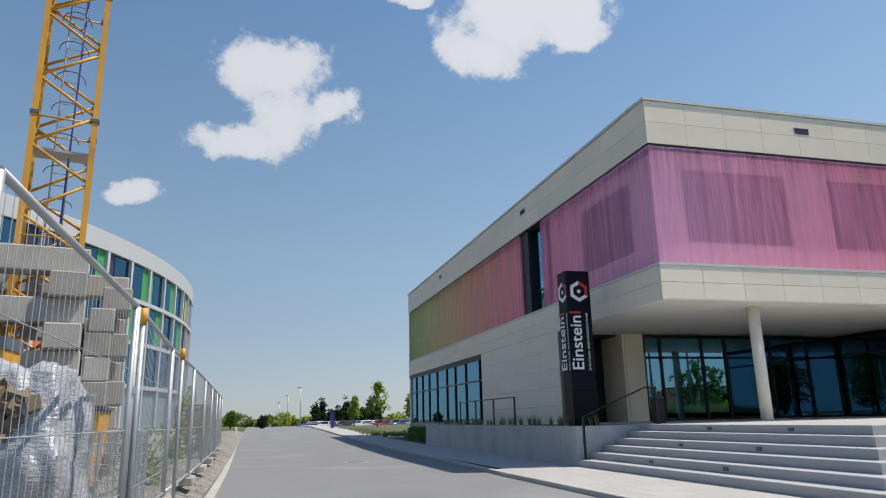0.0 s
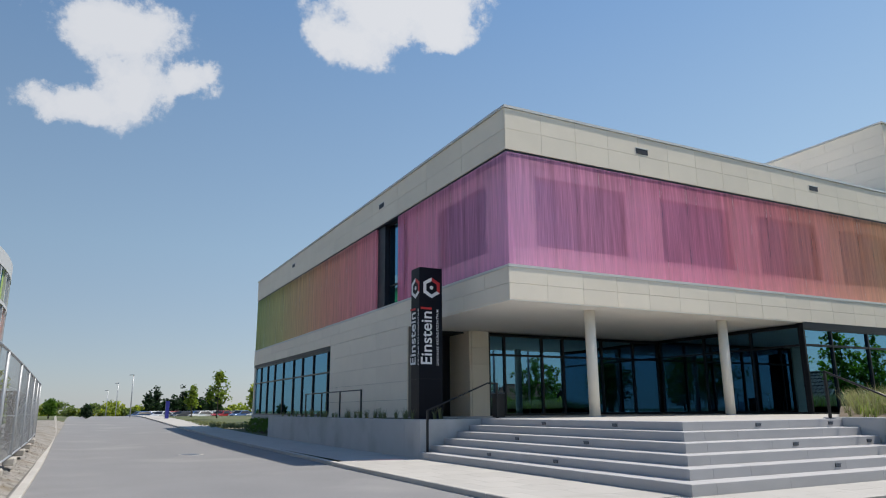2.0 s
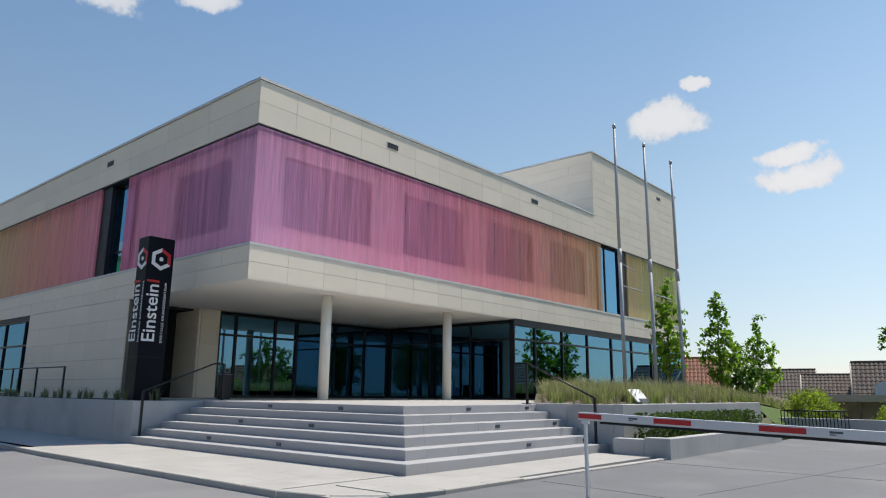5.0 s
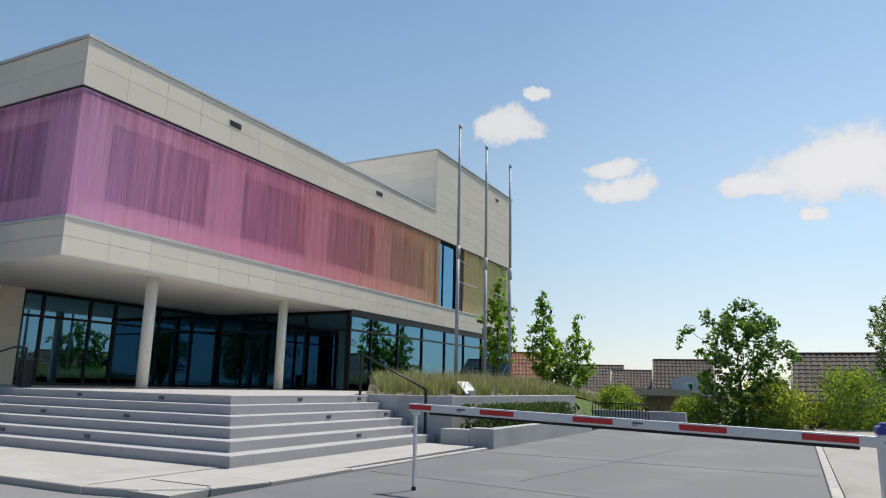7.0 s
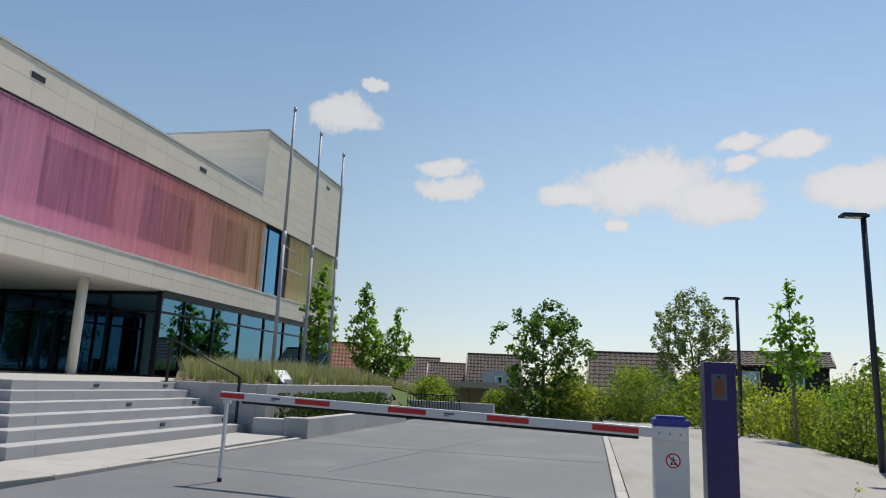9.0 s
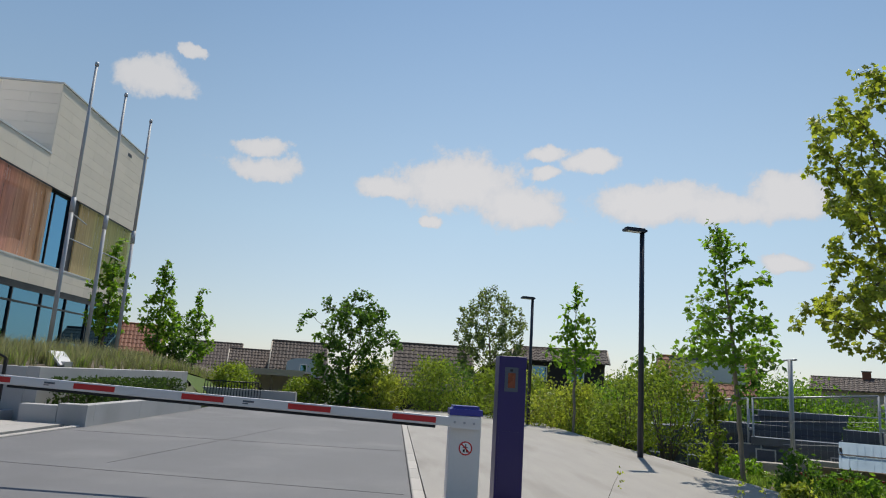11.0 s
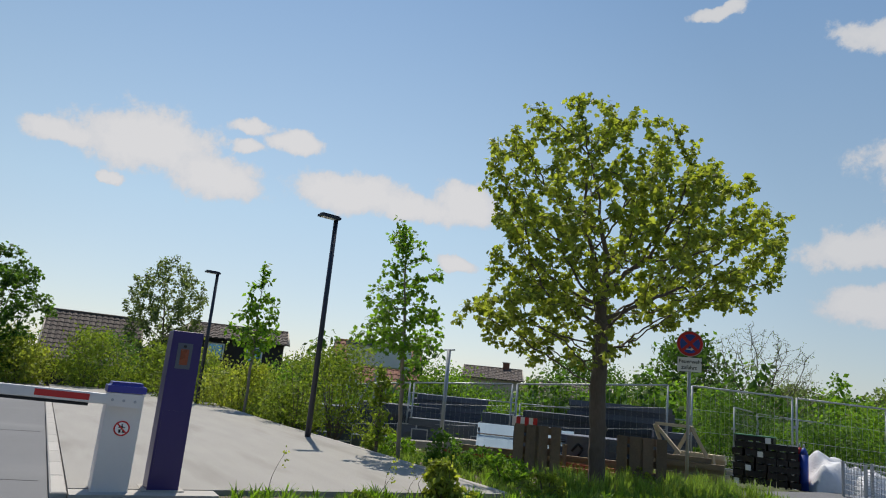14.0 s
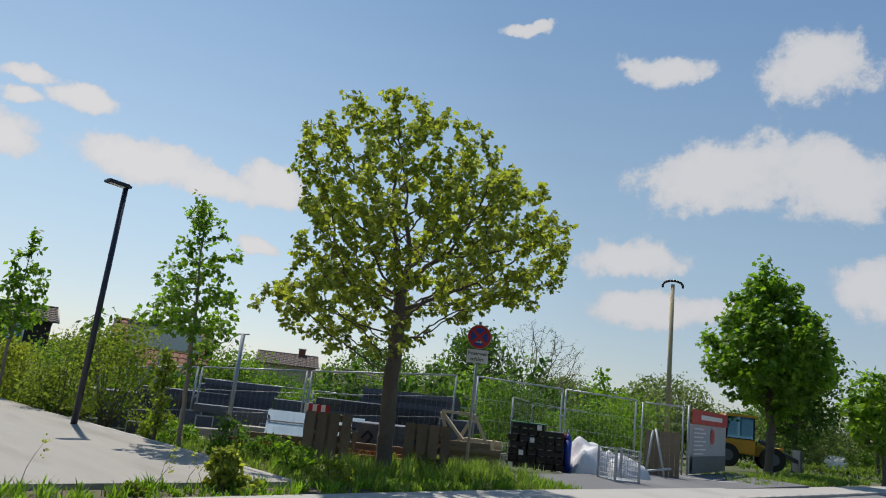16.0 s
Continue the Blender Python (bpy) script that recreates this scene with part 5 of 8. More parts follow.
def bush(label, x, y, w, h, mat, leaf=0.06, clumps=40, per=28, z=None, name="bush", group="", depth=None, seed=1, category="bush"):
    random.seed(seed)
    z = lie(x, y) - 0.12 if z is None else z
    t = thing(name, (x, y, z), label, category, group)
    depth = depth or w
    wood, cl = bmesh.new(), []
    for k in range(clumps):
        a, q = rnd(0, 6.283), random.random()
        hh = h * (0.12 + 0.85 * q)
        r = math.sin(math.pi * (0.12 + 0.78 * q ** 0.9)) ** 0.6 * math.sqrt(random.random())
        c = Vector((math.cos(a) * r * w / 2, math.sin(a) * r * depth / 2, hh))
        cl.append(tuple(c))
        if k % 4 == 0:
            tube(wood, (c.x * 0.15, c.y * 0.15, 0), c, 0.018, 0.004, 5)
    part("woody_core", wood, M_BARK, t)
    v, f = leaf_cloud(cl, per, min(w, h) * 0.095, leaf)
    numpy_mesh("foliage", v, f, mat, t)
    return t


def blades(label, name, spots, height, width, per, mat, lean=0.35, category="grass", seed=3):
    """Tufts of narrow bending blades at the given spots (x, y, z, size)."""
    rng = np.random.RandomState(seed)
    s = np.repeat(np.array(spots, float), per, axis=0)
    n = len(s)
    ang = rng.uniform(0, 2 * np.pi, n)
    d = np.stack([np.cos(ang), np.sin(ang), np.zeros(n)], 1)
    side = np.stack([-np.sin(ang), np.cos(ang), np.zeros(n)], 1)
    hgt = (height * s[:, 3] * rng.uniform(0.55, 1.1, n))[:, None]
    ln = (lean * rng.uniform(0.2, 1.3, n))[:, None] * hgt
    root = s[:, :3] + d * rng.uniform(0, 0.06, (n, 1))
    up = np.array((0, 0, 1.0))
    mid, tip = root + d * ln * 0.35 + up * hgt * 0.62, root + d * ln + up * hgt
    w2 = width * 0.5
    v = np.stack([root - side * w2, root + side * w2, mid + side * w2 * 0.8, mid - side * w2 * 0.8, tip], 1).reshape(-1, 3)
    i = np.arange(n) * 5
    f = np.concatenate([np.stack([i, i + 1, i + 2], 1), np.stack([i, i + 2, i + 3], 1), np.stack([i + 3, i + 2, i + 4], 1)])
    ob = numpy_mesh(name, v, f, mat)
    return tagged(ob, label, category, kind="stuff")


random.seed(5)
spots = []
for k in range(1900):
    x, y = rnd(15.0, 40), rnd(7.55, 15.4)
    if y > bed_edge(x) - 0.15:
        continue
    spots.append((x, y, bed_z(x, y) - 0.03, rnd(0.6, 1.1)))
blades("pale feathery ornamental grass filling the raised bed", "ornamental_grass", spots, 0.62, 0.012, 16, M_STRAW, 0.55)
blades("green shoots among the ornamental grass", "grass_shoots", [(x + 0.1, y, z, s) for x, y, z, s in spots[::2]], 0.45, 0.014, 10, M_GRASS, 0.45)
spots = []
for k in range(34):
    spots.append((rnd(8.45, 9.1), 17.4 + k * 0.46, 0.92, rnd(0.7, 1.2)))
blades("thin dark grass tufts along the retaining wall", "wall_grass", spots, 0.36, 0.012, 40, M_STRAW, 0.3)

# clipped hedge in the planter: leaves over a box
random.seed(8)
hedge = thing("hedge", (14.6, 6.25, 0.27), "clipped low green hedge in the concrete planter", "hedge")
pts = []
for k in range(1500):
    pts.append((rnd(0.1, 6.9), rnd(0, 0.75), rnd(0, 0.56)))
v, f = leaf_cloud(pts, 7, 0.03, 0.035)
numpy_mesh("foliage", v, f, M_HEDGE, hedge)
bm = bmesh.new()
for k in range(24):
    tube(bm, (0.3 * k + 0.15, 0.35, 0), (0.3 * k + 0.15, 0.37, 0.5), 0.012, 0.004, 5)
part("woody_core", bm, M_BARK, hedge)
bush("low juniper-like hedge in front of the west windows", 8.9, 38, 1.5, 0.75, M_LEAF_DARK, 0.05, 90, 26, name="hedge", depth=8, seed=4, z=0.05, category="hedge")
blades("grassy verge beyond the pavement", "verge_grass", [(rnd(7.5, 10), rnd(43, 75), 0.2, rnd(0.5, 1)) for _ in range(500)], 0.35, 0.03, 12, M_STRAW)

# trees and bushes near the depot fence and the yard
MAPLE = ((2.0, 1.1, 0.2), (2.35, 2.1, 0.4), (2.75, 2.4, 0.9), (3.1, 2.25, 2.0), (3.5, 2.1, 2.45), (4.0, 2.0, 2.6), (4.5, 1.95, 2.6), (4.9, 1.95, 1.95), (5.3, 2.0, 1.6), (5.75, 2.0, 1.25), (6.1, 1.8, 0.85), (6.36, 0.8, 0.4))
grown_tree("broad maple with fresh light green leaves on a dark trunk", 8.42, -7.88, MAPLE, M_LEAF, trunk=0.135, points=1500, step=0.12, leaf=0.066, per=10, palmate=True, side=radians(-134), fork=0.34, seed=11, z=-0.22, rough=0.34, shell=0.24, climb=0.20, stalk=1.2)
grown_tree("slim young tree with light green leaves", 11.2, -5.77, ((1.75, 0.35), (2.15, 0.95), (2.7, 0.85), (3.3, 0.62), (3.9, 0.50), (4.5, 0.15)), M_LEAF_MID, trunk=0.04, bark=M_BARKPALE, points=230, step=0.11, leaf=0.066, per=7, palmate=True, fork=0.9, lean=(0.12, 0.30), seed=12, z=-0.15, group="young street trees", climb=0.2)
grown_tree("slim young tree near the far lamp", 22.0, -5.75, ((1.9, 0.4), (2.4, 0.95), (3.3, 0.75), (4.2, 0.45), (5.0, 0.12)), M_LEAF_MID, trunk=0.045, bark=M_BARKPALE, points=160, step=0.15, leaf=0.10, per=6, fork=0.9, seed=13, z=-0.2, group="young street trees", climb=0.2)
tree("narrow leafy sapling in the verge", 12.0, -5.68, 1.75, 0.2, 0.17, M_LEAF_LIGHT, 0.045, 60, 12, 0.02, "column", limbs=12, spread=0.05, rise=0.9, seed=14)
grown_tree("dense round tree with dark green leaves", 9.9, -30.4, ((2.7, 0.7), (3.3, 1.9), (4.3, 2.45), (5.5, 2.5), (6.8, 1.9), (8.0, 1.05), (8.9, 0.3)), M_LEAF_MID, trunk=0.17, points=620, step=0.26, leaf=0.17, per=17, palmate=True, fork=0.75, seed=15, group="roadside trees", rough=0.2, shell=0.4, stalk=2.4)
grown_tree("roadside tree with dark leaves", 6.9, -36, ((1.8, 0.7), (2.5, 1.6), (3.3, 1.8), (4.3, 1.3), (5.2, 0.3)), M_LEAF_MID, trunk=0.1, points=330, step=0.26, leaf=0.16, per=13, fork=0.7, seed=16, group="roadside trees", stalk=2.2)
for k, (tx_, ty_, hh) in enumerate(((8.6, -52, 5.2), (7.4, -63, 5.0), (11.5, -58, 5.4), (13, -72, 5.6), (9.5, -80, 6))):
    tree("far roadside tree with light leaves", tx_, ty_, hh, 1.8, 1.9, M_LEAF_GREY, 0.16, 150, 20, 0.09, "ball", limbs=14, spread=0.32, seed=30 + k, group="roadside trees")

SLENDER = ((1.2, 0.4), (1.8, 0.95), (2.8, 0.9), (3.9, 0.65), (4.8, 0.4), (5.5, 0.12))
for k, (bx, by, bz, hh, text) in enumerate(((27.9, 11.55, 0.95, 5.3, "slender tree in front of the glazed wing"), (32.4, 11.0, 0.6, 5.7, "slender tree behind the grass bed"), (36.3, 10.4, 0.2, 5.3, "slender tree behind the grass bed"))):
    grown_tree(text, bx, by, tuple((h_ * hh / 5.5, r_ * 1.08) for h_, r_ in SLENDER), M_LEAF_MID, trunk=0.055, points=220, step=0.16, leaf=0.10, per=8, fork=0.9, z=bz, seed=17 + k, group="slender trees by the wing", climb=0.25, rough=0.5)
grown_tree("spreading dark green tree behind the drive", 31.0, 2.05, ((0.5, 0.9), (1.4, 1.5), (3.0, 1.55), (4.6, 1.75), (5.3, 1.3), (6.0, 0.5)), M_LEAF_DARK, trunk=0.1, points=520, step=0.17, leaf=0.10, per=10, palmate=True, fork=0.4, z=-1.0, seed=20, rough=1.0, climb=0.45)
grown_tree("wispy round tree behind the roofs", 45.5, -6.1, ((2.6, 0.9), (4.2, 2.2), (6.4, 2.65), (8.4, 2.0), (9.9, 0.5)), M_LEAF_GREY, trunk=0.12, points=700, step=0.24, leaf=0.10, per=14, fork=0.35, z=-2.0, seed=21, rough=0.2, shell=0.4, climb=0.3)
bx, by = spot(-72.4, 36)
grown_tree("small green tree by the red roof", bx, by, ((0.4, 0.6), (1.4, 1.25), (2.6, 1.1), (3.9, 0.3)), M_LEAF_DARK, trunk=0.07, points=220, step=0.2, leaf=0.13, per=9, fork=0.5, z=0.1, seed=22)
grown_tree("thin bare-branched tree behind the depot", 26, -36.5, ((1.4, 1.2), (3.2, 3.2), (5.4, 3.6), (7.0, 2.6), (8.3, 0.8)), M_LEAF_GREY, trunk=0.14, points=1500, step=0.23, leaf=0.05, per=2, fork=0.25, z=-1.4, seed=23, shell=0.4, tip=0.008, climb=0.25)
for k, (head, far, h_, r_, m_, text) in enumerate(((-118.7, 27.5, 4.9, 1.5, M_LEAF_DARK, "leafy tree behind the lifted container"), (-110.5, 29, 4.6, 1.6, M_LEAF_DARK, "leafy tree behind the yellow shrubs"), (-129.0, 27, 3.9, 1.7, M_LEAF_DARK, "rounded tree behind the maple"),
                                                  (-136.4, 26, 4.3, 2.1, M_LEAF_DARK, "leafy tree far behind the depot"), (-144.2, 41, 6.0, 2.5, M_LEAF_DARK, "dark leafy tree below the bare one"), (-139.5, 38, 5.2, 2.2, M_LEAF_MID, "leafy tree far behind the depot"),
                                                  (-149.6, 46, 5.6, 2.3, M_LEAF_MID, "leafy tree far behind the depot"), (-153.0, 60, 6.6, 3.2, M_LEAF_GREY, "pale willow-like tree behind the mast"))):
    bx, by = spot(head, far)
    grown_tree(text, bx, by, ((0.4, r_ * 0.6), (h_ * 0.35, r_), (h_ * 0.7, r_ * 0.85), (h_, r_ * 0.2)), m_, trunk=0.09, points=300, step=0.075 * h_, leaf=0.032 * h_, per=11, fork=0.5, z=-1.5, seed=240 + k, group="trees behind the depot", rough=0.5, stalk=2.0)

bush("loose yellow-green shrub beside the lamp post", 15.9, -6.35, 2.0, 2.35, M_LEAF_LIGHT, 0.04, 100, 34, seed=41, group="verge shrubs")
bush("loose yellow-green shrub behind the lamp", 17.8, -6.1, 1.8, 2.0, M_LEAF_LIGHT, 0.04, 85, 32, seed=42, group="verge shrubs")
k = 0
for bx, by, bw, bh, bmat in ((19.2, -6.3, 1.8, 1.5, M_LEAF_LIGHT), (23.5, -5.9, 2.6, 1.9, M_LEAF), (26.5, -4.9, 2.8, 1.8, M_LEAF_LIGHT), (29.6, -4.2, 2.8, 2.3, M_LEAF_LIGHT),
                             (30.2, -1.6, 2.6, 2.5, M_LEAF_LIGHT), (30.4, 0.6, 2.4, 2.0, M_LEAF), (30.0, 3.8, 2.4, 1.4, M_LEAF_LIGHT), (32.5, -6.0, 3.4, 2.8, M_LEAF), (34, -2.6, 3.2, 2.8, M_LEAF_DARK),
                             (33.5, 1.2, 3.2, 2.6, M_LEAF), (34.5, 8.0, 2.6, 2.0, M_LEAF_LIGHT), (29.5, 6.9, 2.0, 1.7, M_LEAF_LIGHT), (27.6, -7.6, 3.0, 2.1, M_LEAF), (38, -9.5, 4, 3.0, M_LEAF_DARK)):
    k += 1
    bush("bushy green shrub at the edge of the drive" if by > -4.5 else "bushy green shrub behind the concrete yard", bx, by, bw, bh, bmat, 0.06, 100, 36, seed=50 + k, group="hedgerow shrubs", z=lie(bx, by) - 0.35)
for k, (bx, by, bw, bh, bmat) in enumerate(((9.85, -5.85, 0.62, 0.66, M_LEAF_DARK), (9.0, -6.5, 0.9, 0.42, M_LEAF_MID), (7.3, -4.6, 0.5, 0.22, M_LEAF), (7.2, -3.3, 0.3, 0.16, M_LEAF_LIGHT), (7.6, -6.2, 0.7, 0.35, M_LEAF),
                                         (10.1, -6.6, 1.0, 0.45, M_LEAF_DARK), (12.2, -6.2, 0.8, 0.4, M_LEAF_MID), (13.2, -6.3, 0.8, 0.5, M_LEAF_LIGHT), (8.9, -9.2, 0.8, 0.4, M_LEAF))):
    bush("low leafy weed clump in the planted verge", bx, by, bw, bh, bmat, 0.032, 34, 30, seed=80 + k, group="verge weeds", name="weed_clump", category="weed")
for k in range(26):
    a = -104 - 76 * (k + 0.5) / 26
    d = 70 + 14 * math.sin(k * 1.7) ** 2
    bx, by = d * math.sin(radians(-a)), d * math.cos(radians(a))
    if bx < 15:
        d *= 1.3
        bx, by = bx * 1.3, by * 1.3
    bush("dense far green bush behind the depot", bx, by, 9.0, (5.6 + 1.8 * math.sin(k * 2.3)) * (0.62 if a > -128 else 0.95), (M_LEAF_DARK, M_LEAF_DARK, M_LEAF_GREY)[k % 3], 0.14, 170, 50, seed=100 + k, group="far bushes", z=-1.6)

# overgrown bank behind the depot
for k in range(15):
    bx, by = spot(-107.5 - 3.2 * k, 28.5 + 2.5 * math.sin(k * 2.7))
    bush("tangled green bushes on the bank behind the depot", bx, by, 3.2, 3.2 + 0.6 * math.sin(k * 1.9), (M_LEAF_MID, M_LEAF_DARK, M_LEAF_MID, M_LEAF_DARK)[k % 4], 0.055, 150, 40, seed=300 + k, group="bank bushes", z=-1.7)
# verge grass between pavement and fence
random.seed(9)
spots = []
for k in range(3400):
    x, y = rnd(6.8, 12.5), rnd(-12.0, -1.6)
    if (x > 7.55 and y > -5.6) or (y < -11.3 and x < 9):
        continue
    if x < 7.5 and y > -6.5 and random.random() < 0.8:
        continue
    spots.append((x, y, lie(x, y) - 0.1 - (0.05 if y > -5 else 0), rnd(0.3, 1.0) * (1.25 if 7.5 < x < 9.2 and y < -7 else 0.65)))
bush("small round shrub at the corner of the yard", 7.42, -4.4, 0.36, 0.52, M_LEAF, 0.04, 50, 30, seed=95, group="verge weeds", name="weed_clump", category="weed")
blades("lush uncut grass in the verge under the maple", "verge_lawn", spots, 0.34, 0.012, 16, M_GRASS, 0.45, seed=6)
verts = [(x, y, lie(x, y) - 0.05) for x, y in ((6.76, -1.2), (7.5, -1.2), (6.76, -11.4), (7.5, -11.4))]
tagged(raw("verge_soil", verts, [(0, 1, 3, 2)], M_SOIL), "bare brown soil of the planted strip", "soil", kind="structure")
verts = [(x, y, lie(x, y) - 0.07) for y in (-5.58, -8.0, -11.3) for x in (7.5, 9, 10.5, 12.0)]
tagged(raw("verge_earth", verts, [(j * 4 + i, j * 4 + i + 1, j * 4 + i + 5, j * 4 + i + 4) for j in range(2) for i in range(3)], M_SOIL), "dark soil under the verge grass", "soil", kind="structure")
blades("grass along the depot entry", "entry_grass", [(rnd(6.9, 9.2), rnd(-34, -20.5), lie(8, -27) - 0.05, rnd(0.5, 1)) for _ in range(700)], 0.25, 0.02, 14, M_GRASS, seed=7)
blades("grass on the roadside strip", "roadside_grass", [(rnd(7, 16), rnd(-90, -38), lie(8, -60) - 0.1, rnd(0.5, 1)) for _ in range(900)], 0.35, 0.05, 12, M_GRASS, seed=8)

random.seed(77)
stalks = thing("dry_weed", (7.2, -2.75, -0.1), "thin dry weed stalks in the planted strip", "weed")
for k in range(7):
    x_, y_ = rnd(-0.15, 0.25), rnd(-1.6, 0.5)
    bm = bmesh.new()
    p_ = Vector((x_, y_, 0))
    for q in range(4):
        n_ = p_ + Vector((rnd(-0.05, 0.05), rnd(-0.09, 0.06), rnd(0.08, 0.16)))
        tube(bm, p_, n_, 0.005 - 0.001 * q, 0.004 - 0.001 * q, 5)
        p_ = n_
    part("stalk", bm, M_BARK, stalks)
    v, f = leaf_cloud([tuple(p_), tuple(p_ - Vector((0, 0, 0.12)))], 7, 0.025, 0.018)
    tagged(numpy_mesh("leaf_tuft", v, f, M_LEAF, stalks), kind="stuff")
blades("sparse leafy weeds along the concrete edge", "edge_weeds", [(rnd(6.85, 7.5), rnd(-11, -1.9), lie(7, -5) - 0.06, rnd(0.4, 1.0)) for _ in range(190)], 0.20, 0.022, 11, M_LEAF_MID, 0.8, seed=12)

# distance to the north: conifers, young trees, parked cars, lamps
for k in range(9):
    a = radians(-4.6 - 0.62 * k)
    d = 150 + 6 * (k % 3)
    hh = 4.5 + 1.3 * math.sin(k * 1.9)
    tree("dark conifer on the skyline beyond the car park", -d * math.sin(a), d * math.cos(a), hh + 1.3, 0.2, 1.5, M_CONIFER, 0.3, 60, 20, 0.12, "cone", limbs=12, spread=0.3, rise=-0.1, z=-0.9, seed=130 + k, name="conifer", group="skyline conifers")
for k, (a, hh, d, m_) in enumerate(((-7.7, 3.6, 82, M_LEAF_LIGHT), (-9.57, 5.2, 74, M_LEAF_LIGHT), (-12.4, 3.4, 62, M_LEAF), (1.9, 1.6, 70, M_LEAF_DARK), (-0.5, 1.2, 78, M_CONIFER))):
    x, y = -d * math.sin(radians(a)), d * math.cos(radians(a))
    tree("young tree beside the street" if k < 3 else "small bushy tree where the street ends", x, y, hh, hh * 0.25, hh * 0.2, m_, 0.13, 70, 14, 0.05, "cone", limbs=12, spread=0.16, rise=0.7, z=lie(x, y) - 0.1, seed=150 + k, group="street trees to the north")
for k in range(16):
    a = radians(5.5 - 1.1 * k)
    d = 190
    bush("hazy far bush on the horizon", -d * math.sin(a), d * math.cos(a), 7, 3.4 + math.sin(k * 2.1), (M_LEAF_GREY, M_LEAF)[k % 2], 0.4, 40, 22, seed=160 + k, group="horizon bushes", z=-0.8)
# trees behind the camera across the street, which the glass reflects
for k, (x, y, hh) in enumerate(((-22, -14, 9), (-15, -24, 8), (-26, -2, 9), (-8, -30, 8), (-30, -26, 10), (14, -48, 8), (34, -40, 9))):
    tree("leafy tree across the street", x, y, hh, 2.0, 3.0, M_LEAF_DARK, 0.17, 170, 24, 0.16, "ball", limbs=18, spread=0.42, z=lie(x, y) - 0.2, seed=180 + k, group="trees across the street")


def street_lamp(x, y, h, label, turn, group):
    z = lie(x, y) - 0.15
    t = thing("street_lamp", (x, y, z), label, "street lamp", group)
    tubepart("pole", (0, 0, 0), (0, 0, h), 0.062, M_LAMP if turn < 120 else M_GALV, t, r1=0.05, sides=14)
    bm = bmesh.new()
    box(bm, -0.07, 0.42, -0.1, 0.1, h - 0.03, h + 0.05)
    bmesh.ops.bevel(bm, geom=[e for e in bm.edges if all(v.co.z > h for v in e.verts)], offset=0.03, segments=2, affect="EDGES")
    head = part("lamp_head", bm, M_LAMP if turn < 120 else M_GALV, t)
    head.matrix_local = Matrix.Rotation(radians(turn), 4, "Z")
    part("lens", one_box(0.05, 0.36, -0.07, 0.07, h - 0.04, h - 0.031), M_SIGNWHITE, head)


street_lamp(14.1, -5.08, 4.86, "slim dark street lamp with a short flat head", 100, "dark street lamps")
street_lamp(23.9, -4.66, 4.5, "slim dark street lamp with a short flat head", 100, "dark street lamps")
street_lamp(5.0, 84, 4.6, "thin grey street lamp far down the road", 170, "grey street lamps")
street_lamp(4.4, 104, 4.4, "thin grey street lamp far down the road", 170, "grey street lamps")
street_lamp(3.9, 126, 4.2, "thin grey street lamp far down the road", 170, "grey street lamps")


def car(x, y, turn, mat, label, scale=1.0, z=None):
    z = lie(x, y) if z is None else z
    t = thing("car", (x, y, z), label, "car", "parked cars")
    bm = bmesh.new()
    prof = ((-2.1, 0.35), (-2.12, 0.75), (-1.75, 0.92), (-1.2, 0.95), (-0.65, 1.40), (0.75, 1.44), (1.55, 0.98), (2.05, 0.88), (2.15, 0.55), (2.1, 0.3))
    rows = [[bm.verts.new((px, s * (0.86 if pz < 1.0 else 0.66), pz)) for px, pz in prof] for s in (-1, 1)]
    n = len(prof)
    for k in range(n):
        bm.faces.new((rows[0][k], rows[0][(k + 1) % n], rows[1][(k + 1) % n], rows[1][k]))
    bm.faces.new(rows[0][::-1])
    bm.faces.new(rows[1])
    soften(bm, 0.04, 1)
    part("body", bm, mat, t)
    for s in (-1, 1):
        side = bmesh.new()
        vs = [side.verts.new((px, s * (0.885 if pz < 1 else 0.70), pz)) for px, pz in ((-1.0, 0.98), (-0.6, 1.33), (0.7, 1.36), (1.25, 0.99))]
        side.faces.new(vs)
        vs2 = [side.verts.new((v_.co.x, v_.co.y - s * 0.03, v_.co.z)) for v_ in vs]
        side.faces.new(vs2[::-1])
        part("side_window", side, M_DARKFRAME, t)
    wind = bmesh.new()
    q = [wind.verts.new(p_) for p_ in ((-1.16, -0.74, 1.0), (-1.16, 0.74, 1.0), (-0.72, 0.62, 1.37), (-0.72, -0.62, 1.37))]
    wind.faces.new(q)
    part("windscreen", wind, M_DARKFRAME, t)
    for wx in (-1.3, 1.3):
        for s in (-1, 1):
            wh = new("wheel")
            wh.parent = t
            tubepart("tyre", (wx, s * 0.70, 0.31), (wx, s * 0.89, 0.31), 0.31, M_RUBBER, wh, sides=20)
            tubepart("rim", (wx, s * 0.885, 0.31), (wx, s * 0.897, 0.31), 0.19, M_GALV, wh, sides=14)
    for s in (-0.6, 0.6):
        part("headlight", one_box(-2.13, -2.09, s - 0.18, s + 0.18, 0.62, 0.76), M_SIGNWHITE, t)
    t.rotation_euler = (0, 0, radians(turn))
    t.scale = (scale,) * 3
    return t


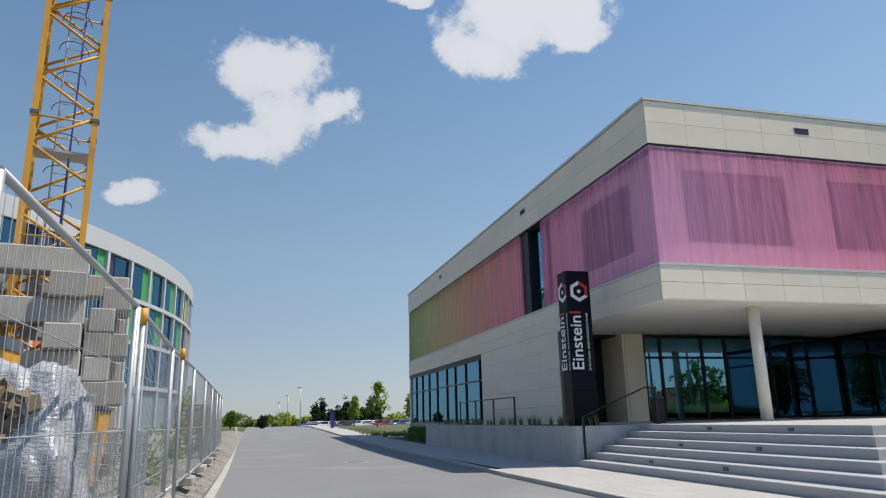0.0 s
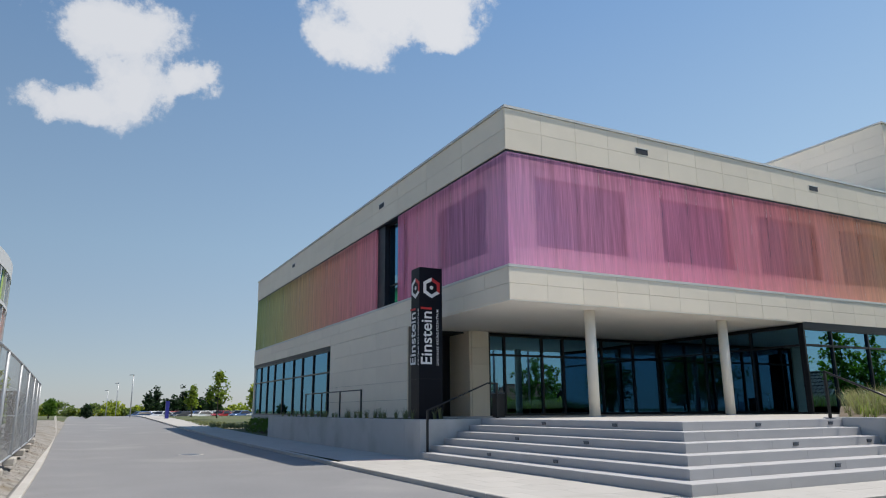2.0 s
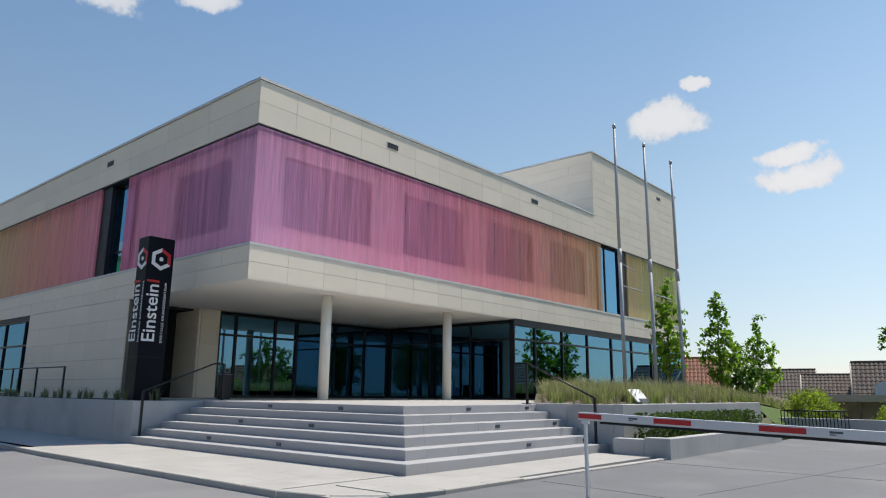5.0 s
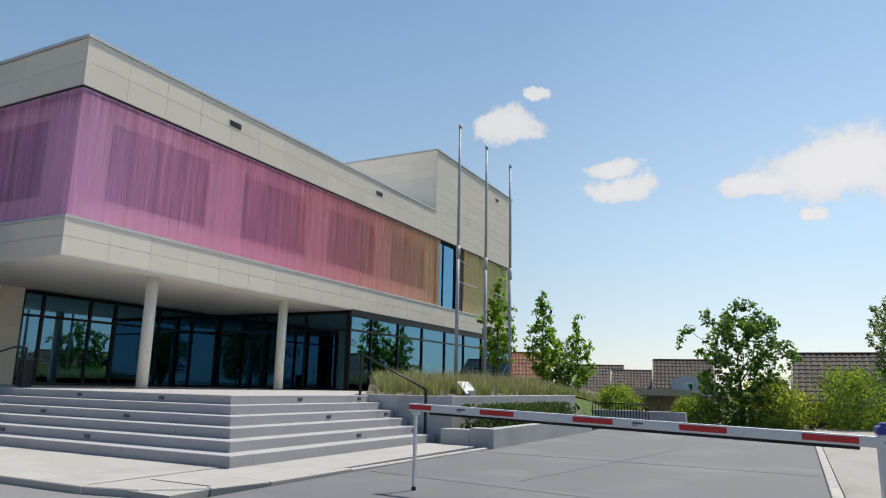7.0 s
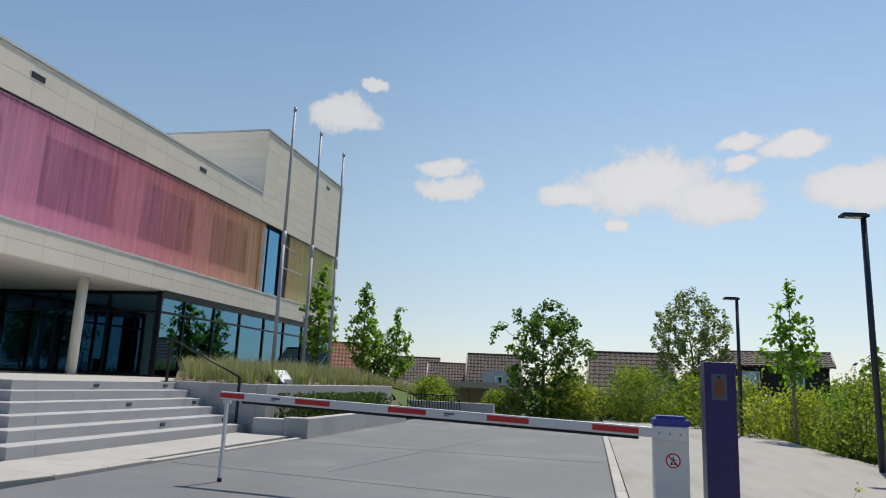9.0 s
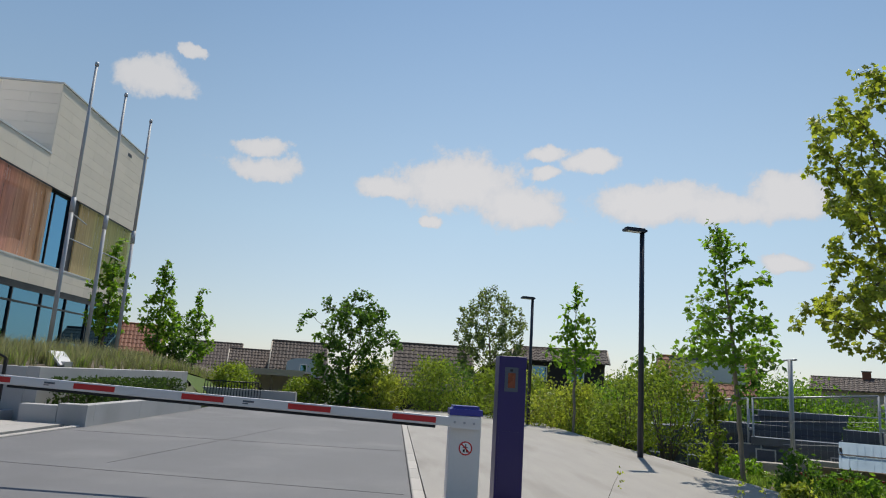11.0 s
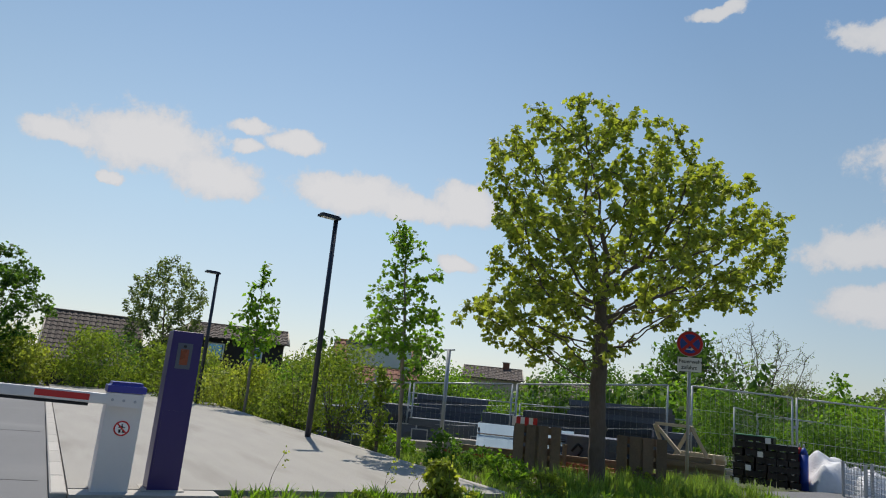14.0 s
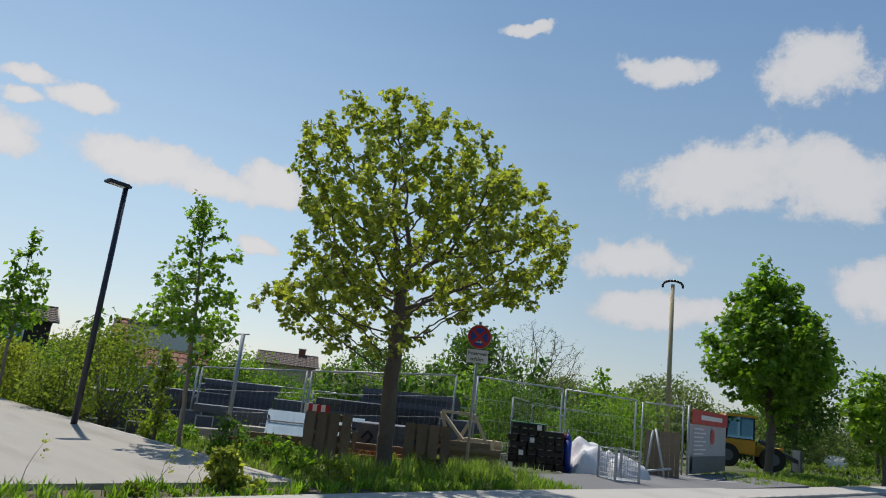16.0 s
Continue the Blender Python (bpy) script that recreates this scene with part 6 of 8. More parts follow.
M_CARS = [material("car_paint_" + n_, c_, 0.25, 0.2, 0.03) for n_, c_ in (("silver", (0.5, 0.52, 0.54)), ("blue", (0.06, 0.12, 0.26)), ("red", (0.32, 0.03, 0.03)), ("white", (0.75, 0.75, 0.75)), ("dark", (0.04, 0.045, 0.05)))]
for k in range(13):
    a = radians(-4.2 - 0.72 * k)
    d = 118 + 5 * (k % 2)
    car(-d * math.sin(a), d * math.cos(a), 20 + 14 * (k % 3), M_CARS[(k * 2 + 1) % 5], "parked car on the far car park", z=-0.15)
car(17.5, -72, 100, M_CARS[3], "white car parked by the southern street")

blue_post = thing("blue_post", (7.3, 70, lie(7.3, 70)), "dark blue ticket post beside the street", "post")
part("body", one_box(-0.16, 0.16, -0.16, 0.16, -0.1, 1.5), M_BLUECAP, blue_post)
part("cap", one_box(-0.18, 0.18, -0.18, 0.18, 1.502, 1.56), M_BLUECAP, blue_post)


# ---------------------------------------------------------------- houses to the east
def house(label, x, y, w, d, eave, ridge, turn, roof, wall, rows=12, chimney=None, z=-3.0, cols=16, gable=None, windows=()):
    """A pitched-roof house with tiled roof slopes; the ridge runs along its local x."""
    t = thing("house", (x, y, z), label, "house", "houses to the east")
    bm = bmesh.new()
    box(bm, -w / 2 + 0.3, w / 2 - 0.3, -d / 2 + 0.3, d / 2 - 0.3, 0, eave - z)
    part("wall", bm, wall, t)
    for s in (-1, 1):
        bm = bmesh.new()
        e = s * (w / 2 - 0.3)
        vs = [bm.verts.new(p_) for p_ in ((e, -d / 2 + 0.3, eave - z), (e, d / 2 - 0.3, eave - z), (e, 0, ridge - z - 0.1))]
        vs2 = [bm.verts.new((v_.co.x - s * 0.2, v_.co.y, v_.co.z)) for v_ in vs]
        bm.faces.new(vs)
        bm.faces.new(vs2[::-1])
        part("gable", bm, gable or wall, t)
    for s in (-1, 1):
        verts, faces = [], []
        slope = math.hypot(d / 2, ridge - eave)
        for j in range(rows):
            a, b = j / rows, (j + 1) / rows
            for i in range(cols):
                x0, x1 = -w / 2 + w * i / cols + 0.01, -w / 2 + w * (i + 1) / cols - 0.01
                n0 = len(verts)
                ya, yb = s * d / 2 * (1 - a), s * d / 2 * (1 - b)
                za, zb = eave - z + (ridge - eave) * a, eave - z + (ridge - eave) * b
                xm = (x0 + x1) / 2
                verts += [(x0, ya, za + 0.05), (xm, ya, za + 0.10), (x1, ya, za + 0.05), (x0, yb, zb + 0.01), (xm, yb, zb + 0.06), (x1, yb, zb + 0.01), (x0, ya, za - 0.02), (x1, ya, za - 0.02)]
                faces += [(n0, n0 + 1, n0 + 4, n0 + 3), (n0 + 1, n0 + 2, n0 + 5, n0 + 4), (n0 + 6, n0 + 7, n0 + 2, n0 + 1), (n0 + 6, n0 + 1, n0)]
        rf = raw("roof", verts, faces, roof, t)
        bm = bmesh.new()
        vs = [bm.verts.new(p_) for p_ in ((-w / 2, s * d / 2, eave - z - 0.03), (w / 2, s * d / 2, eave - z - 0.03), (w / 2, 0, ridge - z - 0.03), (-w / 2, 0, ridge - z - 0.03))]
        bm.faces.new(vs)
        part("roof_deck", bm, M_DARKTIMBER, t)
        for e in (-1, 1):
            tubepart("verge_board", (e * w / 2, s * d / 2, eave - z), (e * w / 2, 0, ridge - z), 0.06, M_HOUSE if roof is M_ROOF_BROWN else M_DARKTIMBER, t, sides=6)
    tubepart("ridge_tile", (-w / 2, 0, ridge - z + 0.03), (w / 2, 0, ridge - z + 0.03), 0.09, roof, t, sides=8)
    for wx, wz in windows:
        unit = part("window", one_box(wx - 0.5, wx + 0.5, d / 2 - 0.31, d / 2 - 0.24, wz - z, wz - z + 1.0), M_SIGNWHITE, t, "white framed window")
        part("pane", one_box(wx - 0.42, wx + 0.42, d / 2 - 0.239, d / 2 - 0.23, wz - z + 0.08, wz - z + 0.92), M_BLUEGLASS, unit)
    if chimney is not None:
        part("chimney", one_box(chimney - 0.3, chimney + 0.3, -0.25, 0.25, ridge - z - 0.6, ridge - z + 0.55), M_ROOF_RED, t)
        part("chimney_cap", one_box(chimney - 0.36, chimney + 0.36, -0.31, 0.31, ridge - z + 0.552, ridge - z + 0.62), M_KERB, t)
    t.rotation_euler = (0, 0, radians(turn))
    return t


house("house with a large brown tiled roof", 49.5, -2.6, 5.6, 7.4, 0.6, 3.75, 88, M_ROOF_BROWN, M_DARKTIMBER, 12)
house("dark timber house with a brown roof and pale verge", 52.5, -8.5, 9, 7.0, 1.2, 3.8, 175, M_ROOF_BROWN, M_DARKTIMBER, 10, gable=M_DARKTIMBER)
house("low dark timber house with a pale roof edge", *spot(-103.4, 48.5), 6.4, 5.0, 3.0, 3.95, 77, M_ROOF_BROWN, M_DARKTIMBER, 8, windows=((-1.1, 1.7), (1.3, 1.7)))
house("brown-roofed house with a pale blue rounded dormer", *spot(-82.1, 56.5), 4.4, 7, 0.6, 3.6, 98, M_ROOF_BROWN, M_HOUSE, 11)
house("low brown-roofed wing beside the carport", *spot(-78.6, 58.5), 4.0, 6, 0.7, 2.8, 101, M_ROOF_BROWN, M_HOUSE, 9)
dorm = thing("dormer", (*spot(-82.5, 53.4), 0.95), "pale blue rounded dormer with a white window", "dormer")
bm = bmesh.new()
n = 10
ring = [(2.0 * math.cos(math.pi * k / n), 0.55 * math.sin(math.pi * k / n) + 1.2) for k in range(n + 1)]
fr = [bm.verts.new((-0.3, yy, zz)) for yy, zz in ring] + [bm.verts.new((-0.3, -2.0, 0)), bm.verts.new((-0.3, 2.0, 0))]
bk = [bm.verts.new((2.4, v_.co.y, v_.co.z)) for v_ in fr]
bm.faces.new(fr)
bm.faces.new(bk[::-1])
for k in range(len(fr)):
    bm.faces.new((fr[k], bk[k], bk[(k + 1) % len(fr)], fr[(k + 1) % len(fr)]))
part("cheek", bm, M_HOUSEBLUE, dorm)
part("window_frame", one_box(-0.36, -0.305, -0.45, 0.45, 0.2, 1.2), M_SIGNWHITE, dorm)
part("pane", one_box(-0.375, -0.361, -0.34, 0.34, 0.3, 1.1), M_BLUEGLASS, dorm)
dorm.rotation_euler, dorm.scale = (0, 0, radians(8)), (1, 0.62, 0.78)
house("far house with a red-brown roof and chimney", *spot(-69.5, 62), 4.8, 8, 1.0, 4.3, 110, M_ROOF_RED, M_HOUSE, 10, chimney=1.2)
house("far brown-roofed house between trees", *spot(-75.7, 68), 4.6, 7, 0.8, 3.5, 104, M_ROOF_BROWN, M_HOUSE, 9)
house("orange-tiled house behind the depot", *spot(-114.6, 50), 6.2, 8.5, 0.9, 3.95, 66, M_ROOF_RED, M_HOUSE, 10)
house("pale house with a low brown roof and chimney", *spot(-124.2, 64), 5.4, 6, 2.5, 3.55, 56, M_ROOF_BROWN, M_HOUSE, 7, chimney=-1.2)
house("brown-roofed house behind the maple", *spot(-131, 46), 4.6, 7, 0.6, 2.3, 49, M_ROOF_BROWN, M_HOUSE, 9)
shed = thing("carport", (*spot(-80.2, 47), -2.0), "flat-roofed carport with a pale fascia", "carport")
part("roof", one_box(-2.5, 2.5, -2.2, 2.2, 3.2, 3.32), M_STEELDARK, shed)
part("fascia", one_box(-2.56, -2.5, -2.3, 2.3, 2.98, 3.36), M_HOUSE, shed)
for yy in (-2.1, -0.4, 2.0):
    part("post", one_box(-2.4, -2.28, yy, yy + 0.12, 0, 3.2), M_WOOD, shed)
part("rear_wall", one_box(2.2, 2.3, -2.2, 2.2, 0, 3.2), M_HOUSE, shed)

ramp = thing("ramp_railing", (25.2, 5.2, -0.1), "black bar railing beside the ramp", "railing")
for k in range(20):
    part("bar", one_box(-0.012 + 0.02 * k, 0.012 + 0.02 * k, 1.5 - 0.1 * k - 0.012, 1.5 - 0.1 * k + 0.012, 0, 0.86), M_BLACKMETAL, ramp)
tubepart("rail", (0, 1.5, 0.88), (0.38, -0.4, 0.88), 0.02, M_BLACKMETAL, ramp)
low = thing("low_wall", (26.2, 5.0, -0.2), "low pale concrete wall at the ramp", "wall")
part("wall_block", one_box(-0.2, 0.2, -1.4, 2.0, 0, 0.72), M_CONCRETE, low)


# ---------------------------------------------------------------- building site across the street
def mesh_fence(label, pts, height, step, group, base=True):
    """Mobile site-fence panels between neighbouring points (x, y, z of the foot)."""
    for k, (a, b) in enumerate(zip(pts, pts[1:])):
        a, b = Vector(a), Vector(b)
        t = thing("site_fence", a, label, "fence", group)
        d = b - a
        L_ = math.hypot(d.x, d.y)
        u = Vector((d.x / L_, d.y / L_, 0))
        rise = d.z
        foot = lambda s: u * s + Vector((0, 0, rise * s / L_))
        up = Vector((0, 0, 1))
        for s in (0.06, L_ - 0.06):
            tubepart("post", foot(s) + up * 0.05, foot(s) + up * height, 0.024, M_GALV, t)
        for z_ in (0.16, height):
            tubepart("rail", foot(0.06) + up * z_, foot(L_ - 0.06) + up * z_, 0.022, M_GALV, t)
        bm = bmesh.new()
        s = 0.06 + step
        while s < L_ - 0.08:
            tube(bm, foot(s) + up * 0.17, foot(s) + up * (height - 0.02), 0.0021, None, 4)
            s += step
        for z_ in (0.45, 0.95, 1.45):
            tube(bm, foot(0.06) + up * z_, foot(L_ - 0.06) + up * z_, 0.0038, None, 4)
        part("wire_mesh", bm, M_GALV, t)
        if base:
            m_ = Matrix.Translation(foot(0.0)) @ Matrix.Rotation(math.atan2(u.y, u.x), 4, "Z")
            bm = bmesh.new()
            box(bm, -0.35, 0.35, -0.11, 0.11, -0.02, 0.12)
            soften(bm, 0.02, 1)
            part("foot_block", bm, M_BLOCK, t).matrix_local = m_
        part("clamp", one_box(-0.03, 0.03, -0.05, 0.05, 1.25, 1.31), M_GALV, t)


LZ = 0.24
west = [(-1.04, y_, LZ + 0.02) for y_ in (-0.6, 2.9, 6.4)] + [(-1.12, 9.9, LZ), (-1.12, 13.4, LZ), (-1.15, 16.9, LZ), (-1.2, 20.4, LZ), (-1.25, 23.9, LZ), (-1.32, 27.4, LZ + .02), (-1.4, 30.9, LZ + .05)]
mesh_fence("galvanised mobile mesh fence of the building site", west, 2.0, 0.105, "west site fence")
for y_ in (6.5, 10.0):
    t = thing("yellow_post_cap", (-1.0, y_, LZ + 0.02), "steel post with a yellow plastic cap", "post", "capped posts")
    tubepart("post", (0, 0, 0), (0, 0, 1.86), 0.024, M_GALV, t)
    tubepart("cap", (0, 0, 1.862), (0, 0, 2.0), 0.034, M_YELLOW, t, sides=12)

# crane: mast of four corner posts with lattice, ladder, hoops and a platform; ballast below
CR = Vector((-4.25, 15.3, 0.2))
crane = thing("tower_crane", CR, "yellow lattice mast of a tower crane with inner ladder", "crane")
S = 0.56
turn = Matrix.Rotation(radians(14), 4, "Z")


def cp(x, y, z):
    return turn @ Vector((x, y, z))


ZB, ZT = 0.5, 14.6
for sx, sy in ((-1, -1), (1, -1), (1, 1), (-1, 1)):
    bm = bmesh.new()
    box(bm, -0.055, 0.055, -0.055, 0.055, ZB, ZT)
    bmesh.ops.transform(bm, matrix=turn @ Matrix.Translation((sx * S, sy * S, 0)), verts=bm.verts)
    part("corner_post", bm, M_YELLOW, crane)
    for zc in (7.35, 10.35, 13.35):
        bm = bmesh.new()
        box(bm, -0.08, 0.08, -0.08, 0.08, zc - 0.035, zc + 0.035)
        bmesh.ops.transform(bm, matrix=turn @ Matrix.Translation((sx * S, sy * S, 0)), verts=bm.verts)
        part("joint_flange", bm, M_STEELDARK, crane)
corners = [(-S, -S), (S, -S), (S, S), (-S, S)]
z_, flip = ZB + 0.2, 0
while z_ < ZT - 0.8:
    for k in range(4):
        (xa, ya), (xb, yb) = corners[k], corners[(k + 1) % 4]
        if (k + flip) % 2:
            (xa, ya), (xb, yb) = (xb, yb), (xa, ya)
        tubepart("brace", cp(xa, ya, z_), cp(xb, yb, z_ + 0.72), 0.032, M_YELLOW, crane, sides=6)
    z_ += 0.75
    flip += 1
for zc in (4.75, 7.3, 10.3):
    for k in range(4):
        (xa, ya), (xb, yb) = corners[k], corners[(k + 1) % 4]
        tubepart("strut", cp(xa, ya, zc), cp(xb, yb, zc), 0.02, M_YELLOW, crane, sides=6)
lad = new("ladder")
lad.parent = crane
for s in (-0.15, 0.15):
    tubepart("stile", cp(s, 0.2, 3.0), cp(s, 0.2, 14.5), 0.016, M_GALV, lad, sides=6)
for k in range(42):
    tubepart("rung", cp(-0.15, 0.2, 3.1 + 0.27 * k), cp(0.15, 0.2, 3.1 + 0.27 * k), 0.011, M_GALV, lad, sides=5)
for k in range(12):
    bm = bmesh.new()
    zc = 4.9 + 0.72 * k
    pts_ = [cp(0.30 * math.cos(a_ * math.pi / 8 - math.pi), 0.2 - 0.55 * math.sin(a_ * math.pi / 8), zc) for a_ in range(9)]
    for a_, b_ in zip(pts_, pts_[1:]):
        tube(bm, a_, b_, 0.010, None, 5)
    part("safety_hoop", bm, M_STEELDARK, lad)
for zc in (6.6, 10.9, 14.2):
    bm = bmesh.new()
    box(bm, -S + 0.06, S - 0.06, -0.45, 0.1, zc, zc + 0.05)
    bmesh.ops.transform(bm, matrix=turn, verts=bm.verts)
    part("platform", bm, M_GALV, crane)
tubepart("cable", cp(0.1, -0.2, 2.5), cp(0.22, 0.05, 14.4), 0.018, M_SIGNBLUE, crane, sides=6)

random.seed(21)


def block(label, x, y, z, dx_, dy_, dz_, rot=0.0):
    bm = bmesh.new()
    box(bm, -dx_ / 2, dx_ / 2, -dy_ / 2, dy_ / 2, 0, dz_)
    soften(bm, 0.025, 1)
    ob = new("ballast_block", mesh_of("ballast_block", bm, M_BLOCK))
    ob.location, ob.rotation_euler = (x, y, z), (0, 0, radians(rot))
    return tagged(ob, label, "ballast block", "crane ballast")


# two long stacks of ballast beams crossed, with smaller blocks at their ends
z_ = 0.22
for k in range(9):
    hgt = 0.48
    if k % 2 == 0:
        block("long concrete ballast beam of the crane", -4.55, 13.95, z_, 2.7, 0.55, hgt - 0.004, 12 + rnd(-1, 1))
        block("long concrete ballast beam of the crane", -4.30, 16.6, z_, 2.7, 0.55, hgt - 0.004, 12)
    else:
        block("light concrete ballast block of the crane", -3.55 + rnd(-0.05, 0.05), 14.35, z_, 0.62, 1.3, hgt - 0.004, 12 + rnd(-2, 2))
        block("light concrete ballast block of the crane", -5.5, 15.2, z_, 0.62, 3.2, hgt - 0.004, 12)
        block("light concrete ballast block of the crane", -3.0, 15.9, z_, 0.55, 1.2, hgt - 0.004, 12 + rnd(-2, 2))
    z_ += hgt
z_ = 0.22
for k in range(7):
    block("grey concrete ballast block stacked beside the mast", -3.02 + rnd(-0.04, 0.04), 14.55, z_, 0.45, 0.9, 0.456, 14 + rnd(-3, 3))
    z_ += 0.46

# wrapped bulk bag, wire cages, crates, pallet stacks behind the fence
bag = thing("wrapped_pallet", (-1.92, 6.4, LZ), "rubble bags wrapped in milky plastic film on a pallet", "pallet load")
bm = bmesh.new()
bmesh.ops.create_cube(bm, size=1)
bmesh.ops.subdivide_edges(bm, edges=bm.edges[:], cuts=21, use_grid_fill=True)
for v_ in bm.verts:
    c_ = v_.co
    nz = noise.noise(c_ * 3.1) * 0.12 + noise.noise(Vector((c_.x * 11, c_.y * 11, c_.z * 5))) * 0.07
    taper = 1.0 - 0.35 * max(0, c_.z) - 0.18 * abs(c_.z)
    v_.co = Vector((c_.x * 1.05 * taper, c_.y * 1.1 * taper, (c_.z + 0.5) * 1.32 + 0.14)) + c_.normalized() * nz
for f_ in bm.faces:
    f_.smooth = True
part("film_wrap", bm, M_FILM, bag)
for s in (-0.4, 0, 0.4):
    part("pallet_runner", one_box(s - 0.05, s + 0.05, -0.6, 0.6, 0, 0.1), M_WOOD, bag)
for s in range(6):
    part("pallet_board", one_box(-0.55, 0.55, -0.58 + 0.2 * s, -0.46 + 0.2 * s, 0.102, 0.125), M_WOOD, bag)
bm = bmesh.new()
for k in range(26):
    a_ = rnd(0, 6.28)
    m_ = pose(0.05 + 0.3 * math.cos(a_) * rnd(0, 1), -0.42 + 0.06 * rnd(-1, 1), 1.12 + 0.2 * math.sin(a_), rnd(0, 90), rnd(0, 90), rnd(0, 90))
    box(bm, -0.08, 0.08, -0.06, 0.06, -0.05, 0.05, m_)
part("rubble", bm, M_WOOD, bag, "brown rubble showing at the torn top", "stuff")


def cage(x, y, z, w_, d_, h_, label, rot=0):
    t = thing("wire_cage", (x, y, z), label, "cage", "wire cages")
    for sx in (0, w_):
        for sy in (0, d_):
            part("upright", one_box(sx - 0.02, sx + 0.02, sy - 0.02, sy + 0.02, 0, h_), M_GALV, t)
    for side, (ax, ay, bx_, by_) in enumerate(((0, 0, w_, 0), (w_, 0, w_, d_), (w_, d_, 0, d_), (0, d_, 0, 0))):
        bm = bmesh.new()
        for k in range(9):
            q = (k + 0.5) / 9
            tube(bm, (ax + (bx_ - ax) * q, ay + (by_ - ay) * q, 0.03), (ax + (bx_ - ax) * q, ay + (by_ - ay) * q, h_), 0.005, None, 4)
        for k in range(7):
            q = 0.05 + (h_ - 0.07) * k / 6
            tube(bm, (ax, ay, q), (bx_, by_, q), 0.006, None, 4)
        part("side_mesh", bm, M_GALV, t)
    part("deck", one_box(0, w_, 0, d_, 0.02, 0.05), M_GALV, t)
    t.rotation_euler = (0, 0, radians(rot))
    return t


cage(-2.1, 9.9, LZ, 0.62, 0.9, 0.95, "galvanised wire lattice cage with props")
cage(-2.75, 9.5, LZ, 0.6, 0.9, 1.05, "galvanised wire lattice cage with props", 5)
cage(-2.2, 7.7, LZ, 0.5, 0.55, 1.35, "tall galvanised slatted rack")
cont = thing("yellow_container", (-2.75, 12.2, LZ), "small yellow steel skip", "skip")
bm = bmesh.new()
vs = box(bm, -0.45, 0.45, -0.35, 0.35, 0.1, 1.25)
for v_ in vs[:4]:
    v_.co.x *= 0.75
soften(bm, 0.02, 1)
part("tub", bm, M_YELLOW, cont)
part("rim", one_box(-0.48, 0.48, -0.38, 0.38, 1.252, 1.3), M_STEELDARK, cont)
for s in (-0.25, 0.25):
    part("foot", one_box(s - 0.06, s + 0.06, -0.3, 0.3, 0, 0.1), M_STEELDARK, cont)
cab = thing("yellow_winch_box", (-4.3, 12.4, LZ), "yellow and dark blue machine box", "machine")
part("body", one_box(-0.5, 0.5, -0.4, 0.4, 0.6, 2.2), M_YELLOW, cab)
part("lid", one_box(-0.52, 0.52, -0.42, 0.42, 2.202, 2.4), M_STEELBLUE, cab)
part("frame_base", one_box(-0.45, 0.45, -0.35, 0.35, 0, 0.598), M_STEELDARK, cab)


def pallet_stack(x, y, z, n_, label, rot=0, mat=None):
    for k in range(n_):
        t = thing("pallet", (x + rnd(-0.03, 0.03), y + rnd(-0.03, 0.03), z + k * 0.146), label, "pallet", "stacked pallets")
        for s in (-0.36, 0, 0.36):
            part("runner", one_box(-0.6, 0.6, s - 0.05, s + 0.05, 0, 0.12), mat or M_WOOD, t)
        for s in range(5):
            part("board", one_box(-0.6 + 0.265 * s, -0.46 + 0.265 * s, -0.4, 0.4, 0.121, 0.143), mat or M_WOOD, t)
        t.rotation_euler = (0, 0, radians(rot + rnd(-2, 2)))


pallet_stack(-2.0, 23.6, LZ + 0.0, 11, "weathered wooden pallet in a tall stack", 90)
pallet_stack(-1.85, 29.5, LZ + 0.05, 11, "weathered wooden pallet in a tall stack", 90)
bush("rough green weeds behind the site fence", -2.6, 18.5, 2.4, 1.0, M_LEAF_LIGHT, 0.05, 40, 26, seed=71, z=LZ - 0.05, name="weed_clump", category="weed")
bush("rough green weeds behind the site fence", -1.9, 13.5, 0.8, 0.4, M_LEAF, 0.04, 20, 20, seed=72, z=LZ - 0.05, name="weed_clump", category="weed")
tree("thin young tree behind the site fence", -3.6, 40, 2.9, 0.6, 0.5, M_LEAF, 0.09, 50, 14, 0.04, "column", limbs=10, spread=0.12, z=0.3, seed=73)
random.seed(31)
verts, faces = [], []
for k in range(2600):
    x, y = rnd(-3.2, -0.86), rnd(5, 30)
    s = rnd(0.015, 0.055)
    n0 = len(verts)
    zz = lie(x, y) + 0.01
    for q in range(5):
        a_ = q * 1.2566 + rnd(-0.3, 0.3)
        verts.append((x + s * math.cos(a_), y + s * math.sin(a_), zz))
    verts.append((x, y, zz + s * rnd(0.5, 0.9)))
    faces += [(n0 + q, n0 + (q + 1) % 5, n0 + 5) for q in range(5)]
tagged(raw("gravel_stones", verts, faces, M_GRAVEL), "loose grey stones on the gravel", "stones", kind="stuff")
random.seed(32)
verts, faces = [], []
for k in range(260):
    x, y = rnd(-0.8, -0.3), rnd(9, 15)
    s = rnd(0.01, 0.035)
    n0 = len(verts)
    zz = lie(x, y) + ROAD_Z
    for q in range(4):
        a_ = q * 1.5708 + rnd(-0.3, 0.3)
        verts.append((x + s * math.cos(a_), y + s * math.sin(a_), zz))
    verts.append((x, y, zz + s * 0.6))
    faces += [(n0 + q, n0 + (q + 1) % 4, n0 + 4) for q in range(4)]
tagged(raw("road_debris", verts, faces, M_SOIL), "brown dirt and leaf litter in the gutter", "debris", kind="stuff")

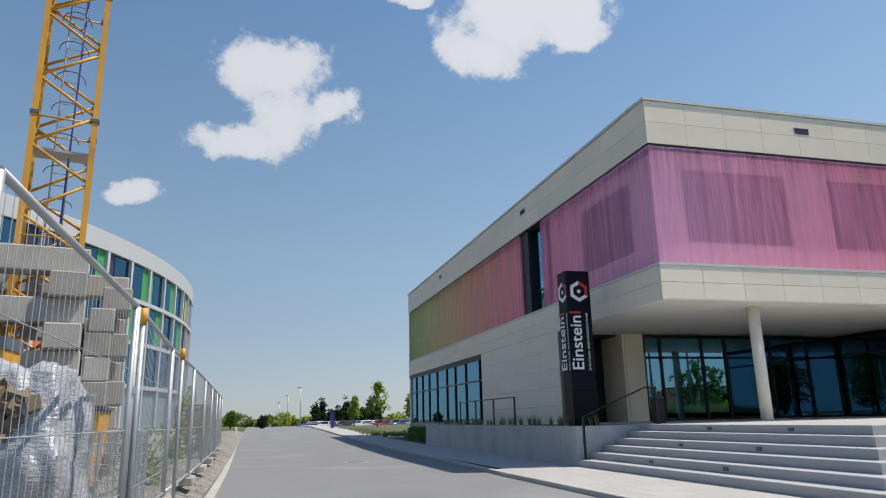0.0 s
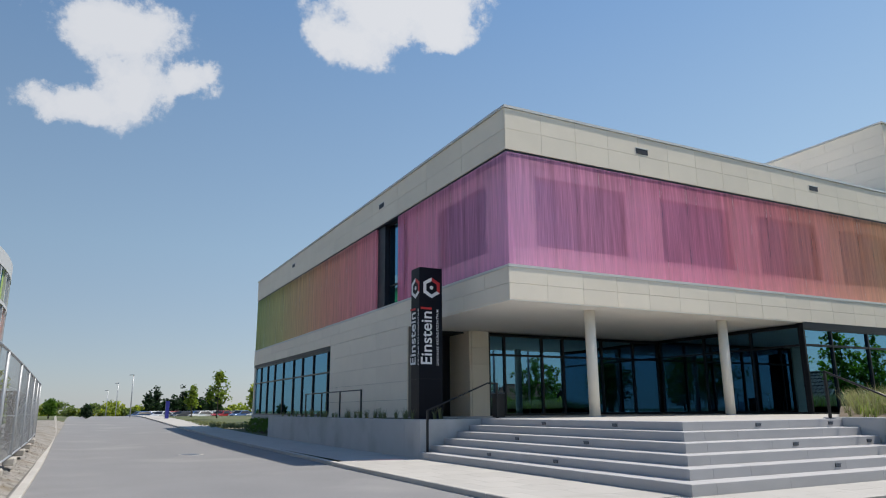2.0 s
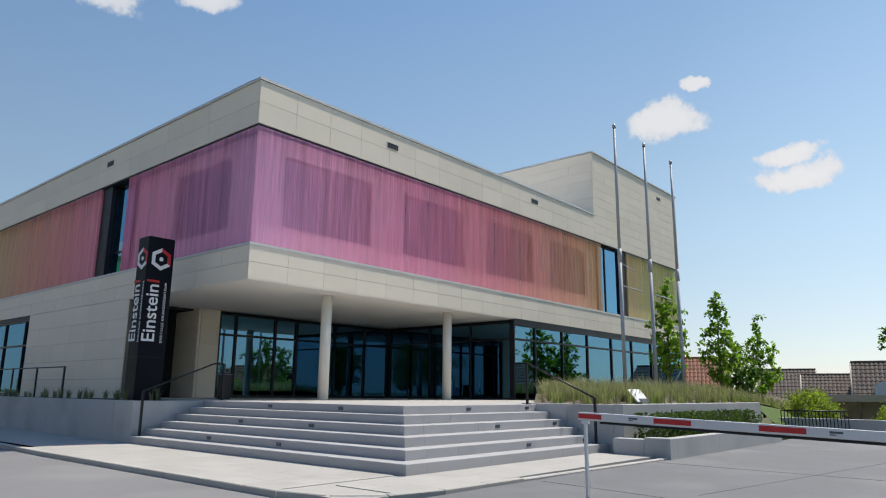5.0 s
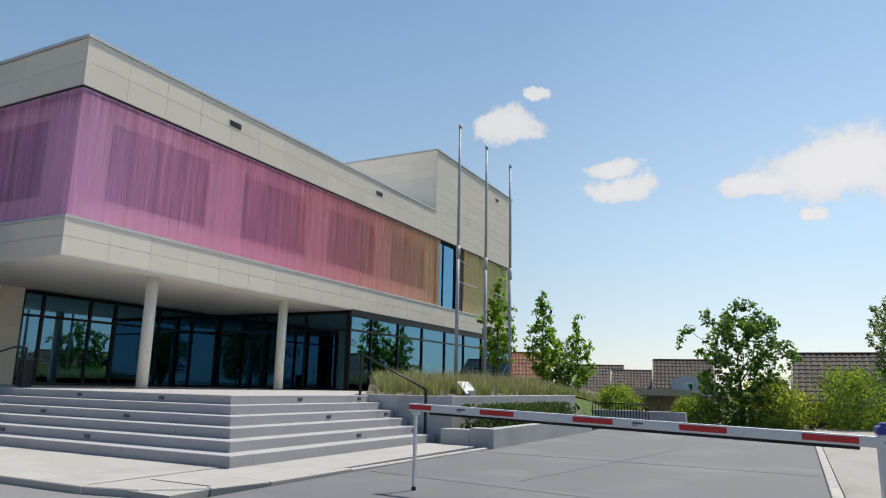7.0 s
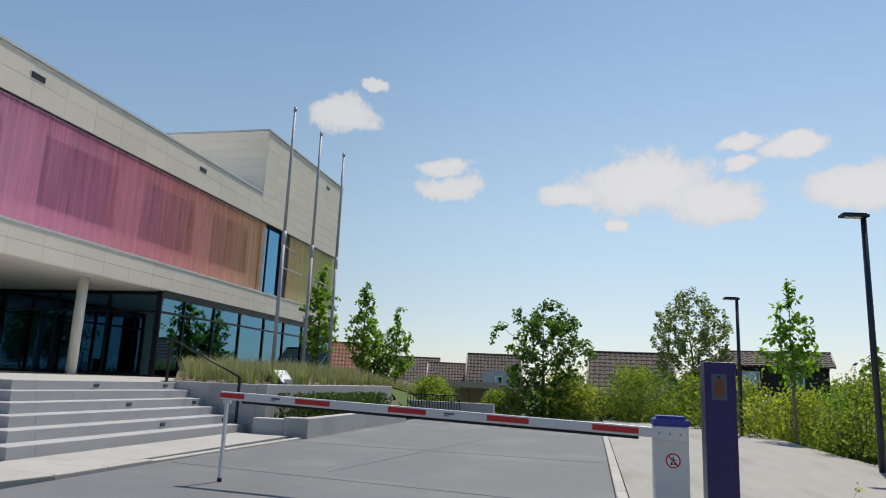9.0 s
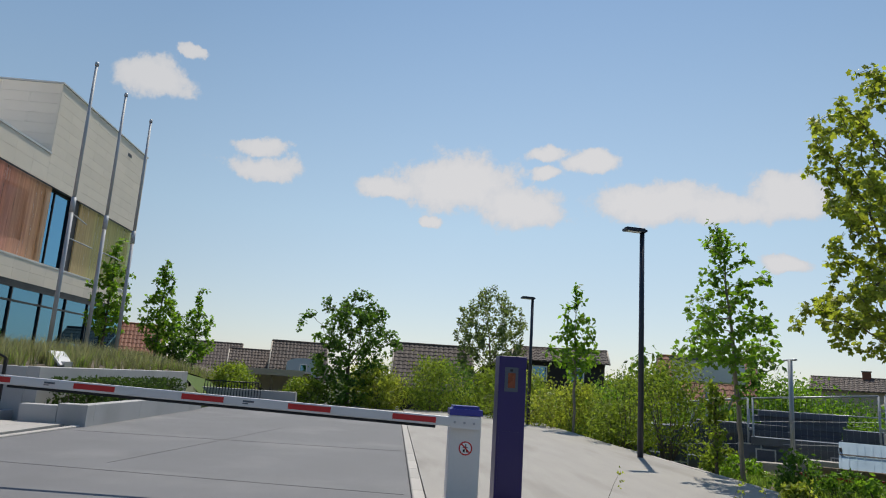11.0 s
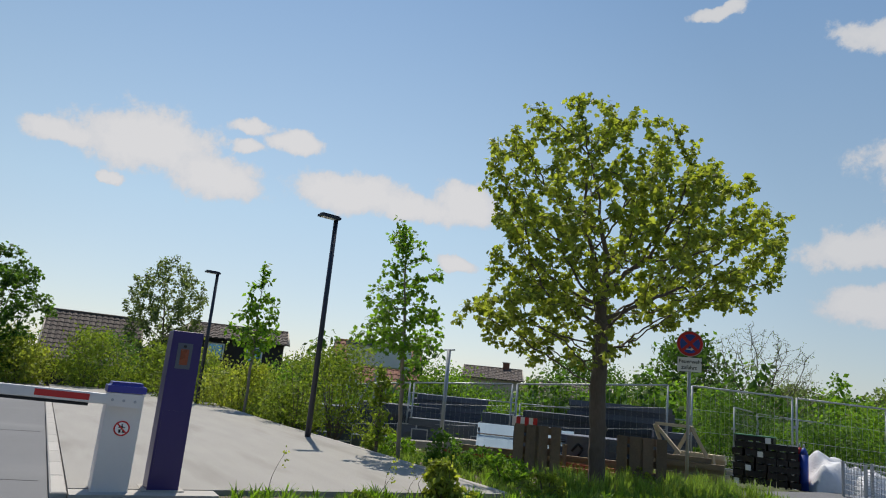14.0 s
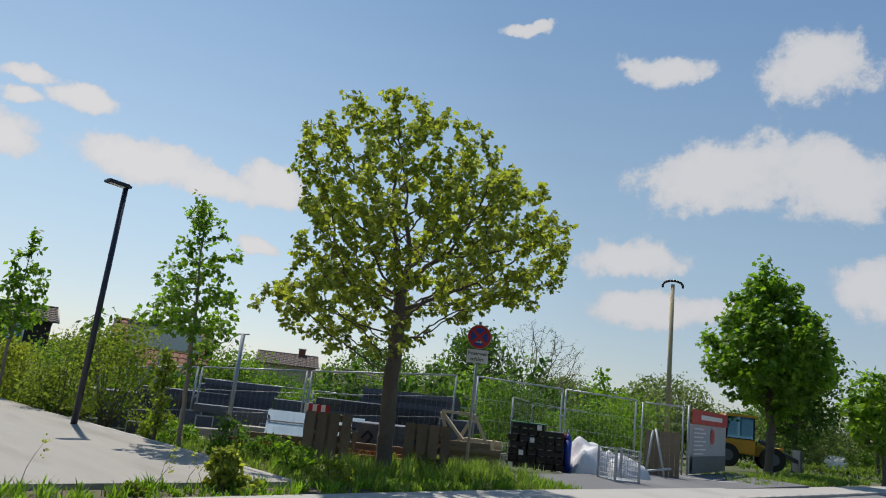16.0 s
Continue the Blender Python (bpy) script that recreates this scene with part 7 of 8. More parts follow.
# round building: curved frame of white bands and posts, dark glass and coloured panels
RC, RR = Vector((-64.7, 76.3, 0)), 57.4
rotunda = thing("round_building", RC, "curved four-storey building with white frames and coloured panels", "building")
M_FRAMEW = material("white_frame", (0.46, 0.47, 0.485), 0.6, 0.1, 0.04)
M_CURTAIN = [material("panel_" + n_, c_, 0.5, 0, 0.06) for n_, c_ in (("orange", (0.55, 0.13, 0.03)), ("green", (0.05, 0.28, 0.10)), ("lime", (0.30, 0.42, 0.12)), ("navy", (0.025, 0.03, 0.07)), ("grey", (0.20, 0.25, 0.28)))]


M_ROTGLASS = glass_material("rotunda_glass", (0.05, 0.06, 0.07), 0.14)


def arc_box(bm, a0, a1, r0, r1, z0, z1, n_=1):
    for k in range(n_):
        p, q = radians(a0 + (a1 - a0) * k / n_), radians(a0 + (a1 - a0) * (k + 1) / n_)
        vs_ = [bm.verts.new((r_ * math.cos(a_), r_ * math.sin(a_), z)) for z in (z0, z1) for r_, a_ in ((r0, p), (r1, p), (r1, q), (r0, q))]
        for f in ((3, 2, 1, 0), (4, 5, 6, 7), (1, 2, 6, 5), (3, 0, 4, 7)) + (((0, 1, 5, 4),) if k == 0 else ()) + (((2, 3, 7, 6),) if k == n_ - 1 else ()):
            bm.faces.new([vs_[i] for i in f])
    bmesh.ops.remove_doubles(bm, verts=bm.verts, dist=0.001)


A0, A1 = -75.9, 22.7
bm = bmesh.new()
arc_box(bm, A0, A1, RR - 3.0, RR - 0.4, 0, 15.0, 60)
part("core", bm, M_STEELDARK, rotunda)
storeys = (0.6, 4.25, 7.7, 11.1, 14.3)
for z_ in storeys:
    bm = bmesh.new()
    arc_box(bm, A0, A1, RR - 0.6, RR + 0.06, z_ - 0.16, z_ + (0.16 if z_ < 14 else 1.25), 60)
    part("band", bm, M_FRAMEW, rotunda)
random.seed(44)
BAY = 3.4
nb = int((A1 - A0) / BAY)
for fl in range(4):
    z0, z1 = storeys[fl] + 0.16, storeys[fl + 1] - 0.16
    for k in range(nb):
        a = A0 + k * BAY
        bm = bmesh.new()
        arc_box(bm, a - 0.16, a + 0.16, RR - 0.38, RR + 0.03, z0, z1)
        part("post", bm, M_FRAMEW, rotunda)
        if fl == 0:
            bm = bmesh.new()
            arc_box(bm, a + 0.17, a + BAY - 0.17, RR - 0.3, RR - 0.22, z0, z1)
            part("pane", bm, M_CURTAIN[4], rotunda)
            continue
        cut = a + BAY * (0.34 if (k + fl) % 2 else 0.66)
        for p, q in ((a + 0.17, cut - 0.05), (cut + 0.05, a + BAY - 0.17)):
            wide = q - p > BAY * 0.45
            bm = bmesh.new()
            arc_box(bm, p, q, RR - 0.3, RR - 0.22, z0, z1)
            part("pane" if wide else "panel", bm, M_ROTGLASS if wide else M_CURTAIN[random.choice((0, 0, 1, 2, 3, 3, 1))], rotunda)

# ---------------------------------------------------------------- depot behind the eastern fence
P3, P2, P1, P0 = (11.6, -13.0, -0.12), (13.85, -10.1, -0.45), (15.9, -8.35, -0.65), (18.3, -6.9, -0.95)
mesh_fence("grey mesh fence round the depot", [P0, P1, P2, P3], 1.98, 0.13, "depot fence")
mesh_fence("grey mesh fence round the depot", [(11.2, -13.2, -0.1), (10.5, -16.1, -0.12), (9.3, -18.0, -0.18)], 1.98, 0.13, "depot fence")
mesh_fence("short end panel of the depot fence", [(9.25, -18.1, -0.18), (8.7, -19.7, -0.15)], 1.95, 0.13, "depot fence")
mesh_fence("far mesh fence at the back of the depot", [(13.5, -17.8, -0.35), (15.0, -21.0, -0.45), (16.2, -25, -0.5), (16.4, -29.5, -0.55)], 1.9, 0.16, "depot fence")


mesh_fence("low dark fence on the bank behind the depot", [(*spot(h_, 25.5), -0.75) for h_ in (-117.5, -122.0, -126.5, -131.0, -135.5, -140)], 1.75, 0.2, "bank fence", base=False)


def stack(label, x, y, z, n_, dims, rot, mat, name="board", group="stored boards", wob=0.04, category="board"):
    """Boards or beams lying on one another; each is its own thing."""
    me = mesh_of(name, one_box(-dims[0] / 2, dims[0] / 2, -dims[1] / 2, dims[1] / 2, 0, dims[2]), mat)
    for k in range(n_):
        ob = new(name, me)
        ob.location = (x + rnd(-wob, wob), y + rnd(-wob, wob), z + k * (dims[2] + 0.004))
        ob.rotation_euler = (0, 0, radians(rot + rnd(-1.6, 1.6)))
        ob.scale.x = rnd(0.86, 1.04)
        tagged(ob, label, category, group)


def row(label, head, far, z, n_, dims, mat, turn=0, **more):
    stack(label, *spot(head, far), z, n_, dims, head + 180 + turn, mat, **more)


BEAMS = dict(name="beam", group="stored beams", wob=0.05, category="beam")
STEEL = dict(name="steel_bar", group="steel bars", wob=0.16, category="steel bar")
TIMBER = dict(name="timber", group="stored timber", wob=0.12, category="timber")
random.seed(51)
row("long dark formwork panel in a stack", -112.6, 20.6, -0.95, 10, (2.6, 1.0, 0.14), M_STEELBLUE)
row("long dark formwork panel in a stack", -117.0, 19.8, -0.9, 12, (2.4, 1.0, 0.13), M_STEELBLUE, -4)
row("long dark formwork panel in a stack", -121.0, 20.3, -0.85, 14, (2.0, 1.0, 0.132), M_STEELBLUE, 3)
row("long dark formwork panel in a stack", -130.0, 17.9, -0.6, 11, (1.9, 0.9, 0.135), M_STEELBLUE, -5)
row("long dark formwork panel in a stack", -134.6, 18.9, -0.5, 13, (2.6, 0.9, 0.135), M_STEELBLUE, -3)
row("long dark formwork panel in a stack", -138.6, 18.3, -0.5, 9, (1.0, 0.9, 0.135), M_STEELBLUE, 6)
row("grey concrete beam stored in a pile", -121.6, 18.0, -0.75, 7, (2.5, 0.5, 0.17), M_STEELDARK, 2, **BEAMS)
row("grey concrete beam stored in a pile", -125.4, 18.4, -0.7, 6, (1.3, 0.5, 0.24), M_STEELDARK, -3, **BEAMS)
row("grey steel beam stored in a pile", -119.0, 17.2, -0.7, 3, (1.5, 0.4, 0.22), M_BLOCK, 8, **BEAMS)
row("grey steel beam stored in a pile", -113.5, 18.4, -0.8, 4, (2.2, 0.4, 0.17), M_STEELDARK, 5, **BEAMS)
row("dark formwork panel lying behind the maple", -132.6, 15.4, -0.3, 7, (1.35, 0.8, 0.12), M_STEELBLUE)
row("rusty red steel bar on the ground", -127.0, 14.2, -0.22, 4, (3.2, 0.07, 0.07), M_REDROD, 2, **STEEL)
row("rusty red steel bar on the ground", -131.0, 13.7, -0.2, 4, (3.4, 0.07, 0.07), M_REDROD, -3, **STEEL)
row("rusty red steel bar on the ground", -133.5, 13.3, -0.15, 3, (2.2, 0.08, 0.07), M_REDROD, 1, **STEEL)
row("weathered timber beam lying in the depot", -129.0, 13.9, 0.10, 2, (3.6, 0.10, 0.06), M_WOOD, 1, **TIMBER)
row("weathered timber beam lying in the depot", -118.3, 16.3, -0.5, 3, (1.6, 0.12, 0.10), M_WOOD, 14, **TIMBER)
row("pale timber beam lying in the depot", -116.2, 16.6, -0.45, 3, (1.5, 0.14, 0.09), M_PALEWOOD, -9, **TIMBER)
row("weathered timber beam lying in the depot", -139.4, 15.0, -0.1, 5, (1.3, 0.12, 0.10), M_WOOD, 8, **TIMBER)
row("pale timber beam lying in the depot", -140.6, 15.8, -0.1, 6, (1.0, 0.14, 0.09), M_PALEWOOD, -12, **TIMBER)
row("grey concrete beam stored in a pile", -122.4, 17.1, -0.7, 4, (1.0, 0.4, 0.2), M_BLOCK, -4, **BEAMS)
row("thin steel tube lying in the depot", -116.5, 17.0, -0.72, 6, (2.4, 0.06, 0.06), M_GALV, 9, **STEEL)
row("thin steel tube lying in the depot", -121.0, 16.2, -0.6, 5, (2.0, 0.06, 0.06), M_GALV, -14, **STEEL)
row("weathered timber beam lying in the depot", -125.2, 14.4, -0.3, 4, (1.7, 0.12, 0.08), M_WOOD, -3, **TIMBER)
for k, (head, far, w_, h_) in enumerate(((-117.6, 17.6, 0.5, 1.05), (-118.7, 17.5, 0.42, 0.95), (-112.4, 17.8, 0.6, 0.9), (-123.6, 17.6, 0.5, 0.9))):
    t = thing("formwork_frame", (*spot(head, far), -0.72), "blue-grey formwork panel standing on edge", "panel", "standing panels")
    part("sheet", one_box(-w_ / 2 + 0.03, w_ / 2 - 0.03, 0.012, 0.03, 0.03, h_ - 0.03), M_STEELBLUE, t)
    for s_ in (-1, 1):
        part("stile", one_box(s_ * (w_ / 2 - 0.015) - 0.015, s_ * (w_ / 2 - 0.015) + 0.015, 0, 0.06, 0, h_), M_GALV, t)
    for z_ in (0.0, h_ * 0.5, h_ - 0.03):
        part("rail", one_box(-w_ / 2 + 0.031, w_ / 2 - 0.031, 0, 0.055, z_, z_ + 0.03), M_GALV, t)
    t.rotation_euler = (radians(-7), 0, radians(head + 6 * (k % 3) - 4))
sack = thing("sack", (*spot(-119.6, 15.9), -0.6), "crumpled white plastic sack lying in the depot", "sack")
bm = bmesh.new()
bmesh.ops.create_icosphere(bm, subdivisions=3, radius=0.26)
for v_ in bm.verts:
    v_.co = Vector((v_.co.x * 1.3, v_.co.y, max(-0.1, v_.co.z * 0.75))) * (1 + 0.45 * noise.noise(v_.co * 6))
bmesh.ops.translate(bm, verts=bm.verts, vec=(0, 0, 0.12))
part("film", bm, M_TARP, sack)
for head, far in ((-129.3, 13.5), (-130.4, 13.45), (-133.0, 13.3)):
    t = thing("stake", (*spot(head, far), -0.2), "short weathered timber stake standing among the bars", "stake", "stakes")
    part("shaft", one_box(-0.03, 0.03, -0.03, 0.03, 0, 0.62), M_WOOD, t)
    part("head", one_box(-0.034, 0.034, -0.034, 0.034, 0.602, 0.66), M_DARKWOOD, t)


def sheet_crate(head, far, z, w_, label):
    """A dark crate with a sloping lid of ribbed pale blue sheet."""
    t = thing("sheet_crate", (*spot(head, far), z), label, "crate", "sheet crates")
    part("box", one_box(-w_ / 2, w_ / 2, 0, 0.8, 0, 0.32), M_STEELBLUE, t)
    for s in (-1, 1):
        part("cheek", one_box(s * w_ / 2 - 0.02, s * w_ / 2 + 0.02, 0.3, 0.8, 0.322, 0.72), M_STEELDARK, t)
    lid = pose(0, 0, 0.34, 42, 0, 0)
    part("lid", one_box(-w_ / 2 - 0.03, w_ / 2 + 0.03, 0, 0.70, 0, 0.012), M_SHEET, t, "pale blue ribbed sheet").matrix_local = lid
    n_ = 6
    for k in range(n_ + 1):
        xr = -w_ / 2 + w_ * k / n_
        part("rib", one_box(xr - 0.008, xr + 0.008, 0.01, 0.69, 0.0125, 0.026), M_SHEET, t).matrix_local = lid
    part("strap", one_box(-w_ / 2 - 0.03, w_ / 2 + 0.03, 0.34, 0.37, 0.027, 0.034), M_BLACKMETAL, t).matrix_local = lid
    t.rotation_euler = (0, 0, radians(head))


sheet_crate(-124.9, 15.2, -0.22, 0.78, "dark crate with a sloping pale blue lid")
sheet_crate(-129.6, 15.0, -0.2, 0.72, "dark crate with a sloping pale blue lid")
scrawl = thing("painted_board", (*spot(-132.2, 14.6), -0.15), "blue-grey board with a black painted scrawl", "board")
part("board", one_box(-0.42, 0.42, 0, 0.05, 0, 0.72), M_STEELBLUE, scrawl)
bm = bmesh.new()
for a_, b_ in (((-0.32, 0.42), (-0.2, 0.58)), ((-0.2, 0.58), (-0.1, 0.48)), ((-0.1, 0.48), (-0.22, 0.3)), ((-0.22, 0.3), (0.05, 0.34)), ((0.12, 0.4), (0.25, 0.5)), ((0.25, 0.5), (0.2, 0.3))):
    tube(bm, (a_[0], -0.004, a_[1]), (b_[0], -0.004, b_[1]), 0.026, None, 6)
part("scrawl", bm, M_BLACKMETAL, scrawl)
scrawl.rotation_euler = (0, 0, radians(-132))
warn = thing("warning_board", (*spot(-127.1, 15.3), -0.3), "small red and white striped warning board", "barrier board")
for k in range(6):
    part("stripe", one_box(-0.27 + 0.09 * k, -0.18 + 0.09 * k, -0.015, 0.015, 0.93, 1.12), M_SIGNRED if k % 2 else M_SIGNWHITE, warn)
for k in (-0.2, 0.2):
    part("stand", one_box(k - 0.02, k + 0.02, -0.012, 0.012, 0, 0.928), M_STEELDARK, warn)
warn.rotation_euler = (0, 0, radians(-127))


def leaning_pallet(x, y, z, rot, tilt):
    t = thing("pallet", (x, y, z), "dark weathered pallet leaning upright", "pallet", "leaning pallets")
    base = pose(0, 0, 0, tilt, 0, 0)
    for s in (-0.36, 0, 0.36):
        part("runner", one_box(s - 0.05, s + 0.05, 0.03, 0.12, 0, 0.85), M_DARKWOOD, t).matrix_local = base
    for s in (0.0, 0.17, 0.36, 0.55, 0.73):
        part("board", one_box(-0.42, 0.42, 0.122, 0.145, s, s + 0.12), M_DARKWOOD, t).matrix_local = base
    for s in (-0.41, -0.2, 0.02, 0.24):
        part("slat", one_box(s, s + 0.17, 0.0, 0.028, 0, 0.85), M_DARKWOOD, t).matrix_local = base
    t.rotation_euler = (0, 0, radians(rot))


leaning_pallet(9.85, -7.75, -0.05, -128, -14)
leaning_pallet(8.65, -9.05, -0.08, -134, -6)
frame_t = thing("leaning_timbers", (10.05, -11.75, -0.12), "pale raw timber battens leaning together", "timber")
for a_, b_ in (((-0.55, 0, 0.3), (-0.1, 0.1, 1.1)), ((-0.1, 0.1, 1.1), (0.25, 0, 0.4)), ((0.1, 0.2, 0.55), (0.6, 0.1, 1.08)), ((-0.1, 0.15, 1.1), (0.6, 0.15, 1.1)), ((0.2, 0, 0.0), (0.62, 0.1, 1.08)), ((-0.6, 0, 0), (-0.5, 0.1, 0.6))):
    bm = bmesh.new()
    q_ = (Vector(b_) - Vector(a_))
    box(bm, -0.05, 0.05, -0.03, 0.03, 0, q_.length)
    bmesh.ops.transform(bm, matrix=Matrix.Translation(a_) @ q_.to_track_quat("Z", "Y").to_matrix().to_4x4(), verts=bm.verts)
    part("batten", bm, M_PALEWOOD, frame_t)
frame_t.rotation_euler = (0, 0, radians(40))
random.seed(61)
for col in range(6):
    cx_, cy_ = spot(-143.2 - 0.72 * col, 17.4 + rnd(-0.15, 0.15))
    for k in range(7 if col < 4 else 6):
        t = thing("crate", (cx_ + rnd(-0.03, 0.03), cy_ + rnd(-0.03, 0.03), -0.15 + 0.152 * k), "black plastic tray stacked in the depot", "crate", "black crates")
        part("shell", one_box(-0.105, 0.105, -0.3, 0.3, 0.03, 0.128), M_BLACKMETAL, t)
        for s_ in (-1, 1):
            part("foot", one_box(s_ * 0.08 - 0.02, s_ * 0.08 + 0.02, -0.28, 0.28, 0, 0.029), M_BLACKMETAL, t)
        part("rim", one_box(-0.115, 0.115, -0.31, 0.31, 0.129, 0.148), M_BLACKMETAL if k < 6 else M_GREENCAP, t)
        if (col * 5 + k * 3) % 11 == 0:
            part("tag", one_box(-0.06, 0.05, -0.318, -0.312, 0.0, 0.12), M_SIGNWHITE, t, "white paper tag")
        t.rotation_euler = (0, 0, radians(-145 + rnd(-7, 7)))
for k, (gx, gy, c_) in enumerate(((9.55, -14.55, M_SIGNBLUE), (9.68, -14.6, M_SIGNRED))):
    t = thing("gas_bottle", (gx - 0.15, gy - 0.2, -0.15), "coloured gas bottle beside the crates", "gas bottle", "gas bottles")
    tubepart("bottle", (0, 0, 0), (0, 0, 0.75), 0.09, c_, t, sides=14)
    tubepart("shoulder", (0, 0, 0.75), (0, 0, 0.9), 0.09, c_, t, r1=0.03, sides=14)
    tubepart("valve", (0, 0, 0.9), (0, 0, 0.98), 0.02, M_GALV, t)


def tarp_heap(x, y, z, w_, d_, h_, seed_):
    t = thing("tarpaulin_heap", (x, y, z), "white tarpaulin thrown over a heap", "tarpaulin", "tarpaulin heaps")
    n_ = 22
    verts_, faces_ = [], []
    for j in range(n_ + 1):
        for i in range(n_ + 1):
            u_, v2 = i / n_ * 2 - 1, j / n_ * 2 - 1
            r_ = max(abs(u_), abs(v2))
            hz = h_ * (1 - r_ ** 4) * (0.85 + 0.4 * noise.noise(Vector((u_ * 1.7, v2 * 1.7, seed_)))) + 0.05 * noise.noise(Vector((u_ * 6, v2 * 6, seed_)))
            verts_.append((u_ * w_ / 2, v2 * d_ / 2, max(0.0, hz)))
    for j in range(n_):
        for i in range(n_):
            q = j * (n_ + 1) + i
            faces_.append((q, q + 1, q + n_ + 2, q + n_ + 1))
    ob = raw("cover", verts_, faces_, M_TARP, t)
    for p_ in ob.data.polygons:
        p_.use_smooth = True
    t.rotation_euler = (0, 0, radians(-30))


tarp_heap(9.35, -15.55, -0.2, 1.5, 1.3, 0.85, 3)
tarp_heap(8.65, -15.95, -0.2, 1.2, 1.1, 0.6, 5)
cage(7.49, -14.7, -0.12, 0.75, 0.6, 0.72, "low wire cage with white debris", -30)
trest = thing("trestle", (8.25, -17.6, -0.15), "folded grey steel trestle leaning by the gate", "trestle")
for a_, b_ in (((0, 0, 0), (0.3, 0, 1.25)), ((0.55, 0, 0), (0.35, 0.05, 1.2)), ((0.2, 0.1, 0), (0.8, 0.1, 0.05)), ((-0.2, 0.1, 0.3), (0.9, 0.1, 0.05))):
    tubepart("tube", a_, b_, 0.03, M_GALV, trest)
planks = thing("board_fence", (*spot(-155.9, 20.0), -0.2), "grey weathered board wall beside the gate", "board wall")
for k in range(7):
    part("plank", one_box(0.13 * k, 0.13 * k + 0.125, 0, 0.03, 0, 1.25), M_WOOD, planks)
planks.rotation_euler = (0, 0, radians(25))

# banner on the fence, mast, signs
banner = thing("site_banner", (8.63, -19.9, -0.1), "grey printed banner with a red heading on the fence", "banner")
bw = math.hypot(0.75, 4.7)
bm = bmesh.new()
n_ = 24
rows = [[bm.verts.new((bw * k / n_, 0.03 * math.sin(k * 0.9), z_)) for k in range(n_ + 1)] for z_ in (0.02, 1.45)]
for k in range(n_):
    bm.faces.new((rows[0][k], rows[0][k + 1], rows[1][k + 1], rows[1][k]))
M_BANNER = material("banner_grey", (0.42, 0.43, 0.45), 0.6, 0, 0.10, 1.5, 20)
part("cloth", bm, M_BANNER, banner)
part("red_heading", one_box(0.05, bw - 0.05, -0.05, -0.04, 1.46, 1.88), M_SIGNRED, banner)
for k in range(7):
    part("text_bar", one_box(0.35, 0.35 + 1.1 + 0.3 * (k % 2), -0.05, -0.04, 1.30 - 0.12 * k, 1.335 - 0.12 * k), M_SIGNWHITE, banner)
part("heading_bar", one_box(1.1, 3.9, -0.055, -0.051, 1.6, 1.74), M_SIGNWHITE, banner)
bm = bmesh.new()
disc(bm, 0.24, 0.01, 20)
part("emblem", bm, M_SIGNRED, banner).matrix_local = pose(2.6, -0.05, 1.12, 90, 0, 0)
part("picture_field", one_box(0.2, 4.5, -0.05, -0.042, 0.05, 0.52), M_STEELDARK, banner)
for s in (0.0, bw):
    tubepart("post", (s, 0.04, 0), (s, 0.04, 1.95), 0.03, M_GALV, banner)
banner.rotation_euler = (0, 0, math.atan2(-4.7, 0.75))
mast = thing("timber_mast", (19.3, -41.2, -1.2), "tall weathered timber mast with a black double lamp", "mast")
tubepart("pole", (0, 0, 0), (0, 0, 11.2), 0.17, M_MAST, mast, r1=0.12, sides=14)
for s in (-1, 1):
    bm = bmesh.new()
    pts_ = [Vector((s * 0.55 * math.sin(a_ * math.pi / 10), 0.3 * s * math.sin(a_ * math.pi / 10), 11.2 + 0.35 * math.cos(a_ * math.pi / 10) - 0.1)) for a_ in range(7)]
    for a_, b_ in zip(pts_, pts_[1:]):
        tube(bm, a_, b_, 0.08, None, 6)
    part("lamp_arm", bm, M_BLACKMETAL, mast)
grey = thing("grey_post", (14.65, -8.62, -0.55), "thin grey steel post with a cross arm", "post")
tubepart("pole", (0, 0, 0), (0, 0, 2.75), 0.05, M_GALV, grey)
tubepart("cross_arm", (-0.25, 0, 2.75), (0.25, 0, 2.75), 0.02, M_GALV, grey)

sign = thing("no_stopping_sign", (8.75, -10.28, -0.15), "round no-stopping sign with a white plate below", "traffic sign")
tubepart("pole", (0, 0, 0), (0, 0, 2.95), 0.03, M_GALV, sign)
face = pose(0, 0, 0, 90, 0, -136)
tilt = Matrix.Translation((0, 0, 2.65)) @ face @ Matrix.Translation((0, 0, 0.04))
bm = bmesh.new()
disc(bm, 0.235, 0.006, 40)
part("disc", bm, M_GALV, sign).matrix_local = tilt
bm = bmesh.new()
disc(bm, 0.225, 0.006, 40)
part("red_ring", bm, M_SIGNRED, sign).matrix_local = tilt @ Matrix.Translation((0, 0, 0.004))
bm = bmesh.new()
disc(bm, 0.175, 0.006, 40)
part("blue_field", bm, M_SIGNBLUE, sign).matrix_local = tilt @ Matrix.Translation((0, 0, 0.008))
for r_ in (45, -45):
    part("red_bar", one_box(-0.2, 0.2, -0.028, 0.028, -0.003, 0.003), M_SIGNRED, sign).matrix_local = tilt @ pose(0, 0, 0.012 + (0.001 if r_ > 0 else 0), 0, 0, r_)
bm = bmesh.new()
box(bm, -0.06, 0.03, -0.112, -0.094, 0, 0.003)
vs_ = [bm.verts.new(p_) for p_ in ((0.02, -0.13, 0.003), (0.02, -0.076, 0.003), (0.07, -0.103, 0.003))]
bm.faces.new(vs_)
part("arrow", bm, M_SIGNWHITE, sign).matrix_local = tilt @ Matrix.Translation((0, 0, 0.016))
plate = Matrix.Translation((0, 0, 2.27)) @ face @ Matrix.Translation((0, 0, 0.04))
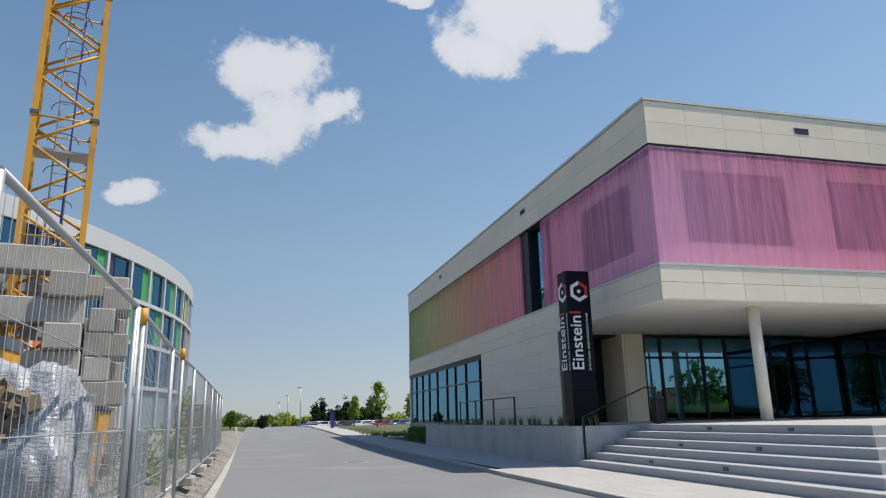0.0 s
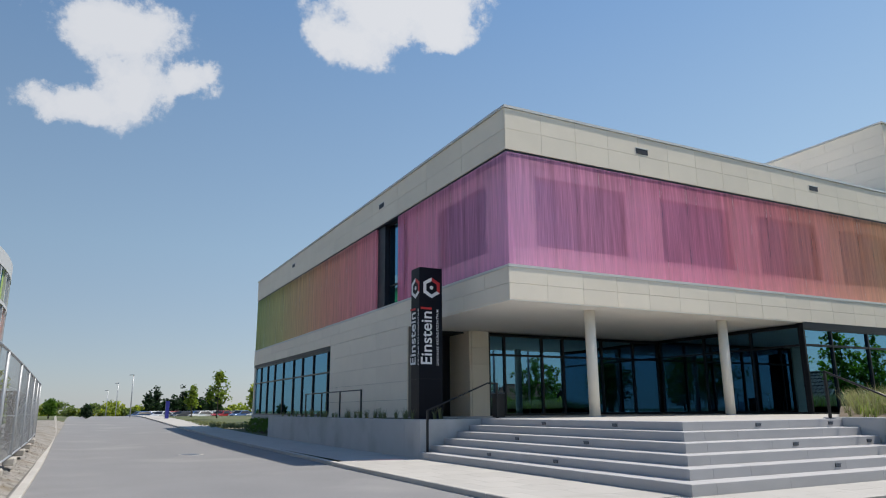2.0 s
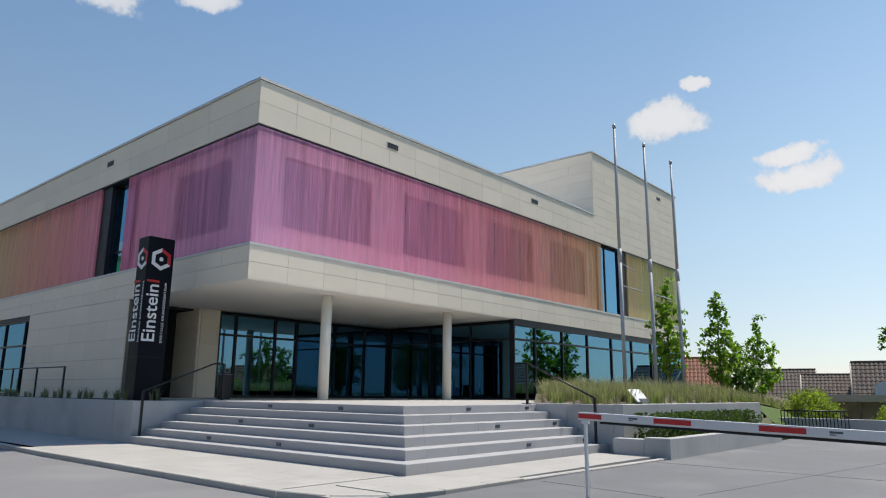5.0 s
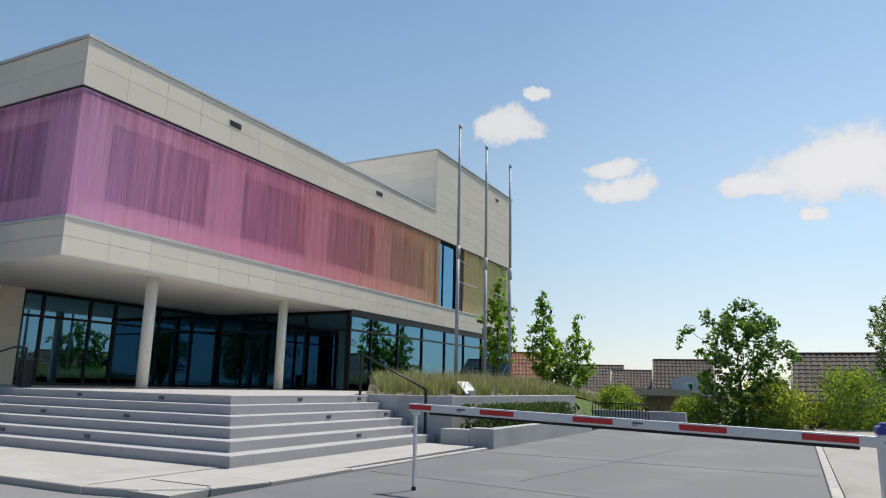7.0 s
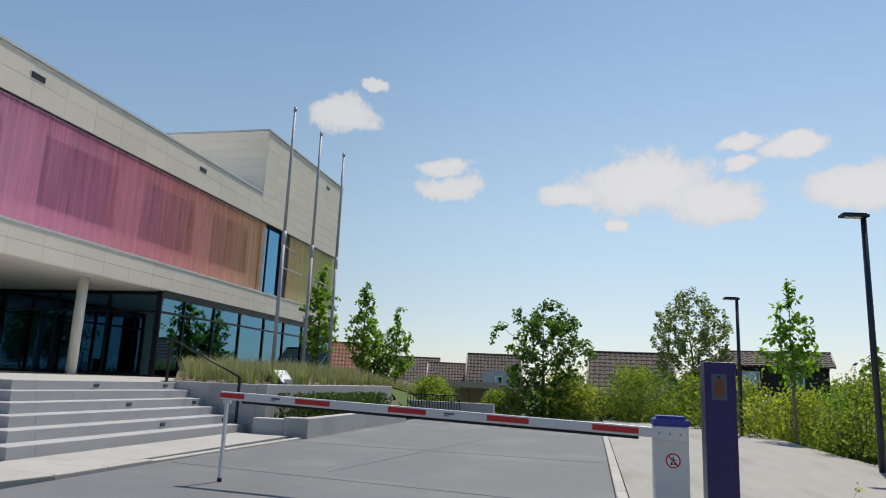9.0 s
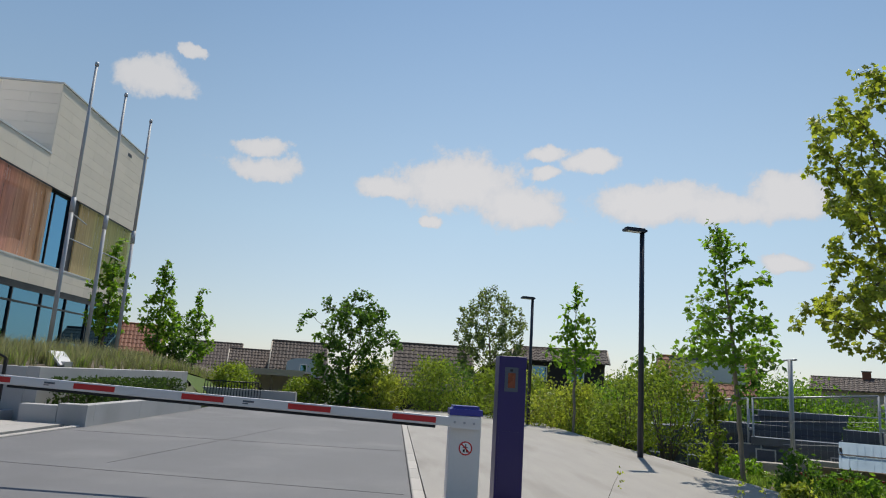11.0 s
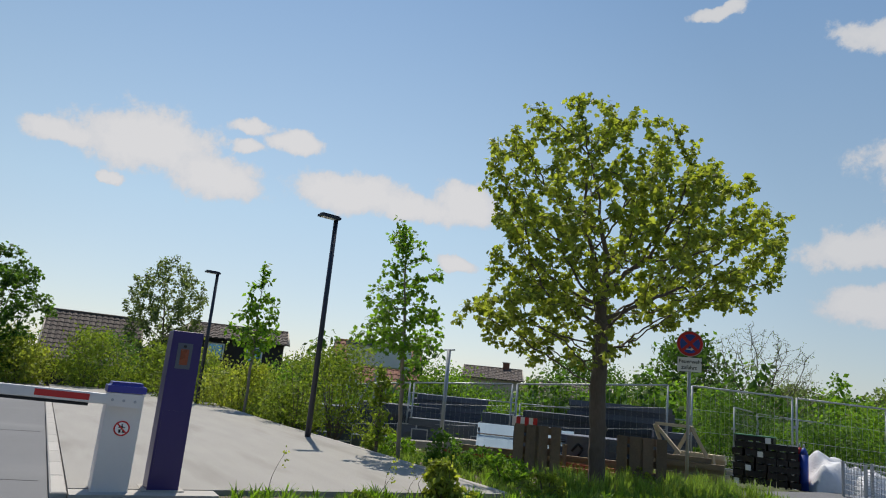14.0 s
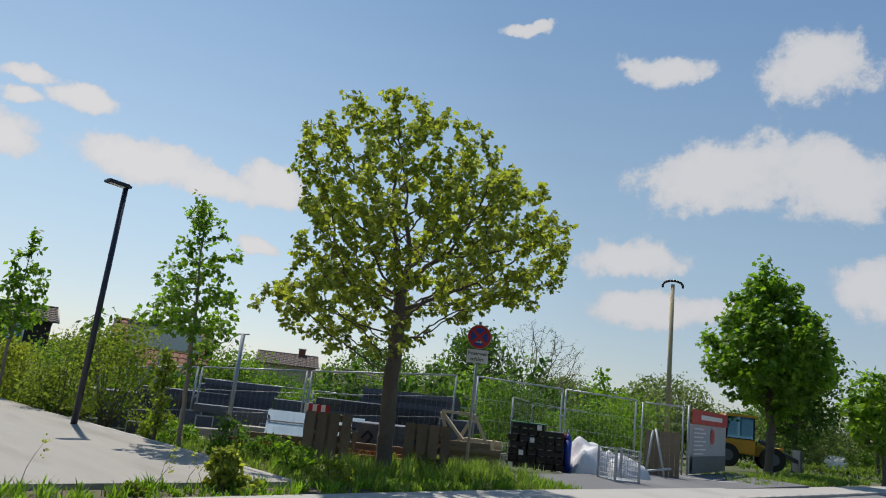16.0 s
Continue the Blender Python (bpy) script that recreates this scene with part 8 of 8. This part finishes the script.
part("plate", one_box(-0.21, 0.21, -0.13, 0.13, -0.004, 0.004), M_SIGNWHITE, sign).matrix_local = plate
part("plate_edge", one_box(-0.217, 0.217, -0.137, 0.137, -0.009, -0.0045), M_BLACKMETAL, sign).matrix_local = plate
for txt, yy in (("Feuerwehr-", 0.025), ("zufahrt", -0.085)):
    lettering(txt, 0.095, M_BLACKMETAL, sign, plate @ Matrix.Translation((-0.19 if yy > 0 else -0.14, yy, 0.005)), "plate_text")

# lifted container on a steel frame
silo = thing("lifted_container", (23.6, -10.9, -1.2), "pale metal container on a braced steel frame", "container")
bm = bmesh.new()
box(bm, -1.05, 1.05, -0.7, 0.7, 3.0, 3.72)
soften(bm, 0.03, 1)
part("tub", bm, M_BARWHITE, silo)
part("cover", one_box(-1.1, -0.4, -0.75, 0.75, 3.722, 3.86), M_STEELDARK, silo, "crumpled dark cover")
for sx in (-0.75, 0.75):
    for sy in (-0.6, 0.6):
        tubepart("leg", (sx * 1.15, sy * 1.15, 0), (sx, sy, 3.0), 0.05, M_GALV, silo)
    tubepart("brace", (sx * 1.1, -0.65, 0.6), (sx, 0.6, 2.9), 0.03, M_GALV, silo)
    tubepart("brace", (sx * 1.1, 0.65, 0.6), (sx, -0.6, 2.9), 0.03, M_GALV, silo)
for sy in (-0.6, 0.6):
    tubepart("beam", (-0.8, sy, 1.5), (0.8, sy, 1.5), 0.035, M_GALV, silo)
silo.rotation_euler = (0, 0, radians(-66))

# wheel loader
LD = Vector((12.65, -35.75, -0.38))
loader = thing("wheel_loader", LD, "yellow wheel loader with a glazed cab and dark forks", "loader")
bm = bmesh.new()
box(bm, -1.5, 0.3, -0.7, 0.7, 0.65, 1.25)
soften(bm, 0.05)
part("rear_body", bm, M_YELLOW, loader)
bm = bmesh.new()
box(bm, 0.35, 1.6, -0.45, 0.45, 0.6, 1.1)
soften(bm, 0.04)
part("front_body", bm, M_YELLOW, loader)
cabp = part("cab_floor", one_box(-1.1, 0.3, -0.62, 0.62, 1.252, 1.32), M_YELLOW, loader)
for sx in (-1.05, 0.2):
    for sy in (-0.58, 0.58):
        part("cab_post", one_box(sx, sx + 0.07, sy - 0.035, sy + 0.035, 1.322, 2.38), M_BLACKMETAL, loader)
part("cab_roof", one_box(-1.15, 0.35, -0.66, 0.66, 2.382, 2.5), M_YELLOW, loader)
for d_ in ((-1.04, 0.26, -0.60, -0.585, 1.33, 2.37), (-1.04, 0.26, 0.585, 0.60, 1.33, 2.37), (-1.04, -1.02, -0.54, 0.54, 1.33, 2.37), (0.24, 0.26, -0.54, 0.54, 1.33, 2.37)):
    part("cab_glass", one_box(*d_), M_BLUEGLASS, loader)
part("seat", one_box(-0.7, -0.2, -0.25, 0.25, 1.322, 1.9), M_BLACKMETAL, loader)
for wx in (-1.0, 1.05):
    for s in (-1, 1):
        wh = new("wheel")
        wh.parent = loader
        tubepart("tyre", (wx, s * 0.5, 0.55), (wx, s * 0.92, 0.55), 0.55, M_RUBBER, wh, sides=26)
        tubepart("rim", (wx, s * 0.9, 0.55), (wx, s * 0.935, 0.55), 0.27, M_STEELDARK, wh, sides=16)
for s in (-0.3, 0.3):
    tubepart("lift_arm", (0.6, s, 1.35), (2.3, s, 0.55), 0.09, M_STEELDARK, loader)
part("fork_frame", one_box(2.25, 2.35, -0.7, 0.7, 0.1, 1.1), M_STEELDARK, loader)
for s in (-0.45, 0.45):
    part("fork", one_box(2.352, 3.4, s - 0.06, s + 0.06, 0.1, 0.16), M_STEELDARK, loader)
loader.rotation_euler = (0, 0, radians(-150))
